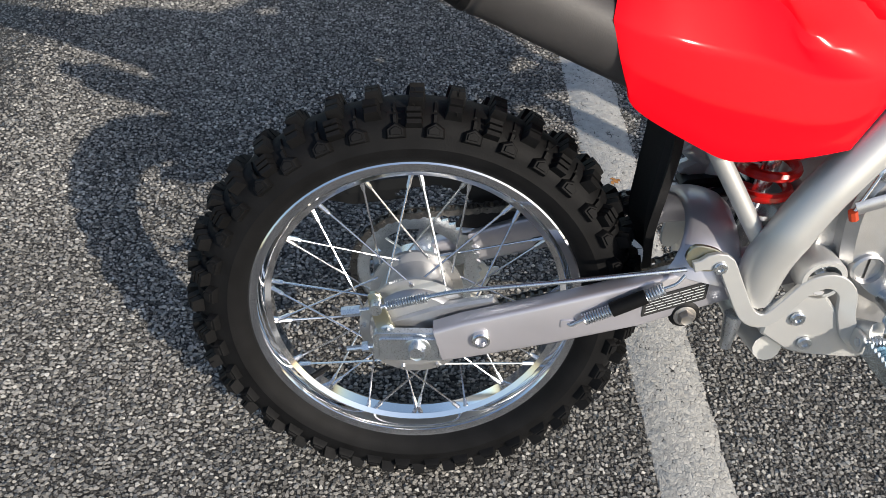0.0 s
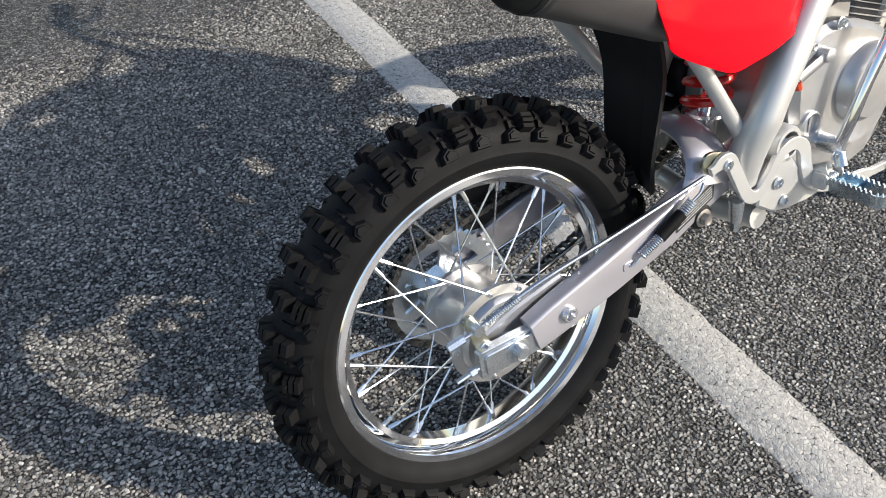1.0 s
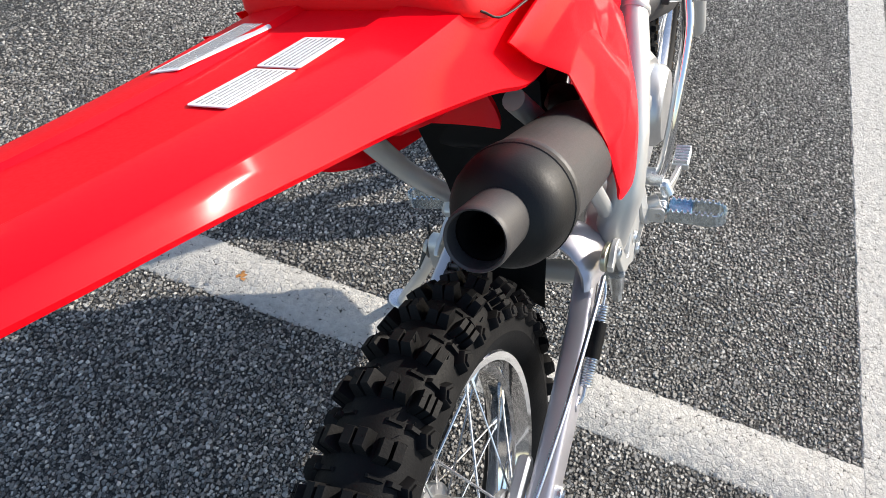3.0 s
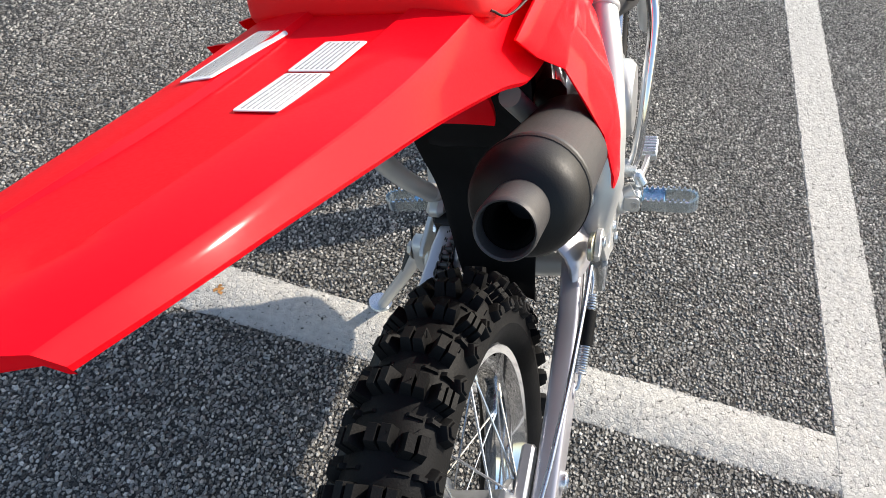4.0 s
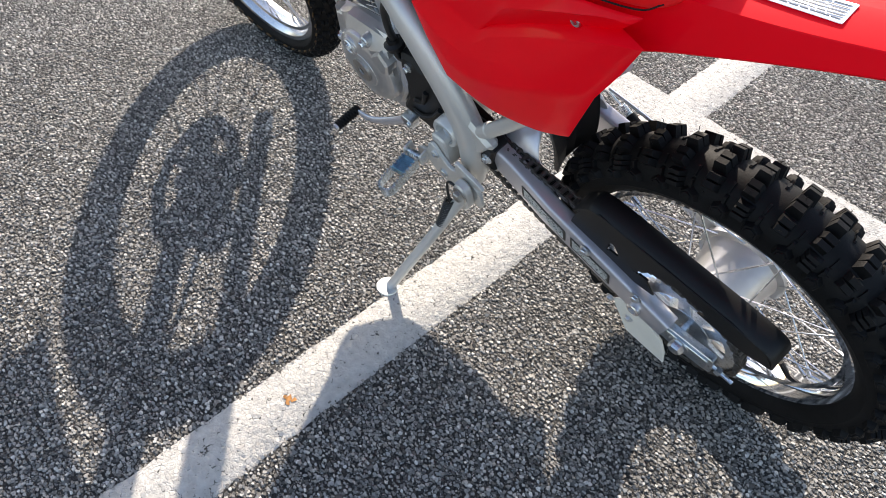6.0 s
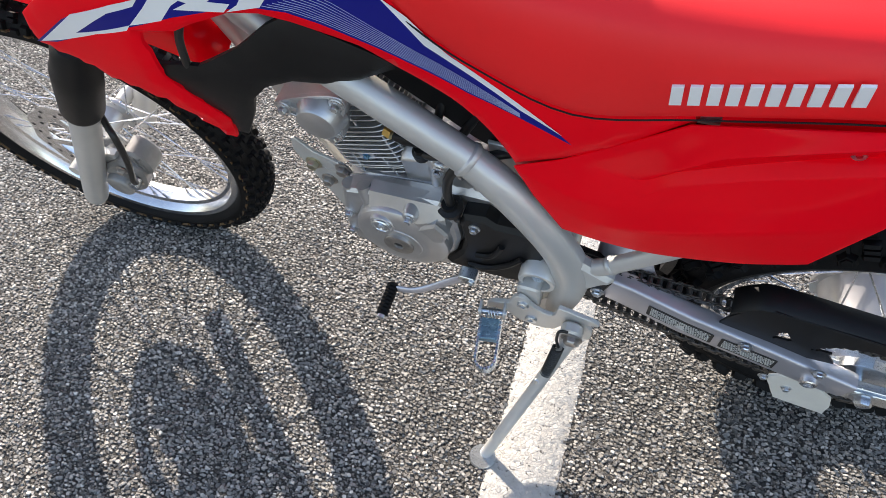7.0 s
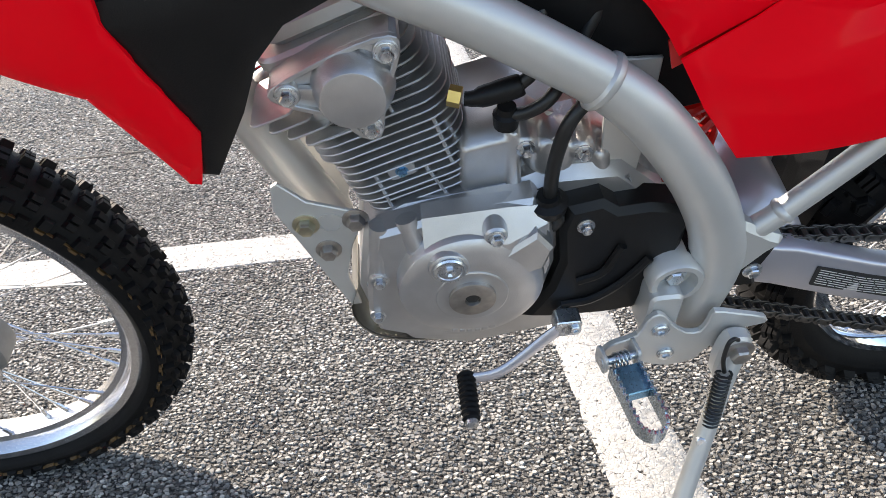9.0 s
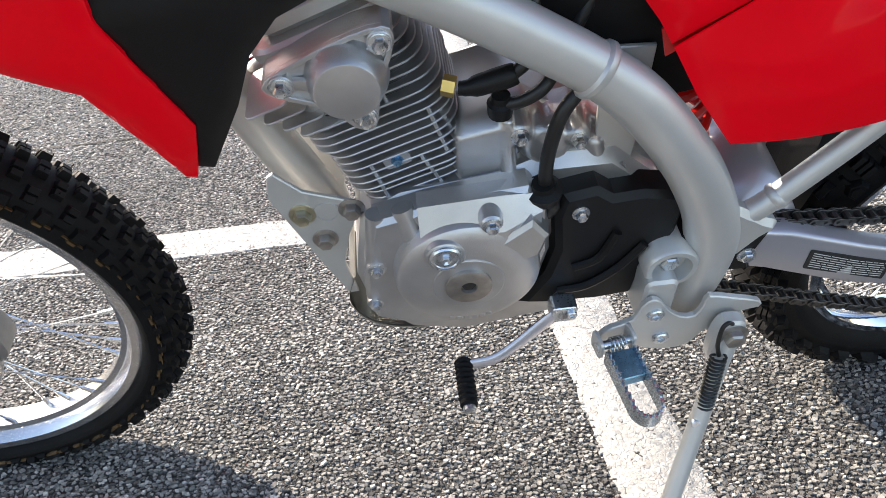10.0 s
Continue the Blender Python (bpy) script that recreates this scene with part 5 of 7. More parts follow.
# throttle body, intake boot, air box
bm = bmesh.new()
tube(bm, [(0.655, 0.0, 0.655), (0.61, 0.0, 0.655), (0.565, 0, 0.655)], [0.024, 0.026, 0.027], 18)
tube(bm, [(0.60, -0.045, 0.66), (0.60, 0.045, 0.66)], 0.018, 14)
part("throttle_body", bm, CAST, bike)
bm = bmesh.new()
tube(bm, spline([(0.57, 0, 0.655), (0.52, 0, 0.66), (0.46, 0, 0.67)], 3), 0.031, 16)
part("intake_boot", bm, BLACK, bike)
bm = bmesh.new()
plate(bm, rounded(0.37, 0.66, 0.095, 0.065, 0.02), -0.065, 0.065, 0.01)
part("air_box", bm, BLACK, bike, "black plastic air box under the seat")
# black sheet added to hide the spring and keep this space dark
bm = bmesh.new()
plate(bm, [(0.640, 0.735), (0.640, 0.690), (0.590, 0.652), (0.540, 0.612), (0.490, 0.583), (0.455, 0.562), (0.36, 0.578), (0.34, 0.70), (0.42, 0.75)], 0.050, 0.056, 0.002)
part("dark_gap_sheet", bm, BLACK, bike, "black sheet added to fill the dark space behind the frame")
bm = bmesh.new()
plate(bm, rounded(0.585, 0.735, 0.05, 0.035, 0.01), -0.05, 0.05, 0.008)
part("fuel_pump_cover", bm, BLACK, bike)
bm = bmesh.new()
secs_ = [(0.62, 0.70), (0.70, 0.76), (0.80, 0.82), (0.83, 0.86), (0.70, 0.87), (0.61, 0.80)]
plate(bm, secs_, -0.060, 0.060, 0.015)
part("fuel_tank", bm, BLACK, bike)

# engine mount plates and guard
for sg in (1, -1):
    bm = bmesh.new()
    mp = [(0.802, 0.520), (0.806, 0.495), (0.770, 0.392), (0.755, 0.352), (0.745, 0.352), (0.752, 0.40), (0.742, 0.440), (0.728, 0.472), (0.732, 0.482), (0.775, 0.500), (0.796, 0.524)]
    plate(bm, mp, sg * 0.054, sg * 0.059, 0.001)
    part("engine_mount", bm, SILVER, bike, "silver painted engine mount plate")
    for x, z, m in ((0.780, 0.473, YELLOWZINC), (0.765, 0.438, SCREW), (0.735, 0.474, SCREW)):
        bolt((x, sg * 0.059, z), sg, 0.0085, 0.008, m)
    bm = bmesh.new()
    lathe(bm, [(sg * 0.0592, 0.0125), (sg * 0.0598, 0.0125), (sg * 0.0598, 0.0095), (sg * 0.0592, 0.0095)], (0.758, 0, 0.472), seg=24, closed=True)
    part("mount_hole", bm, SILVER, bike)
bm = bmesh.new()
gp = spline([(0.748, 0.370), (0.757, 0.335), (0.744, 0.300), (0.712, 0.280), (0.65, 0.274), (0.56, 0.280), (0.50, 0.305)], 4)
secs = [[(p[0], -0.058, p[1]), (p[0], 0.0, p[1] - 0.003), (p[0], 0.058, p[1]), (p[0] - 0.001, 0.062, p[1] + 0.008), (p[0] - 0.002, 0.060, p[1] + 0.008), (p[0] - 0.002, 0.056, p[1] + 0.003), (p[0] - 0.002, 0.0, p[1]), (p[0] - 0.002, -0.056, p[1] + 0.003)] for p in gp]
loft(bm, secs, True)
part("skid_plate", bm, GUARD, bike, "bare metal engine skid plate")

# ---- right side of the engine
bm = bmesh.new()
plate(bm, smooth_outline([(0.46, 0.45), (0.475, 0.40), (0.52, 0.365), (0.60, 0.34), (0.66, 0.36), (0.69, 0.42), (0.66, 0.49), (0.58, 0.535), (0.50, 0.545), (0.462, 0.51)], 3), -0.074, -0.112, 0.010)
part("clutch_cover", bm, CAST, bike, "cast aluminium right engine cover")
bm = bmesh.new()
lathe(bm, [(-0.100, 0.058), (-0.124, 0.055), (-0.132, 0.047), (-0.134, 0.0)], (0.600, 0, 0.445), seg=40)
part("round_cover", bm, CAST, bike)
bm = bmesh.new()
lathe(bm, [(-0.100, 0.020), (-0.116, 0.019), (-0.118, 0.0165), (-0.104, 0.0155), (-0.104, 0)], (0.492, 0, 0.417), seg=28)
part("oil_filler", bm, CAST, bike)
bm = bmesh.new()
plate(bm, rounded(0.492, 0.417, 0.0022, 0.014, 0.001, 2), -0.104, -0.112, 0.0006)
part("filler_tab", bm, BLACK, bike)
bm = bmesh.new()
tube(bm, [(0.455, -0.116, 0.492), (0.47, -0.118, 0.500), (0.497, -0.121, 0.512)], 0.0055, 8, flat=(0.003, 0.008))
part("clutch_lever", bm, CAST, bike)
bm = bmesh.new()
lathe(bm, [(-0.105, 0.010), (-0.126, 0.0095), (-0.127, 0.008), (-0.127, 0)], (0.499, 0, 0.513), seg=18)
part("lever_boss", bm, CAST, bike)
bm = bmesh.new()
tube(bm, [(0.452, -0.116, 0.49), (0.456, -0.116, 0.480)], 0.005, 8)
part("cable_nipple", bm, TANRED, bike)
hose("clutch_cable", [(0.454, -0.116, 0.49), (0.47, -0.112, 0.53), (0.50, -0.10, 0.60), (0.56, -0.07, 0.68)], 0.0022, ALLOY)
for x, z in ((0.475, 0.53), (0.53, 0.545), (0.655, 0.40), (0.56, 0.355)):
    bolt((x, -0.112, z), -1, 0.0055, 0.006)
# kick starter, folded
bm = bmesh.new()
tube(bm, [(0.528, -0.112, 0.378), (0.528, -0.142, 0.378)], 0.013, 14)
part("kick_hub", bm, ZINC, bike)
bm = bmesh.new()
tube(bm, spline([(0.528, -0.135, 0.378), (0.533, -0.143, 0.41), (0.552, -0.150, 0.48), (0.585, -0.155, 0.56), (0.605, -0.150, 0.60)], 5), 0.0085, 12, flat=(0.0075, 0.0095))
tube(bm, [(0.605, -0.128, 0.600), (0.605, -0.205, 0.604)], 0.0085, 10)
part("kick_lever", bm, CHROME, bike, "chromed folding kick-start lever")
bm = bmesh.new()
tube(bm, [(0.524, -0.142, 0.372), (0.522, -0.150, 0.355)], 0.0085, 10)
part("kick_clamp", bm, ZINC, bike)
bolt((0.520, -0.140, 0.370), -1, 0.006, 0.006)

# exhaust
# near-black without gloss, for the bore of the outlet
BORE_BLACK = material("bore_black", (0.004, 0.004, 0.004), 0.95, 0, 0.2, 60, 0.0, spec=0.05)
MUF = material("satin_grey_black_paint", (0.055, 0.052, 0.052), 0.5, 0.1, 0.15, 20, 0.1, 700)
ma, mb = Vector((-0.016, -0.118, 0.755)), Vector((0.284, -0.108, 0.620))
md = (mb - ma).normalized()
bm = bmesh.new()
lathe(bm, [(0.058, 0.0), (0.058, 0.026), (0.064, 0.0345), (0.072, 0.0372), (0.080, 0.0388), (0.0815, 0.0378), (0.084, 0.0378), (0.0855, 0.0388), (0.090, 0.0388), (0.092, 0.0376), (0.26, 0.0376), (0.30, 0.032), (0.34, 0.020), (0.34, 0)], ma, md, 44)
part("muffler", bm, MUF, bike, "satin dark grey exhaust muffler")
bm = bmesh.new()
lathe(bm, [(0.040, 0.0190), (0.042, 0.0260), (0.047, 0.0325), (0.056, 0.0368), (0.072, 0.0386), (0.0725, 0.0394), (0.079, 0.0394), (0.079, 0.036), (0.058, 0.018)], ma, md, 44, closed=True)
part("muffler_cap", bm, MATTE, bike, "black muffler end cap")
bm = bmesh.new()
lathe(bm, [(0.065, 0.0190), (0.004, 0.0192), (0.0005, 0.0188), (-0.0008, 0.0180), (0.0006, 0.0168), (0.010, 0.0164), (0.065, 0.0160)], ma, md, 40, closed=True)
part("tail_pipe", bm, MUF, bike, "dark exhaust outlet")
bm = bmesh.new()
lathe(bm, [(0.066, 0.0), (0.064, 0.0159), (0.0125, 0.0161), (0.0120, 0.0140), (0.0150, 0.0118), (0.060, 0.0116), (0.060, 0)], ma, md, 28)
part("outlet_bore", bm, BORE_BLACK, bike, "black bore of the outlet")

hose("exhaust_pipe", [(0.745, -0.02, 0.60), (0.800, -0.05, 0.56), (0.80, -0.085, 0.52), (0.74, -0.102, 0.535), (0.64, -0.096, 0.585), (0.54, -0.072, 0.608), (0.46, -0.056, 0.62), (0.37, -0.060, 0.635), (0.27, -0.085, 0.66)], 0.0165, CHROME, label="chromed exhaust header pipe")
bm = bmesh.new()
tube(bm, spline([(0.68, -0.106, 0.566), (0.64, -0.104, 0.582), (0.59, -0.094, 0.597), (0.555, -0.082, 0.604)], 4), 0.027, 18)
part("heat_shield", bm, MUF, bike, "dark grey exhaust heat shield")
for k in range(3):
    bm = bmesh.new()
    plate(bm, rounded(0.60 + 0.03 * k, 0.597 - 0.010 * k, 0.009, 0.004, 0.003, 3), -0.116, -0.1305, 0.0008)
    part("shield_slot", bm, INK, bike)

# ---- shock absorber
sa, sb = Vector((0.398, -0.012, 0.352)), Vector((0.445, -0.006, 0.66))
sd = (sb - sa).normalized()
bm = bmesh.new()
lathe(bm, [(0, 0), (0, 0.016), (0.01, 0.021), (0.085, 0.021), (0.087, 0.029), (0.092, 0.029), (0.093, 0.010), (0.30, 0.009), (0.30, 0)], sa, sd, 24)
part("shock_body", bm, ALLOY, bike, "bare alloy shock absorber body")
bm = bmesh.new()
pts = []
su = sd.orthogonal().normalized()
sv = sd.cross(su)
for k in range(7 * 16 + 1):
    a = 2 * math.pi * k / 16
    pts.append(sa + sd * (0.098 + 0.027 * k / 16) + su * (0.029 * math.cos(a)) + sv * (0.029 * math.sin(a)))
tube(bm, pts, 0.0062, 8, side=(0, 0, 1))
part("coil_spring", bm, SPRING, bike, "red painted coil spring")

# mud flap in front of the rear tyre
bm = bmesh.new()
fl = spline([(0.262, 0.70), (0.272, 0.66), (0.285, 0.60), (0.300, 0.54), (0.297, 0.48), (0.292, 0.42), (0.296, 0.37)], 4)
secs = []
for i, p in enumerate(fl):
    hw = 0.054 + (p[1] - 0.523) * 0.09
    secs.append([(p[0] - 0.012, -hw, p[1]), (p[0], -hw * 0.9, p[1]), (p[0] + 0.002, 0, p[1]), (p[0], hw * 0.9, p[1]), (p[0] - 0.012, hw, p[1]), (p[0] - 0.009, hw * 0.93, p[1]), (p[0] + 0.005, 0, p[1]), (p[0] - 0.009, -hw * 0.93, p[1])])
loft(bm, secs, True)
part("mud_flap", bm, BLACK, bike, "black plastic inner mud flap")
# red inner fender under the tail
bm = bmesh.new()
secs = []
for p in spline([(0.28, 0.760), (0.18, 0.752), (0.10, 0.765), (0.04, 0.790)], 4):
    secs.append([(p[0], -0.070, p[1] + 0.012), (p[0], -0.055, p[1]), (p[0], 0.055, p[1]), (p[0], 0.070, p[1] + 0.012), (p[0], 0.050, p[1] + 0.005), (p[0], -0.050, p[1] + 0.005)])
loft(bm, secs, True)
inner_fender = part("inner_fender", bm, RED, bike, "red plastic inner fender under the seat")
bm = bmesh.new()
secs = []
for x, z, hw in spline([(0.150, 0.760, 0.074), (0.172, 0.735, 0.076), (0.192, 0.705, 0.076), (0.206, 0.682, 0.072), (0.214, 0.668, 0.066)], 4):
    row = [(x + 0.020 * (1 - s * s) * 0.6, s * hw, z + 0.004 * s * s) for s in (-0.62, -0.5, -0.3, 0, 0.35, 0.7, 1)]
    secs.append(row + [(p[0] + 0.004, p[1], p[2] + 0.002) for p in reversed(row)])
loft(bm, secs, True)
part("fender_apron", bm, RED, inner_fender)
bolt((0.203, 0.023, 0.700), 1, 0.007, 0.004, ZINC, axis=(-0.85, 0, -0.5))

# ---- brake, sprocket, chain
bm = bmesh.new()
lathe(bm, [(-0.058, 0.0), (-0.058, 0.057), (-0.062, 0.0562), (-0.0635, 0.0545), (-0.0635, 0.0500), (-0.0655, 0.0490), (-0.0660, 0.0440), (-0.0645, 0.0430), (-0.0645, 0.0280), (-0.0700, 0.0265), (-0.0715, 0.0250), (-0.0715, 0.0165), (-0.0860, 0.0150), (-0.0875, 0.0135), (-0.0875, 0)], R_AX, seg=48)
part("brake_plate", bm, CAST, bike, "cast aluminium rear brake plate")
bm = bmesh.new()
plate(bm, [(-0.046, 0.305), (0.02, 0.330), (0.09, 0.345), (0.098, 0.333), (0.094, 0.318), (0.04, 0.312), (0.00, 0.290), (-0.04, 0.285)], -0.066, -0.080, 0.003)
part("torque_arm", bm, CAST, bike)
bm = bmesh.new()
plate(bm, smooth_outline([(-0.058, 0.352), (-0.044, 0.354), (-0.032, 0.318), (-0.026, 0.300), (-0.042, 0.292), (-0.050, 0.31)], 3), -0.084, -0.090, 0.001)
part("brake_arm", bm, YELLOWZINC, bike)
bolt((-0.036, -0.090, 0.303), -1, 0.0065, 0.006)
bm = bmesh.new()
tube(bm, [(-0.048, -0.082, 0.343), (-0.048, -0.104, 0.343)], 0.0075, 12)
part("rod_pin", bm, ZINC, bike)
hose("brake_rod", [(-0.078, -0.096, 0.336), (-0.045, -0.097, 0.343), (0.015, -0.100, 0.362), (0.06, -0.105, 0.375), (0.15, -0.110, 0.390), (0.24, -0.112, 0.404), (0.296, -0.112, 0.412)], 0.0028, ZINC, label="plated steel brake rod")
bm = bmesh.new()
tube(bm, [(-0.088, -0.095, 0.334), (-0.066, -0.096, 0.338)], 0.006, 6)
part("adjuster_nut", bm, ZINC, bike)


def coil(a, b, r, wire, turns, mat, name="spring", label="", parent=None):
    a, b = Vector(a), Vector(b)
    d = (b - a).normalized()
    u = d.orthogonal().normalized()
    v = d.cross(u)
    bm = bmesh.new()
    n = turns * 10
    tube(bm, [a + (b - a) * (k / n) + u * (r * math.cos(6.28318 * k / 10)) + v * (r * math.sin(6.28318 * k / 10)) for k in range(n + 1)], wire, 5, side=(0.3, 0.2, 1))
    return part(name, bm, mat, parent or bike, label)


coil((-0.036, -0.097, 0.345), (0.012, -0.100, 0.361), 0.0052, 0.0011, 16, ZINC, "rod_spring")
coil((0.192, -0.112, 0.341), (0.222, -0.114, 0.357), 0.0062, 0.0012, 11, ZINC, "return_spring")
coil((0.256, -0.115, 0.376), (0.275, -0.115, 0.388), 0.0062, 0.0012, 7, ZINC, "return_spring")
bm = bmesh.new()
tube(bm, [(0.221, -0.1138, 0.3565), (0.257, -0.115, 0.3768)], 0.0085, 14)
part("spring_sleeve", bm, RUBBER, bike, "black rubber sleeve over the return spring")
hose("spring_hook", [(0.192, -0.112, 0.341), (0.184, -0.112, 0.336), (0.178, -0.110, 0.331), (0.174, -0.106, 0.332)], 0.0018, ZINC)
hose("spring_hook", [(0.275, -0.115, 0.388), (0.288, -0.115, 0.395), (0.296, -0.113, 0.405)], 0.0018, ZINC)
bm = bmesh.new()
plate(bm, rounded(0.176, 0.331, 0.010, 0.006, 0.003, 3), -0.104, -0.1085, 0.0008)
part("hook_tab", bm, SWING, bike)
# pedal
bm = bmesh.new()
ped = spline([(0.300, 0.420), (0.330, 0.428), (0.348, 0.400), (0.372, 0.358), (0.395, 0.350), (0.415, 0.372), (0.432, 0.396), (0.455, 0.404), (0.474, 0.392), (0.482, 0.360), (0.497, 0.330), (0.53, 0.315), (0.59, 0.312), (0.635, 0.318)], 4)
edge_a, edge_b = [], []
for k, p in enumerate(ped):
    q0, q1 = ped[max(k - 1, 0)], ped[min(k + 1, len(ped) - 1)]
    d_ = Vector((q1[0] - q0[0], q1[1] - q0[1])).normalized()
    w_ = 0.0095 if 0.31 < p[0] < 0.60 else 0.0065
    edge_a.append((p[0] - d_.y * w_, p[1] + d_.x * w_))
    edge_b.append((p[0] + d_.y * w_, p[1] - d_.x * w_))
plate(bm, edge_a + edge_b[::-1], -0.1145, -0.1215, 0.001, at=lambda x, y, z: (x, y - max(0, x - 0.46) * 0.19, z))
part("brake_pedal", bm, SILVER, bike, "plated steel rear brake pedal")
bm = bmesh.new()
plate(bm, rounded(0.654, 0.318, 0.022, 0.006, 0.003, 3), -0.139, -0.163, 0.001)
pedal_pad = part("pedal_pad", bm, ZINC, bike)
for k in range(6):
    bm = bmesh.new()
    plate(bm, rounded(0.636 + 0.0072 * k, 0.322, 0.0022, 0.007, 0.001, 2), -0.140, -0.162, 0.001)
    part("pad_rib", bm, ZINC, pedal_pad)
bm = bmesh.new()
plate(bm, smooth_outline([(0.292, 0.428), (0.300, 0.443), (0.325, 0.438), (0.338, 0.424), (0.328, 0.412), (0.305, 0.412)], 3), -0.108, -0.114, 0.001)
part("pedal_clevis", bm, YELLOWZINC, bike)
bolt((0.328, -0.122, 0.421), -1, 0.0075, 0.003, ZINC, kind="socket")
# right bracket and the boss below
bm = bmesh.new()
plate(bm, [(0.395, 0.330), (0.395, 0.362), (0.420, 0.385), (0.450, 0.390), (0.475, 0.362), (0.52, 0.340), (0.545, 0.330), (0.545, 0.300), (0.50, 0.296), (0.455, 0.300), (0.430, 0.306)], -0.106, -0.120, 0.003)
part("peg_bracket", bm, SILVER, bike, "silver painted foot peg bracket")
for p in ((0.430, -0.121, 0.354), (0.447, -0.121, 0.319)):
    bolt(p, -1, 0.0085, 0.004, ZINC, kind="socket")
bm = bmesh.new()
tube(bm, [(0.362, -0.112, 0.352), (0.362, -0.112, 0.318)], [0.011, 0.008], 10)
tube(bm, [(0.362, -0.112, 0.318), (0.362, -0.112, 0.304)], 0.0065, 6)
part("pedal_stop", bm, ZINC, bike)
bm = bmesh.new()
lathe(bm, [(-0.080, 0.018), (-0.100, 0.018), (-0.103, 0.012), (-0.103, 0)], (0.31, 0, 0.342), seg=20)
part("linkage_pivot", bm, BLACK, bike)
bolt((0.31, -0.103, 0.342), -1, 0.009, 0.008, SCREW)


def foot_peg(sg, root, yaw):
    """A hinged foot peg: two toothed rails joined by a round end."""
    m = Matrix.Translation(root) @ pose(0, 0, 0, 0, 0, yaw if sg > 0 else -yaw) @ Matrix.Diagonal((0.76, 0.86, 1, 1))
    bm = bmesh.new()
    loop = [(0.018, 0.012), (0.018, 0.080)] + [(0.018 * math.cos(radians(a)), 0.080 + 0.018 * math.sin(radians(a))) for a in range(15, 180, 15)] + [(-0.018, 0.080), (-0.018, 0.012)]
    outer = loop
    n = len(loop)
    rows = []
    for i, (x, y) in enumerate(loop):
        a, b = loop[max(i - 1, 0)], loop[min(i + 1, n - 1)]
        d = Vector((b[0] - a[0], b[1] - a[1])).normalized()
        nx, ny = d.y, -d.x
        rows.append([(x + nx * 0.002, sg * (y + ny * 0.002), -0.012), (x + nx * 0.002, sg * (y + ny * 0.002), 0.006), (x - nx * 0.002, sg * (y - ny * 0.002), 0.006), (x - nx * 0.002, sg * (y - ny * 0.002), -0.012)])
    loft(bm, rows, True)
    # teeth
    for i in range(8):
        for x in (-0.018, 0.018):
            y = sg * (0.018 + 0.0085 * i)
            vs = [bm.verts.new((x - 0.002, y - 0.0034, 0.0055)), bm.verts.new((x + 0.002, y - 0.0034, 0.0055)), bm.verts.new((x + 0.002, y + 0.0034, 0.0055)), bm.verts.new((x - 0.002, y + 0.0034, 0.0055))]
            tp = [bm.verts.new((x - 0.002, y - 0.0012, 0.0105)), bm.verts.new((x + 0.002, y - 0.0012, 0.0105)), bm.verts.new((x + 0.002, y + 0.0012, 0.0105)), bm.verts.new((x - 0.002, y + 0.0012, 0.0105))]
            ring_faces(bm, vs, tp)
            bm.faces.new(tp)
    for a in range(20, 170, 22):
        x, y = 0.018 * math.cos(radians(a)), sg * (0.080 + 0.018 * math.sin(radians(a)))
        lathe(bm, [(0.0055, 0.0030), (0.0105, 0.0008), (0.0105, 0)], (x, y, 0), (0, 0, 1), 6)
    peg = part("foot_peg", bm, PEGZINC, bike, "blue zinc plated folding foot peg")
    peg.matrix_basis = m
    bm = bmesh.new()
    plate(bm, [(-0.016, -0.010), (0.016, -0.010), (0.016, 0.003), (-0.016, 0.003)], sg * 0.012, sg * 0.048, 0.001)
    part("peg_web", bm, BLUEZINC, peg)
    bm = bmesh.new()
    tube(bm, [(-0.026, 0, 0), (0.026, 0, 0)], 0.0055, 12)
    part("hinge_pin", bm, ZINC, peg)
    for x in (-0.022, 0.022):
        bm = bmesh.new()
        plate(bm, rounded(0, 0, 0.013, 0.012, 0.006, 4), x - 0.0025, x + 0.0025, 0.0008, at=lambda a, q, z: (q, sg * (a - 0.004), z))
        part("hinge_lug", bm, SILVER, peg)
    coil((-0.010, sg * 0.002, 0), (0.010, sg * 0.002, 0), 0.0085, 0.0014, 4, ZINC, "hinge_spring", parent=peg)
    return peg


foot_peg(1, (0.499, 0.150, 0.343), 9)
foot_peg(-1, (0.512, -0.142, 0.338), 0)
bm = bmesh.new()
tube(bm, [(0.50, -0.110, 0.335), (0.512, -0.140, 0.350)], 0.012, 10)
part("peg_arm", bm, SILVER, bike)

# left bracket, side stand, shifter
bm = bmesh.new()
brk = smooth_outline([(0.513, 0.318), (0.510, 0.337), (0.500, 0.347), (0.480, 0.357), (0.474, 0.378), (0.465, 0.387), (0.456, 0.382), (0.447, 0.368), (0.432, 0.354), (0.418, 0.353), (0.413, 0.368), (0.410, 0.383), (0.385, 0.376), (0.357, 0.366), (0.355, 0.356), (0.373, 0.352), (0.362, 0.335), (0.362, 0.305), (0.374, 0.296), (0.386, 0.305), (0.402, 0.327), (0.414, 0.305), (0.442, 0.299), (0.471, 0.311), (0.484, 0.325), (0.495, 0.303), (0.507, 0.300)], 2)
plate(bm, brk, 0.129, 0.136, 0.0012)
part("stand_bracket", bm, SILVER, bike, "silver painted peg and stand bracket")
bm = bmesh.new()
plate(bm, rounded(0.455, 0.368, 0.016, 0.034, 0.008), 0.085, 0.128, 0.003)
part("bracket_stay", bm, SILVER, bike)
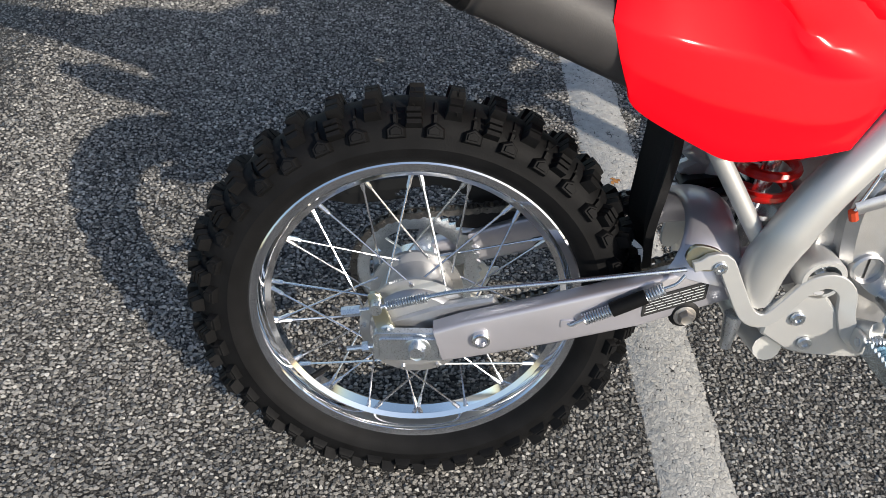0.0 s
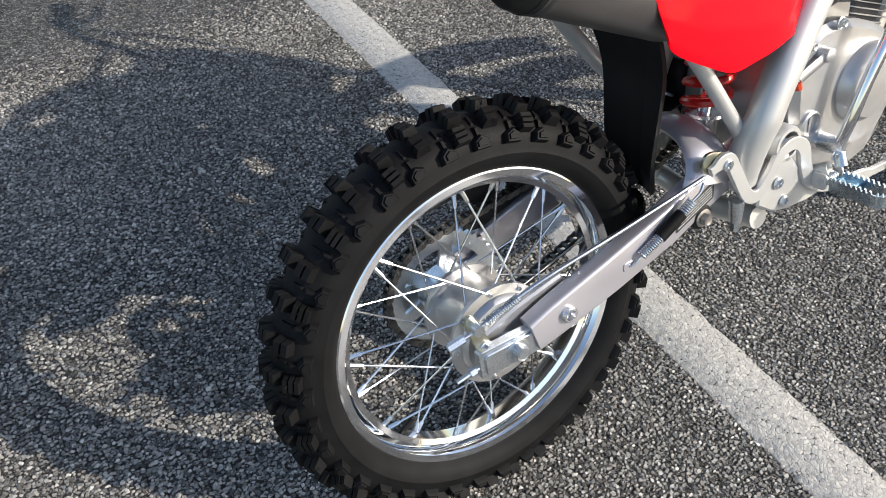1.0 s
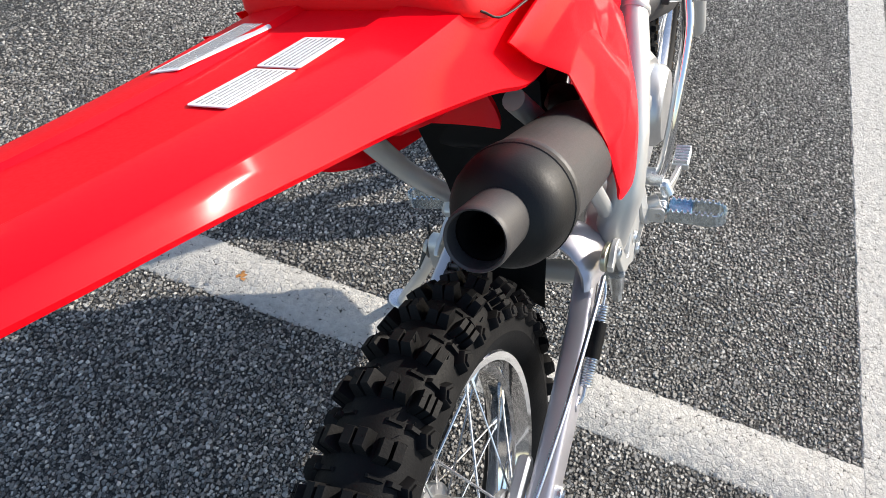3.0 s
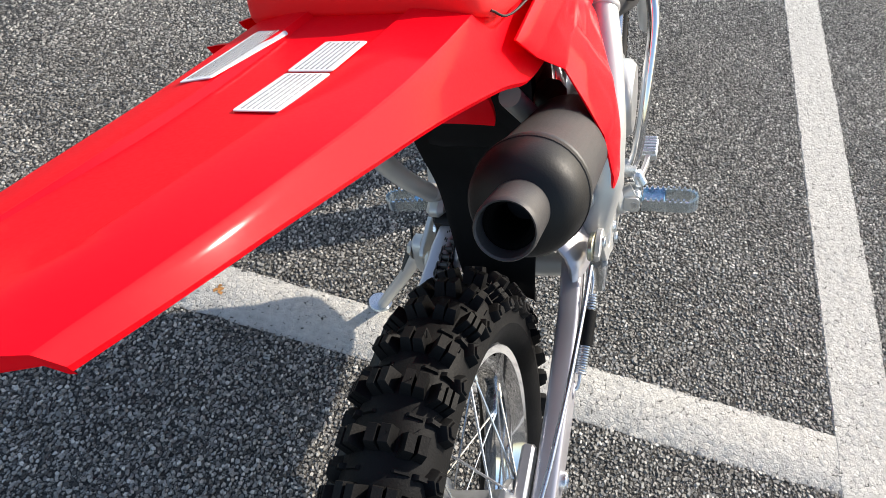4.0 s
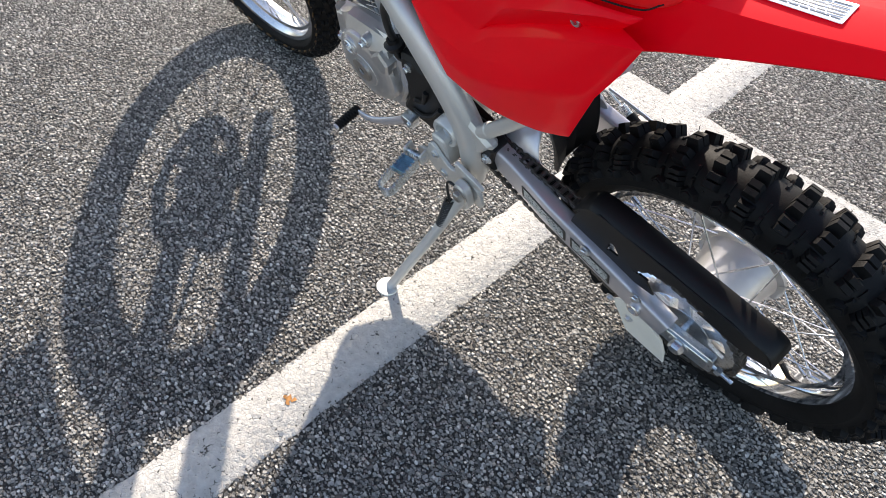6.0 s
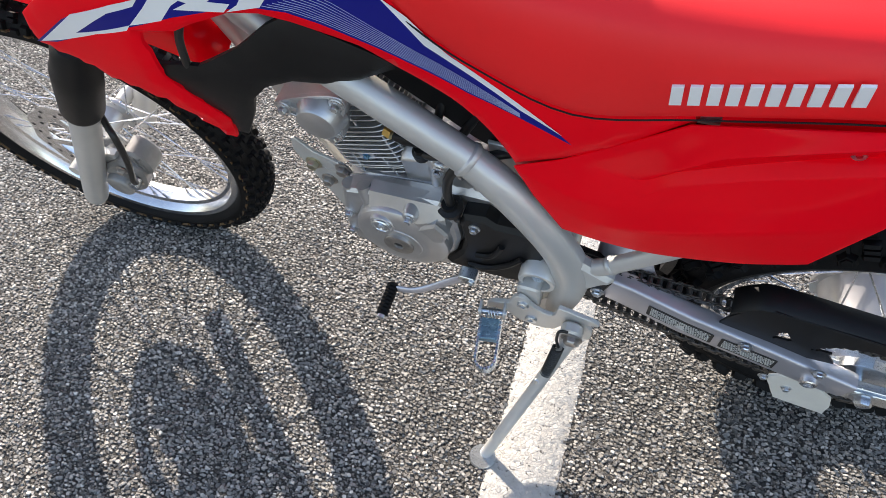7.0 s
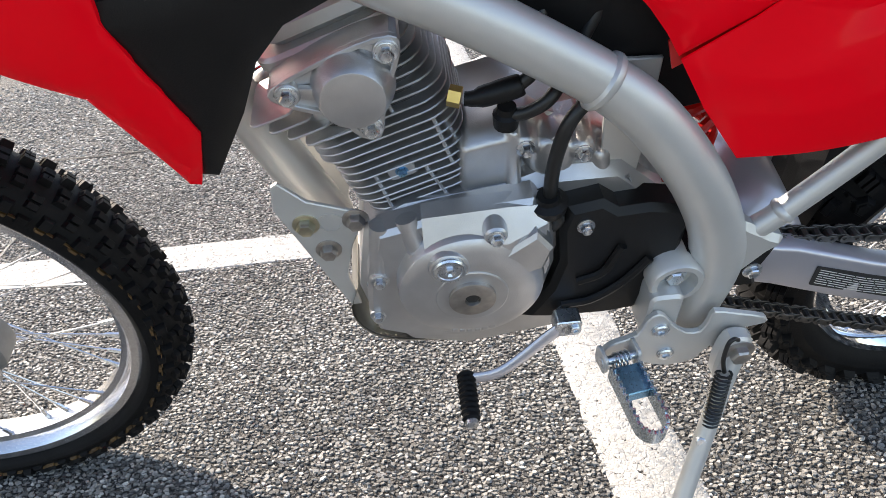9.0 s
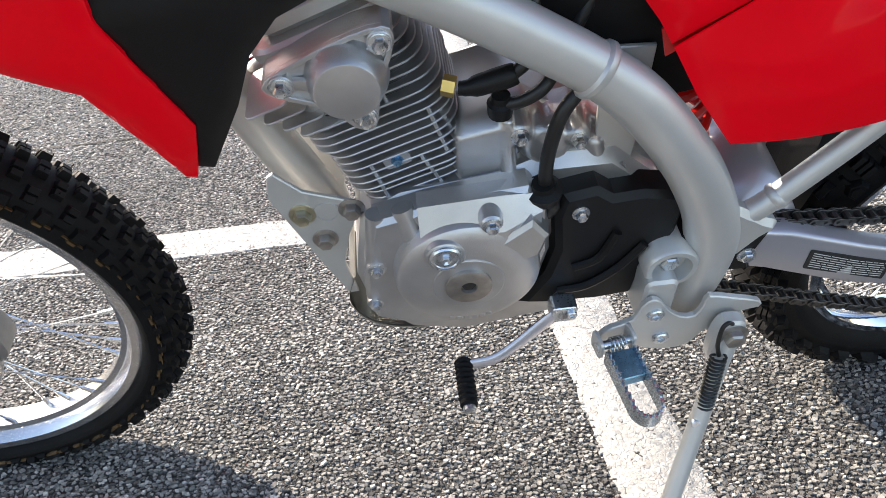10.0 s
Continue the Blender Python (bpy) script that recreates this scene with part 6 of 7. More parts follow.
for p in ((0.459, 0.136, 0.364), (0.447, 0.136, 0.323)):
    bolt(p, 1, 0.0085, 0.004, ZINC, kind="socket")
bm = bmesh.new()
leg = [(0.384, 0.150, 0.338), (0.392, 0.162, 0.315), (0.418, 0.205, 0.245), (0.450, 0.257, 0.165), (0.474, 0.296, 0.104)]
tube(bm, spline(leg, 4), [0.012, 0.0115, 0.011, 0.0105, 0.010, 0.0095, 0.0095, 0.0095, 0.0095, 0.0095, 0.0095, 0.0095, 0.0095, 0.0095, 0.0095, 0.0095, 0.0095], 14)
stand = part("side_stand", bm, SILVER, bike, "silver painted steel side stand, folded down")
bm = bmesh.new()
plate(bm, smooth_outline([(0.374, 0.356), (0.396, 0.362), (0.403, 0.340), (0.400, 0.300), (0.390, 0.292), (0.374, 0.312)], 3), 0.139, 0.156, 0.003)
part("stand_knuckle", bm, SILVER, stand)
bolt((0.385, 0.156, 0.343), 1, 0.0105, 0.008, SCREW, parent=stand)
# foot pad lies flat on the ground
gn = Vector((0, -math.sin(radians(17.5)), math.cos(radians(17.5))))
bm = bmesh.new()
lathe(bm, [(-0.003, 0.0), (-0.003, 0.021), (0.000, 0.022), (0.003, 0.0205), (0.003, 0)], (0.477, 0.302, 0.1035), gn, 24)
pad = part("stand_foot", bm, ZINC, stand, "bare metal stand foot")
coil((0.3995, 0.168, 0.328), (0.409, 0.192, 0.270), 0.0074, 0.0014, 15, HOSE, "stand_spring", "black coil spring", stand)
hose("spring_hook", [(0.3995, 0.168, 0.328), (0.4035, 0.165, 0.345), (0.403, 0.162, 0.366), (0.398, 0.160, 0.371), (0.392, 0.158, 0.366)], 0.0022, HOSE, stand)
hose("spring_hook", [(0.409, 0.192, 0.270), (0.413, 0.198, 0.262), (0.418, 0.201, 0.255), (0.421, 0.198, 0.250)], 0.0022, HOSE, stand)
bm = bmesh.new()
lathe(bm, [(0, 0.0), (0, 0.0055), (0.014, 0.0055), (0.015, 0.0045), (0.015, 0)], (0.416, 0.192, 0.254), (0.2, 0.9, 0.4), 12)
part("spring_pin", bm, ZINC, stand)
# shifter
bm = bmesh.new()
tube(bm, [(0.545, 0.070, 0.362), (0.545, 0.124, 0.362)], 0.007, 10)
plate(bm, rounded(0.545, 0.362, 0.013, 0.011, 0.004, 3), 0.106, 0.124, 0.001)
shifter = part("shift_lever", bm, ZINC, bike, "plated shift lever with a black rubber peg")
bolt((0.538, 0.124, 0.362), 1, 0.0055, 0.003, ZINC, parent=shifter, kind="socket")
bm = bmesh.new()
tube(bm, spline([(0.545, 0.118, 0.362), (0.565, 0.124, 0.352), (0.595, 0.138, 0.340), (0.620, 0.150, 0.338), (0.648, 0.156, 0.344)], 5), 0.01, 12, side=(0, 0, 1), flat=[(0.0105 - 0.0045 * k / 20, 0.0036) for k in range(21)])
part("lever_arm", bm, SWING, shifter)
bm = bmesh.new()
prof = [(0.0, 0.0), (0.0, 0.0065)]
for k in range(8):
    prof += [(0.003 + 0.0055 * k, 0.0092), (0.0055 + 0.0055 * k, 0.0078)]
prof += [(0.048, 0.0085), (0.050, 0.007), (0.050, 0)]
lathe(bm, prof, (0.648, 0.150, 0.344), (0.0, 0.98, -0.03), 16)
part("rubber_peg", bm, RUBBER, shifter)
bm = bmesh.new()
lathe(bm, [(0.049, 0), (0.049, 0.006), (0.0545, 0.006), (0.0555, 0.004), (0.0555, 0)], (0.648, 0.150, 0.344), (0.0, 0.98, -0.03), 14)
part("peg_tip", bm, ZINC, shifter)

# sprocket and chain
bm = bmesh.new()
n_t = 46
outline = []
for k in range(n_t * 2):
    r = 0.0900 if k % 2 else 0.0840
    outline.append((r * math.sin(math.pi * k / n_t), r * math.cos(math.pi * k / n_t)))
ring_i = [(0.066 * math.sin(math.pi * k / n_t), 0.066 * math.cos(math.pi * k / n_t)) for k in range(n_t * 2)]
for y in (0.050, 0.056):
    a = [bm.verts.new((p[0], y, 0.285 + p[1])) for p in outline]
    b = [bm.verts.new((p[0], y, 0.285 + p[1])) for p in ring_i]
    ring_faces(bm, a, b)
    if y == 0.050:
        a0, b0 = a, b
    else:
        ring_faces(bm, a0, a)
        ring_faces(bm, b0, b)
lathe(bm, [(0.020, 0.0), (0.020, 0.040), (0.0565, 0.040), (0.0565, 0)], (0, 0, 0.285), seg=36)
sprocket = part("rear_sprocket", bm, ZINC, bike, "plated steel rear sprocket")
sprocket.matrix_basis = Matrix.Translation((0.010, 0.021, 0.0045))
for k in range(6):
    a = math.pi * k / 3 + 0.2
    c, s = math.cos(a), math.sin(a)
    bm = bmesh.new()
    plate(bm, [(0.03 * s - 0.012 * c, 0.285 + 0.03 * c + 0.012 * s), (0.03 * s + 0.012 * c, 0.285 + 0.03 * c - 0.012 * s), (0.068 * s + 0.009 * c, 0.285 + 0.068 * c - 0.009 * s), (0.068 * s - 0.009 * c, 0.285 + 0.068 * c + 0.009 * s)], 0.050, 0.056, 0.0006)
    part("sprocket_arm", bm, ZINC, sprocket)
bm = bmesh.new()
lathe(bm, [(0.060, 0.0), (0.060, 0.029), (0.078, 0.029), (0.078, 0)], (0.490, 0, 0.400), seg=26)
part("front_sprocket", bm, CHAINMAT, bike)
chain = new("drive_chain")
chain.parent = bike
chain["label"] = "oily dark roller chain"


def link_mesh(outer):
    bm = bmesh.new()
    hw = 0.0085 if outer else 0.0062
    for sg in (-1, 1):
        pl = [(-0.0063 + 0.0052 * math.cos(radians(a)), 0.0052 * math.sin(radians(a))) for a in range(90, 271, 45)] + [(0, -0.0038)] + [(0.0063 + 0.0052 * math.cos(radians(a)), 0.0052 * math.sin(radians(a))) for a in range(-90, 91, 45)] + [(0, 0.0038)]
        plate(bm, pl, sg * hw, sg * (hw - 0.0017), 0.0003)
    if outer:
        for x in (-0.0063, 0.0063):
            tube(bm, [(x, -0.0098, 0), (x, 0.0098, 0)], 0.0019, 6)
    else:
        for x in (-0.0063, 0.0063):
            tube(bm, [(x, -0.0050, 0), (x, 0.0050, 0)], 0.0041, 8)
    return bm


path = []
rs, rf = 0.0880, 0.030
cr_, cf_ = Vector((0.010, 0.2895)), Vector((0.490, 0.400))
th_ = math.atan2(cf_.y - cr_.y, cf_.x - cr_.x)
al = math.acos((rs - rf) / (cf_ - cr_).length)
top_a, bot_a = th_ + al, th_ - al
def arc(c, r, a0, a1, n):
    return [(c.x + r * math.cos(a0 + (a1 - a0) * k / n), c.y + r * math.sin(a0 + (a1 - a0) * k / n)) for k in range(n + 1)]
loop = arc(cr_, rs, top_a, bot_a + 2 * math.pi, 40) 
fr_ = arc(cf_, rf, bot_a, top_a, 16)
sag = []
a_, b_ = Vector(loop[-1]), Vector(fr_[0])
for k in range(1, 20):
    p = a_.lerp(b_, k / 20)
    sag.append((p.x, p.y - 0.012 * math.sin(math.pi * k / 20)))
pathc = loop + sag + fr_
pathc.append(pathc[0])
cum = [0.0]
for p, q in zip(pathc, pathc[1:]):
    cum.append(cum[-1] + (Vector(q) - Vector(p)).length)
n_l = int(cum[-1] / 0.0127 / 2) * 2
pc = cum[-1] / n_l
px_, pz_ = np.array([p[0] for p in pathc]), np.array([p[1] for p in pathc])
base = {}
for k in range(n_l):
    s0, s1 = k * pc, (k + 1) * pc
    x0, z0 = np.interp(s0, cum, px_), np.interp(s0, cum, pz_)
    x1, z1 = np.interp(s1 % cum[-1] if s1 < cum[-1] else cum[-1], cum, px_), np.interp(min(s1, cum[-1]), cum, pz_)
    m = Matrix.Translation(((x0 + x1) / 2, 0.074, (z0 + z1) / 2)) @ pose(0, 0, 0, 0, -math.degrees(math.atan2(z1 - z0, x1 - x0)))
    o = k % 2
    if o not in base:
        base[o] = part("chain_link", link_mesh(bool(o)), CHAINMAT, chain)
        base[o].matrix_basis = m
    else:
        again(base[o], m, chain)
# chain slider and guard
bm = bmesh.new()
tube(bm, spline([(0.455, 0.060, 0.425), (0.42, 0.064, 0.425), (0.34, 0.066, 0.405), (0.25, 0.068, 0.382)], 4), 0.01, 10, flat=(0.010, 0.006))
part("chain_slider", bm, BLACK, bike)
bm = bmesh.new()
plate(bm, [(0.450, 0.385), (0.446, 0.428), (0.420, 0.440), (0.360, 0.433), (0.352, 0.426), (0.362, 0.392), (0.357, 0.376), (0.40, 0.376)], 0.070, 0.1045, 0.004)
part("chain_slider", bm, BLACK, bike, "black plastic chain slider on the swingarm")
bm = bmesh.new()
face = [(0.215, 0.362), (0.205, 0.402), (0.188, 0.438), (0.160, 0.452), (0.05, 0.440), (-0.05, 0.428), (-0.100, 0.418), (-0.115, 0.388), (-0.075, 0.380), (0.0, 0.392), (0.055, 0.398), (0.075, 0.372), (0.06, 0.348), (0.11, 0.344), (0.16, 0.352)]
hole = [(0.137, 0.407), (0.121, 0.384), (0.145, 0.378)]
slot = [(0.098, 0.374), (0.071, 0.401), (0.034, 0.412), (-0.007, 0.404), (-0.02, 0.397), (0.03, 0.384)]
pts, faces, rim = sheet(face, 0.005)
o_, i_ = [], []
for x, z in pts:
    o_.append(bm.verts.new((x, 0.094, z)))
    i_.append(bm.verts.new((x, 0.091, z)))
ed = {}
for f in faces:
    cx, cz = sum(pts[i][0] for i in f) / 3, sum(pts[i][1] for i in f) / 3
    if inside(cx, cz, hole) or inside(cx, cz, slot):
        continue
    bm.faces.new([o_[i] for i in f])
    bm.faces.new([i_[i] for i in reversed(f)])
    for i in range(3):
        ed[(f[i], f[(i + 1) % 3])] = 1
for a, b in ed:
    if (b, a) not in ed:
        bm.faces.new((o_[a], i_[a], i_[b], o_[b]))
guard = part("chain_guard", bm, BLACK, bike, "black plastic chain guard with cut-outs")
bm = bmesh.new()
secs = []
for x, z in spline([(0.205, 0.420), (0.188, 0.440), (0.160, 0.453), (0.05, 0.441), (-0.05, 0.429), (-0.104, 0.418), (-0.116, 0.396)], 4):
    secs.append([(x, 0.060, z + 0.002), (x, 0.066, z + 0.004), (x, 0.088, z + 0.002), (x, 0.0945, z - 0.003), (x, 0.0945, z - 0.007), (x, 0.088, z - 0.002), (x, 0.067, z), (x, 0.062, z - 0.012), (x, 0.059, z - 0.012)])
loft(bm, secs, True)
part("guard_top", bm, BLACK, guard)
for p in ((0.075, 0.110, 0.345), (0.17, 0.108, 0.362), (0.368, 0.1045, 0.401)):
    bolt(p, 1, 0.0065, 0.005)
bm = bmesh.new()
plate(bm, smooth_outline([(0.116, 0.270), (0.106, 0.238), (0.090, 0.200), (0.082, 0.194), (0.022, 0.184), (0.016, 0.188), (0.026, 0.248), (0.083, 0.290)], 2), 0.098, 0.103, 0.001)
part("chain_guide", bm, CREAM, bike, "white plastic chain guide")
bolt((0.085, 0.103, 0.246), 1, 0.005, 0.004)
bolt((0.122, 0.103, 0.268), 1, 0.005, 0.004)

# ---- front end: fork, brake, fender, bars
FD = Vector((-0.486, 0, 0.874)).normalized()
for sg in (1, -1):
    base_ = Vector((1.292, sg * 0.090, 0.205))
    bm = bmesh.new()
    lathe(bm, [(0.0, 0.0), (0.0, 0.016), (0.004, 0.0195), (0.012, 0.0205), (0.05, 0.0215), (0.35, 0.0225), (0.37, 0.0225), (0.37, 0)], base_, FD, 28)
    part("fork_leg", bm, SILVER, bike, "silver painted lower fork leg")
    bm = bmesh.new()
    prof = [(0.36, 0.0), (0.36, 0.0285), (0.366, 0.0300), (0.44, 0.0320), (0.475, 0.0320), (0.485, 0.029), (0.52, 0.026), (0.53, 0.020), (0.53, 0)]
    lathe(bm, prof, base_, FD, 28)
    part("fork_boot", bm, BLACK, bike, "black plastic fork guard boot")
    bm = bmesh.new()
    lathe(bm, [(0.50, 0.0), (0.50, 0.0155), (0.895, 0.0155), (0.895, 0)], base_, FD, 24)
    part("fork_tube", bm, CHROME, bike, "chromed upper fork tube")
    bm = bmesh.new()
    lathe(bm, [(0.60, 0.0), (0.60, 0.0245), (0.64, 0.0245), (0.64, 0)], base_, FD, 24)
    part("clamp_ring", bm, SILVER, bike)
    bm = bmesh.new()
    lathe(bm, [(0.836, 0.0), (0.836, 0.0235), (0.870, 0.0235), (0.870, 0)], base_, FD, 24)
    part("clamp_ring", bm, SILVER, bike)
    bm = bmesh.new()
    tube(bm, [(F_AX.x, sg * 0.055, F_AX.z), (F_AX.x, sg * 0.100, F_AX.z)], 0.0125, 16)
    part("axle_boss", bm, SILVER, bike)
for d_, z_ in ((0.62, 0.018), (0.853, 0.014)):
    c_ = Vector((1.292, 0, 0.205)) + FD * d_ + Vector((-0.006, 0, -0.003))
    bm = bmesh.new()
    rows = []
    for y, hx in ((-0.110, 0.012), (-0.104, 0.020), (-0.09, 0.022), (0, 0.026), (0.09, 0.022), (0.104, 0.020), (0.110, 0.012)):
        rows.append([(c_.x + a * hx * 0.874 + b * z_ * -0.486, y, c_.z + a * hx * 0.486 + b * z_ * 0.874) for a, b in ((-1, -1), (1, -1), (1, 1), (-1, 1))])
    loft(bm, rows, True)
    part("triple_clamp", bm, FIN, bike, "cast alloy triple clamp")
# frame gussets at the head
for sg in (1, -1):
    bm = bmesh.new()
    plate(bm, smooth_outline([(0.915, 0.740), (0.935, 0.775), (0.890, 0.868), (0.850, 0.850), (0.80, 0.80), (0.80, 0.77), (0.86, 0.75)], 3), sg * 0.020, sg * 0.040, 0.006)
    part("head_gusset", bm, SILVER, bike)
# cast frame head: ribbed cheeks running back from the head tube to the spars
for sg in (1, -1):
    bm = bmesh.new()
    rows = []
    for (xa, za, xb, zb), y in (((0.870, 0.900, 0.828, 0.868), -0.006), ((0.878, 0.896, 0.836, 0.861), 0.0), ((0.903, 0.869, 0.848, 0.836), 0.002), ((0.906, 0.864, 0.851, 0.831), -0.006), ((0.910, 0.850, 0.858, 0.820), -0.006), ((0.912, 0.845, 0.860, 0.816), 0.003), ((0.916, 0.832, 0.866, 0.808), 0.002), ((0.918, 0.826, 0.869, 0.805), -0.008), ((0.932, 0.814, 0.884, 0.794), -0.008), ((0.944, 0.808, 0.895, 0.787), 0.001), ((0.950, 0.785, 0.905, 0.765), -0.010)):
        rows.append([(xa - 0.012 + (xb - xa) * s, sg * (0.037 + 0.036 * s + y), za + 0.012 + (zb - za) * s) for s in (0.0, 0.4, 0.8, 1.25, 1.25, 0.0)])
        rows[-1][4] = (rows[-1][3][0], sg * 0.012, rows[-1][3][2])
        rows[-1][5] = (rows[-1][0][0], sg * 0.006, rows[-1][0][2])
    loft(bm, rows, True)
    bmesh.ops.recalc_face_normals(bm, faces=bm.faces)
    part("frame_head", bm, FIN, bike, "ribbed cast alloy frame head", sharp=40)
    bolt((0.914, sg * 0.038, 0.820), sg, 0.005, 0.004)
# disc
bm = bmesh.new()
n_w = 10
outl = [((0.108 + 0.003 * math.cos(2 * math.pi * k * n_w / 120)) * math.cos(2 * math.pi * k / 120), (0.108 + 0.003 * math.cos(2 * math.pi * k * n_w / 120)) * math.sin(2 * math.pi * k / 120)) for k in range(120)]
innl = [(0.078 * math.cos(2 * math.pi * k / 120), 0.078 * math.sin(2 * math.pi * k / 120)) for k in range(120)]
a0 = b0 = None
for y in (0.046, 0.0495):
    a = [bm.verts.new((p[0], y, p[1])) for p in outl]
    b = [bm.verts.new((p[0], y, p[1])) for p in innl]
    ring_faces(bm, a, b)
    if a0:
        ring_faces(bm, a0, a)
        ring_faces(bm, b0, b)
    a0, b0 = a, b
for k in range(5):
    ang = 2 * math.pi * k / 5
    c, s = math.cos(ang), math.sin(ang)
    plate(bm, [(0.025 * c - 0.010 * s, 0.025 * s + 0.010 * c), (0.025 * c + 0.010 * s, 0.025 * s - 0.010 * c), (0.080 * c + 0.007 * s, 0.080 * s - 0.007 * c), (0.080 * c - 0.007 * s, 0.080 * s + 0.007 * c)], 0.046, 0.0495, 0.0005)
disc = part("brake_disc", bm, ALLOY, front_wheel, "drilled steel brake disc")
hole_mesh = None
for k in range(30):
    ang = 2 * math.pi * (k + 0.3) / 30
    r = 0.086 + 0.007 * (k % 3)
    m = Matrix.Translation((r * math.cos(ang), 0.0496, r * math.sin(ang)))
    if hole_mesh is None:
        bm = bmesh.new()
        lathe(bm, [(0, 0), (0, 0.0032), (0.0004, 0.0032), (0.0004, 0)], seg=10)
        hole_mesh = part("disc_hole", bm, INK, disc)
        hole_mesh.matrix_basis = m
    else:
        again(hole_mesh, m, disc)
# caliper
DULL = material("dull_cast_alloy", (0.30, 0.295, 0.29), 0.55, 0.6, 0.2, 30, 0.3, 900)
bm = bmesh.new()
plate(bm, smooth_outline([(1.212, 0.268), (1.190, 0.256), (1.160, 0.266), (1.137, 0.295), (1.128, 0.335), (1.150, 0.352), (1.180, 0.344), (1.212, 0.315)], 3), 0.056, 0.084, 0.006)
caliper = part("brake_caliper", bm, DULL, bike, "cast brake caliper with a black hose")
bm = bmesh.new()
plate(bm, smooth_outline([(1.120, 0.318), (1.116, 0.352), (1.134, 0.374), (1.156, 0.362), (1.150, 0.312)], 3), 0.030, 0.072, 0.005)
for k in range(3):
    plate(bm, rounded(1.124 + 0.009 * k, 0.345 + 0.006 * k, 0.002, 0.016, 0.0015), 0.03, 0.0745, 0.001)
part("caliper_body", bm, DULL, caliper)
for x, z in ((1.188, 0.288),):
    bm = bmesh.new()
    lathe(bm, [(0.070, 0.0255), (0.092, 0.0250), (0.096, 0.0225), (0.097, 0.020), (0.097, 0.0)], (x, 0, z), seg=22)
    part("piston_cap", bm, DULL, caliper)
for x, z in ((1.160, 0.338), (1.142, 0.312)):
    bolt((x, 0.086, z), 1, 0.007, 0.006, SCREW, parent=caliper)
bm = bmesh.new()
plate(bm, [(1.175, 0.30), (1.175, 0.355), (1.225, 0.345), (1.245, 0.315), (1.225, 0.285)], 0.056, 0.074, 0.003)
part("caliper_bracket", bm, SILVER, caliper)
hose("brake_hose", [(1.138, 0.094, 0.320), (1.126, 0.100, 0.345), (1.106, 0.100, 0.395), (1.094, 0.099, 0.439), (1.096, 0.093, 0.467), (1.110, 0.082, 0.476), (1.122, 0.070, 0.490), (1.105, 0.062, 0.545), (1.06, 0.062, 0.65), (1.00, 0.10, 0.78), (0.93, 0.16, 0.95), (0.86, 0.18, 1.03)], 0.0052, label="black front brake hose")
bm = bmesh.new()
lathe(bm, [(0.086, 0.008), (0.102, 0.008), (0.102, 0)], (1.140, 0, 0.318), seg=12)
part("banjo_bolt", bm, ZINC, bike)
# front fender
bm = bmesh.new()
secs = []
for x, z, hw in spline([(0.868, 0.640, 0.040), (0.90, 0.672, 0.052), (0.98, 0.705, 0.058), (1.08, 0.728, 0.062), (1.20, 0.738, 0.063), (1.32, 0.728, 0.058), (1.43, 0.695, 0.048), (1.48, 0.67, 0.038)], 4):
    row = [(x, s * hw, z - 0.030 * max(0, abs(s) - 0.5) / 0.5 - 0.010 * s * s) for s in (-1, -0.8, -0.5, -0.2, 0, 0.2, 0.5, 0.8, 1)]
    secs.append(row + [(p[0], p[1] * 0.96, p[2] - 0.004) for p in reversed(row)])
loft(bm, secs, True)
part("front_fender", bm, RED, bike, "red plastic front fender", sharp=50)
# number plate
bm = bmesh.new()
for_plate = [(-0.075, 0.0), (-0.095, 0.10), (-0.085, 0.19), (-0.05, 0.215), (0.05, 0.215), (0.085, 0.19), (0.095, 0.10), (0.075, 0.0)]
plate(bm, for_plate, 0.0, 0.004, 0.001, at=lambda a, q, h: (1.045 - 0.40 * h + q - 0.9 * abs(a) ** 1.6, a, 0.775 + 0.92 * h))
part("number_plate", bm, RED, bike, "red plastic front number plate")
# handlebar
bm = bmesh.new()
bar = [(0.732, 0.405, 1.066), (0.752, 0.32, 1.062), (0.782, 0.22, 1.052), (0.836, 0.13, 1.024), (0.874, 0.085, 0.985), (0.876, 0.05, 0.965), (0.876, 0, 0.963)]
full = spline([(p[0] + 0.017 * p[1] / 0.3, p[1], p[2]) for p in bar] + [(p[0] + 0.06 * p[1] / 0.3, -p[1], p[2]) for p in reversed(bar[:-1])], 5)
tube(bm, full, 0.011, 14)
part("handlebar", bm, MATTE, bike, "black steel handlebar")
bm = bmesh.new()
tube(bm, [(0.866, 0.125, 1.018), (0.866, -0.125, 1.018)], 0.008, 12)
part("cross_bar", bm, MATTE, bike)
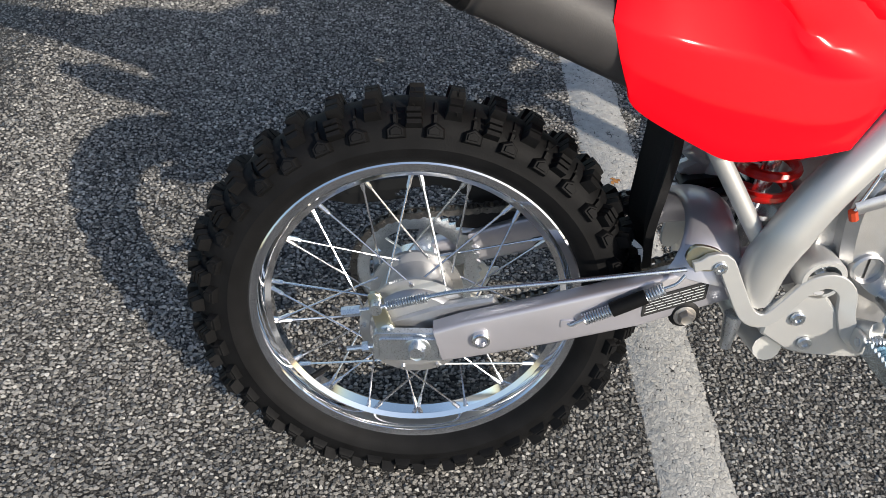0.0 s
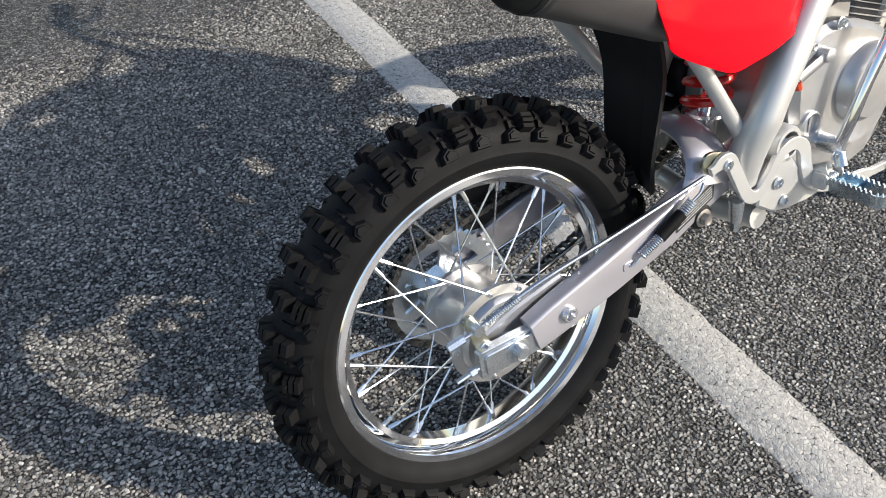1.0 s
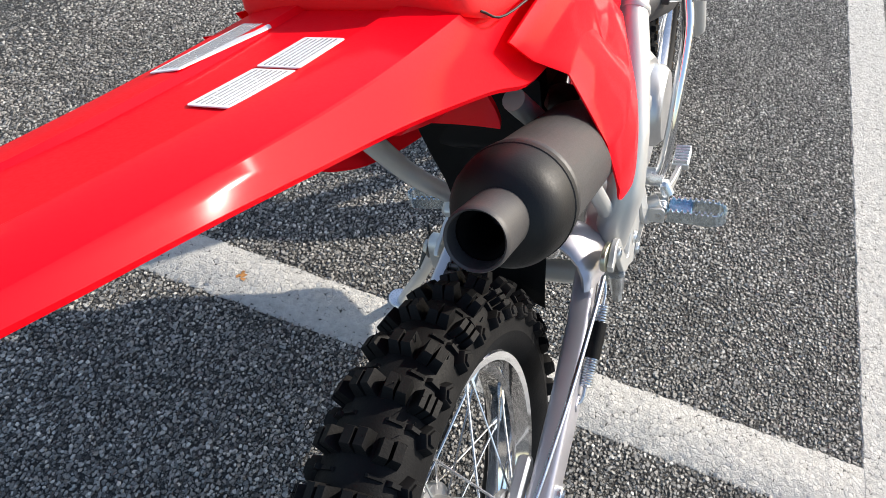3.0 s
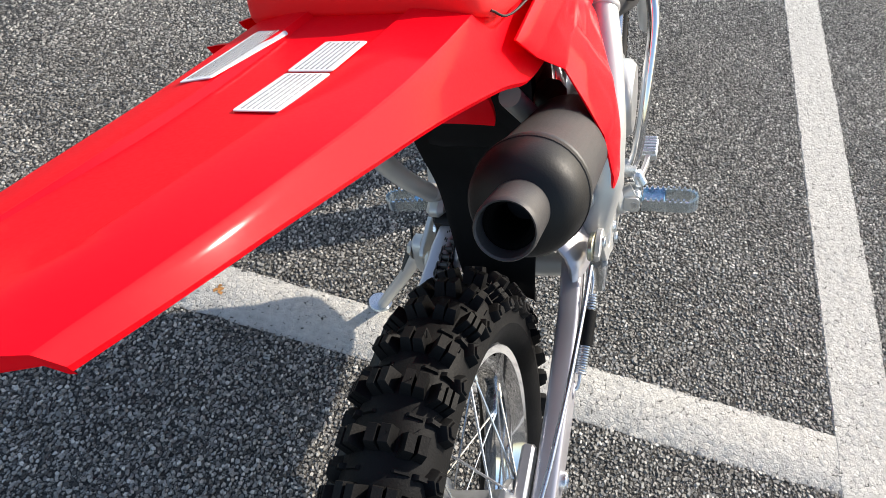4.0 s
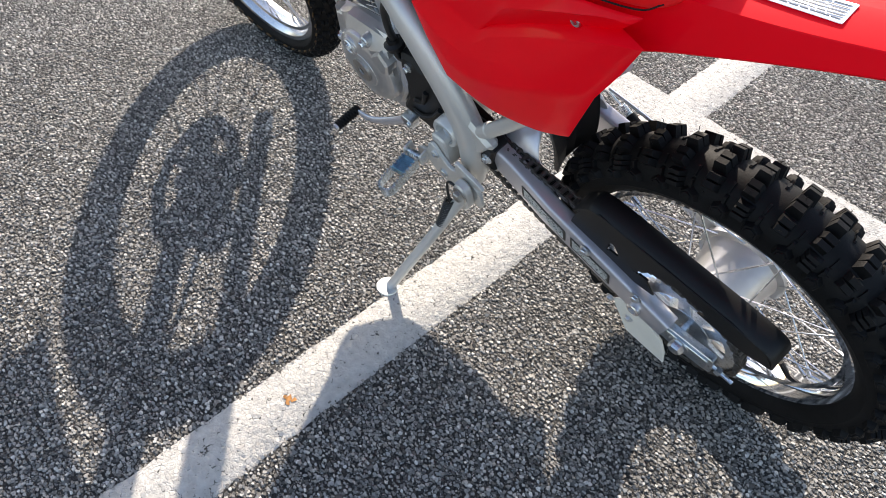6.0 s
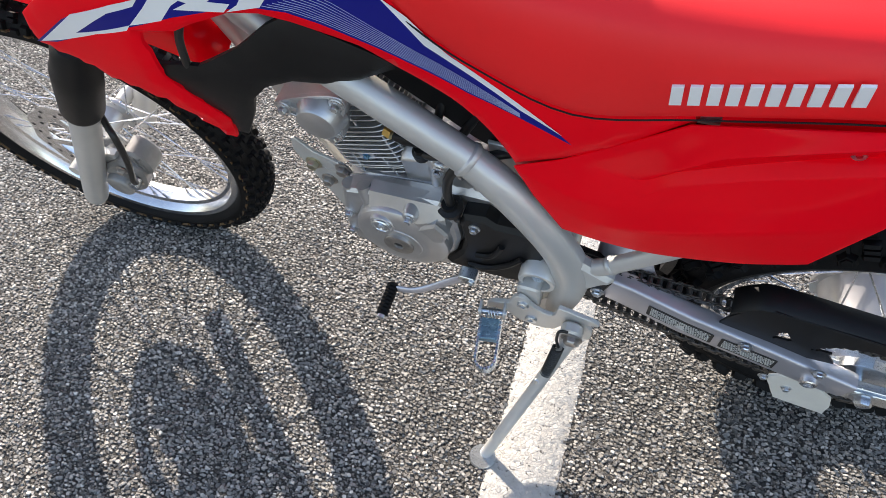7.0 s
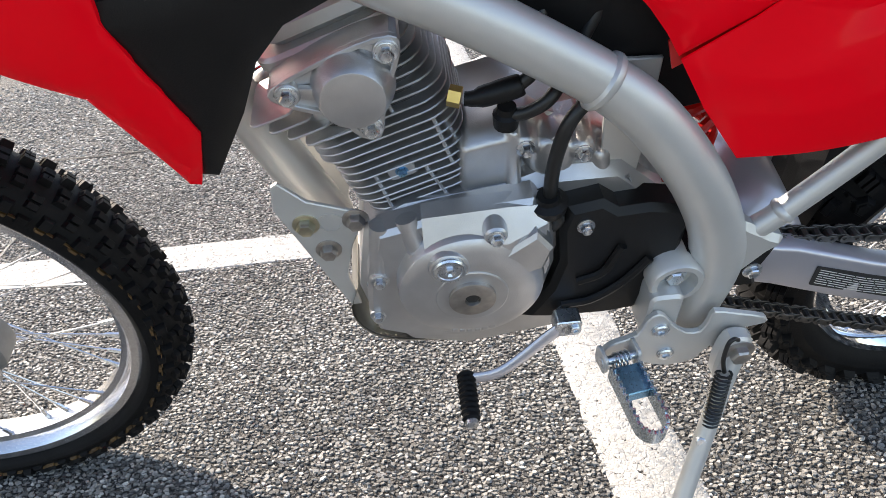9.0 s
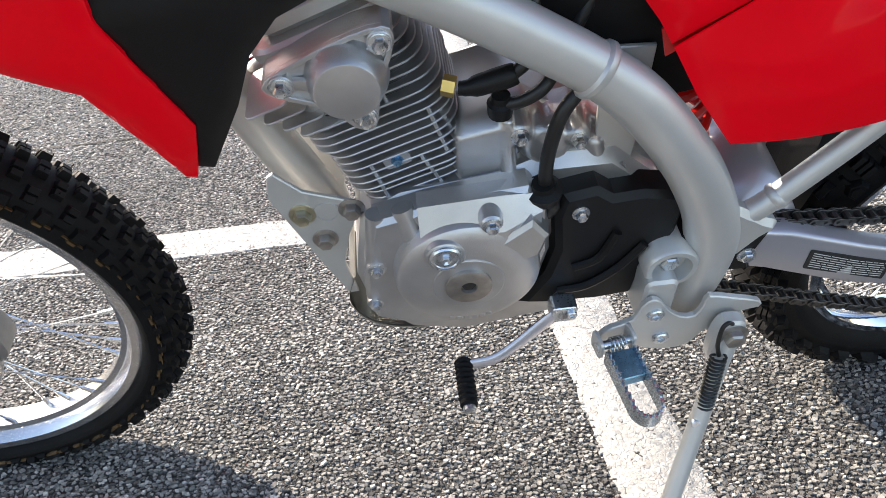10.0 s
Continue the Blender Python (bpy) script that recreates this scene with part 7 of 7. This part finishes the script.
for sg in (1, -1):
    back = 0.017 if sg > 0 else 0.06
    bm = bmesh.new()
    a_, d_ = Vector((0.760 + back, sg * 0.282, 1.0585)), Vector((-0.20, sg * 0.975, 0.055)).normalized()
    prof = [(0.0, 0.0115), (0.0, 0.027), (0.003, 0.028), (0.006, 0.026), (0.010, 0.0165)]
    for k in range(12):
        prof += [(0.014 + 0.0088 * k, 0.0178), (0.017 + 0.0088 * k, 0.0166), (0.0205 + 0.0088 * k, 0.0166)]
    prof += [(0.122, 0.0185), (0.127, 0.0215), (0.132, 0.0205), (0.133, 0.0)]
    lathe(bm, prof, a_, d_, 22)
    part("grip", bm, RUBBER, bike, "black rubber hand grip")
    bm = bmesh.new()
    lathe(bm, [(-0.035, 0.0115), (-0.035, 0.018), (-0.005, 0.018), (-0.005, 0.0115)], a_, d_, 16, closed=True)
    part("lever_perch", bm, BLACK, bike)
    bm = bmesh.new()
    tube(bm, spline([(0.786 + back, sg * 0.24, 1.053), (0.808 + back, sg * 0.28, 1.045), (0.805 + back, sg * 0.335, 1.038), (0.788 + back, sg * 0.39, 1.035), (0.778 + back, sg * 0.413, 1.034)], 5), 0.006, 10, side=(0, 0, 1), flat=(0.006, 0.008))
    part("control_lever", bm, ALLOY, bike, "polished alloy control lever")
hose("clutch_cable_housing", [(0.806, 0.24, 1.045), (0.865, 0.17, 0.985), (0.889, 0.110, 0.915), (0.897, 0.098, 0.875), (0.896, 0.086, 0.835), (0.896, 0.073, 0.799), (0.86, 0.065, 0.74)], 0.0050)
hose("throttle_cable", [(0.800, -0.23, 1.045), (0.91, -0.13, 1.0), (0.945, -0.04, 0.93), (0.88, 0.015, 0.89), (0.75, 0.02, 0.86)], 0.0040)
hose("tank_vent_hose", [(0.80, 0.115, 0.805), (0.812, 0.125, 0.775), (0.818, 0.128, 0.745), (0.822, 0.128, 0.72)], 0.0045)

# ---- graphics
def drape(poly, mat, name, lift, surf=SURF, sg=1, step=0.012, thick=0.0003):
    bm = bmesh.new()
    panel(bm, poly, surf, sg, thick, 0, step, lift)
    return part(name, bm, mat, SIDE[sg, "shroud"])


BLUE_POLY = [(0.9840, 0.7500), (0.9241, 0.7939), (0.9026, 0.8058), (0.8281, 0.8280), (0.8040, 0.8347), (0.7754, 0.8417), (0.7277, 0.8509), (0.7205, 0.8538), (0.6844, 0.8626), (0.6542, 0.8719), (0.6501, 0.8698), (0.6294, 0.8431), (0.6098, 0.8265), (0.5660, 0.7828), (0.4988, 0.7416), (0.4444, 0.7123), (0.4230, 0.6972), (0.4759, 0.7132), (0.5295, 0.7295), (0.5870, 0.7556), (0.6349, 0.7804), (0.6667, 0.7983), (0.6933, 0.8108), (0.7200, 0.8167), (0.7505, 0.8171), (0.7979, 0.8109), (0.8436, 0.7991), (0.8916, 0.7851), (0.9531, 0.7571)]
MARKS = ([(0.9769, 0.7521), (0.9060, 0.8048), (0.8525, 0.8230), (0.8224, 0.8309), (0.8299, 0.8227), (0.8607, 0.8131), (0.8815, 0.8010), (0.9138, 0.7803), (0.8685, 0.7938), (0.8416, 0.8018), (0.8472, 0.7955), (0.8866, 0.7852), (0.9443, 0.7628)],
         [(0.8416, 0.8018), (0.8200, 0.8222), (0.8125, 0.8303), (0.7715, 0.8382), (0.7844, 0.8289), (0.7933, 0.8236), (0.8076, 0.8081)],
         [(0.7854, 0.8290), (0.7705, 0.8381), (0.7255, 0.8509), (0.7347, 0.8410), (0.7601, 0.8259), (0.7406, 0.8222), (0.7477, 0.8145), (0.7922, 0.8197), (0.7783, 0.8257)],
         [(0.7456, 0.8144), (0.7345, 0.8210), (0.7202, 0.8427), (0.7120, 0.8548), (0.6547, 0.8712), (0.6630, 0.8607), (0.6933, 0.8506), (0.6995, 0.8404), (0.6693, 0.8483), (0.6755, 0.8381), (0.7025, 0.8333), (0.7149, 0.8174)],
         [(0.6098, 0.8265), (0.5848, 0.8070), (0.5629, 0.7840), (0.5461, 0.7704), (0.4988, 0.7435), (0.4337, 0.7064), (0.4768, 0.7244), (0.5482, 0.7649), (0.5702, 0.7783)])
LOW = [(0.4230, 0.6972), (0.4759, 0.7146), (0.5295, 0.7310), (0.5870, 0.7571), (0.6349, 0.7820), (0.6667, 0.7998), (0.6933, 0.8119), (0.7180, 0.8176)]
MID = [(0.4269, 0.6987), (0.4768, 0.7206), (0.5305, 0.7474), (0.5807, 0.7726), (0.6130, 0.7933), (0.6275, 0.8045), (0.6461, 0.8192), (0.6626, 0.8303)]
for sg in (1, -1):
    drape(BLUE_POLY, BLUE, "blue_decal", 0.0005, sg=sg)
    for poly in MARKS:
        drape(poly, WHITE, "white_mark", 0.0010, sg=sg)
    # fine pinstripes between the lower edge and the middle of the blue
    for k in range(1, 11):
        w = k / 11
        up_, dn_ = [], []
        for a, b in zip(LOW, MID):
            x, z = a[0] + (b[0] - a[0]) * w, a[1] + (b[1] - a[1]) * w
            g_ = 0.00007 + 0.00015 * min(1.0, (x - 0.42) / 0.24)
            up_.append((x, z + g_))
            dn_.append((x, z - g_))
        drape(up_[1:] + dn_[:0:-1], PALE, "pinstripe", 0.0010, sg=sg, step=0.02)


def lettering(text, mat, name, origin, u, v, surf, lift, sg, parent, width):
    """Flat letters laid on a surface: origin, baseline and upright given in (x, z)."""
    cu = bpy.data.curves.new(name, "FONT")
    cu.body, cu.size, cu.resolution_u = text, 1.0, 3
    cu.space_character, cu.offset = 0.9, 0.03
    tmp = bpy.data.objects.new(name, cu)
    scene.collection.objects.link(tmp)
    me0 = tmp.to_mesh()
    bm = bmesh.new()
    bm.from_mesh(me0)
    xs = [q.co.x for q in bm.verts]
    k = width / max(xs)
    tmp.to_mesh_clear()
    bpy.data.objects.remove(tmp)
    bpy.data.curves.remove(cu)
    for q in bm.verts:
        x, z = origin[0] + u[0] * q.co.x * k + v[0] * q.co.y, origin[1] + u[1] * q.co.x * k + v[1] * q.co.y
        q.co = (x, sg * (surf(x, z) + lift), z)
    ext = bmesh.ops.extrude_face_region(bm, geom=bm.faces[:])
    for g in ext["geom"]:
        if isinstance(g, bmesh.types.BMVert):
            g.co.y -= sg * 0.0005
    return part(name, bm, mat, parent)


uu = Vector((-0.0728, 0.0138))
lettering("125", WHITE, "model_number", (0.8395, 0.8345), uu.normalized(), (-0.0165, 0.0170), SURF, 0.0011, 1, SIDE[1, "shroud"], 0.078)
FB = [(0.7645, 0.8500), (0.7557, 0.8654), (0.7270, 0.8709), (0.7331, 0.8660), (0.7464, 0.8632), (0.7505, 0.8594), (0.7381, 0.8581), (0.7412, 0.8552), (0.7544, 0.8545), (0.7584, 0.8507)]
drape([(x, z - 0.003) for x, z in FB], BLUE, "blue_mark", 0.0010)
bolt((0.712, SURF(0.712, 0.889) - 0.002, 0.889), 1, 0.0105, 0.005, ZINC, kind="socket", label="zinc shroud screw")
bolt((0.712, -SURF(0.712, 0.889) + 0.002, 0.889), -1, 0.0105, 0.005, ZINC, kind="socket")
bolt((0.195, 0.0995, 0.777), 1, 0.0065, 0.005, ZINC, kind="socket")
bolt((0.204, -0.104, 0.756), -1, 0.0065, 0.006, ZINC)
def on_tail(a, b, q):
    """A point on the rear fender's top, q above it."""
    for r0, r1 in zip(FENDER, FENDER[1:]):
        if r1[0][0] <= a <= r0[0][0]:
            break
    w = (a - r0[0][0]) / (r1[0][0] - r0[0][0])
    z = [float(np.interp(b, [p[1] for p in r], [p[2] for p in r])) for r in (r0, r1)]
    return (a, b, z[0] + (z[1] - z[0]) * w + 0.0006 + q)


# brand marks as plain white bars: five pairs on the seat's sides, five on the tail
for sg in (1, -1):
    for k in range(5):
        for half in (0, 1):
            bm = bmesh.new()
            x0 = 0.346 - 0.0282 * k - 0.0140 * half
            x1, z0 = x0 - 0.0095, 0.7850 + 0.0085 * k + 0.0040 * half
            plate(bm, [(x0, z0), (x0 + 0.0015, z0 + 0.0225), (x1 + 0.0015, z0 + 0.0250), (x1, z0 + 0.0028)], sg * 0.0950, sg * 0.0986, 0.0004)
            part("brand_bar", bm, WHITE, bike)
for k in range(5):
    for half in (0, 1):
        bm = bmesh.new()
        y0 = 0.021 - 0.0105 * k - 0.0050 * half
        plate(bm, [(-0.2085, y0), (-0.2040, y0), (-0.2040, y0 - 0.0036), (-0.2085, y0 - 0.0036)], 0.0, 0.0008, 0.0002, at=lambda a, q, h: on_tail(a, h, q))
        part("brand_bar", bm, WHITE, bike)


PRINT = material("grey_print", (0.22, 0.22, 0.23), 0.5, 0, 0.1, 40)


def label_plate(name, c, hx, hy, mat, place, bars, bar_mat, parent, cols=1):
    """A thin sticker with rows of unreadable print as bars; place maps local (u, v, height) to bike axes."""
    bm = bmesh.new()
    plate(bm, rounded(0, 0, hx, hy, min(hx, hy) * 0.15, 3), 0.0, 0.0008, 0.0002, at=lambda a, q, h: place(c[0] + a, c[1] + h, q))
    lab = part(name, bm, mat, parent)
    rnd = random.Random(len(bpy.data.objects))
    for i in range(bars):
        v0 = hy * 0.8 - (i + 0.5) * (1.6 * hy / bars)
        u0 = -hx * 0.9
        while u0 < hx * 0.85:
            w = rnd.uniform(0.05, 0.22) * hx * 2
            u1 = min(hx * 0.9, u0 + w)
            bm = bmesh.new()
            hh = 0.12 * 1.6 * hy / bars
            plate(bm, [(u0, v0 - hh), (u1, v0 - hh), (u1, v0 + hh), (u0, v0 + hh)], 0.0006, 0.0011, 0.0001, at=lambda a, q, h: place(c[0] + a, c[1] + h, q))
            part("print_bar", bm, bar_mat, lab)
            u0 = u1 + 0.018 * hx * 2
    return lab


label_plate("warning_label", (0.027, -0.018), 0.023, 0.0130, WHITE, on_tail, 7, PRINT, bike)
label_plate("warning_label", (-0.024, -0.019), 0.025, 0.0130, WHITE, on_tail, 7, PRINT, bike)
label_plate("warning_label", (0.026, 0.038), 0.040, 0.0105, WHITE, on_tail, 6, PRINT, bike)


def on_arm(sg):
    def f(a, b, q):
        x = 0.22 - a
        zc = np.interp(x, [0.06, 0.15, 0.25, 0.33], [0.304, 0.327, 0.354, 0.380])
        y = np.interp(x, [0.06, 0.15, 0.25, 0.33], [0.096, 0.095, 0.092, 0.086]) + 0.0127
        return (x, sg * (y + q), zc + b + (0.011 if sg > 0 else 0.0))
    return f


label_plate("arm_label", (-0.035, -0.002), 0.045, 0.014, INK, on_arm(1), 7, CREAM, bike)
label_plate("arm_label", (0.058, -0.002), 0.038, 0.014, INK, on_arm(1), 7, CREAM, bike)
label_plate("arm_label", (-0.075, -0.004), 0.036, 0.013, INK, on_arm(-1), 5, WHITE, bike)


# the right-hand parts behind the front end sit a little further ahead
SETTLE = Matrix.Translation((0.016, 0.008, 0.0))
for ob in bike.children:
    if ob.type != "MESH":
        continue
    m = ob.matrix_basis
    box = [m @ Vector(c) for c in ob.bound_box]
    mid = sum(box, Vector()) / 8
    if mid.y < -0.055 and mid.x < 0.72 and ob.name.split(".")[0] not in ("frame_spar", "weld_collar"):
        ob.matrix_basis = SETTLE @ m
        if ob == SIDE[-1, "cover"]:
            ob.matrix_basis = Matrix.Translation((0.010, 0, 0)) @ ob.matrix_basis
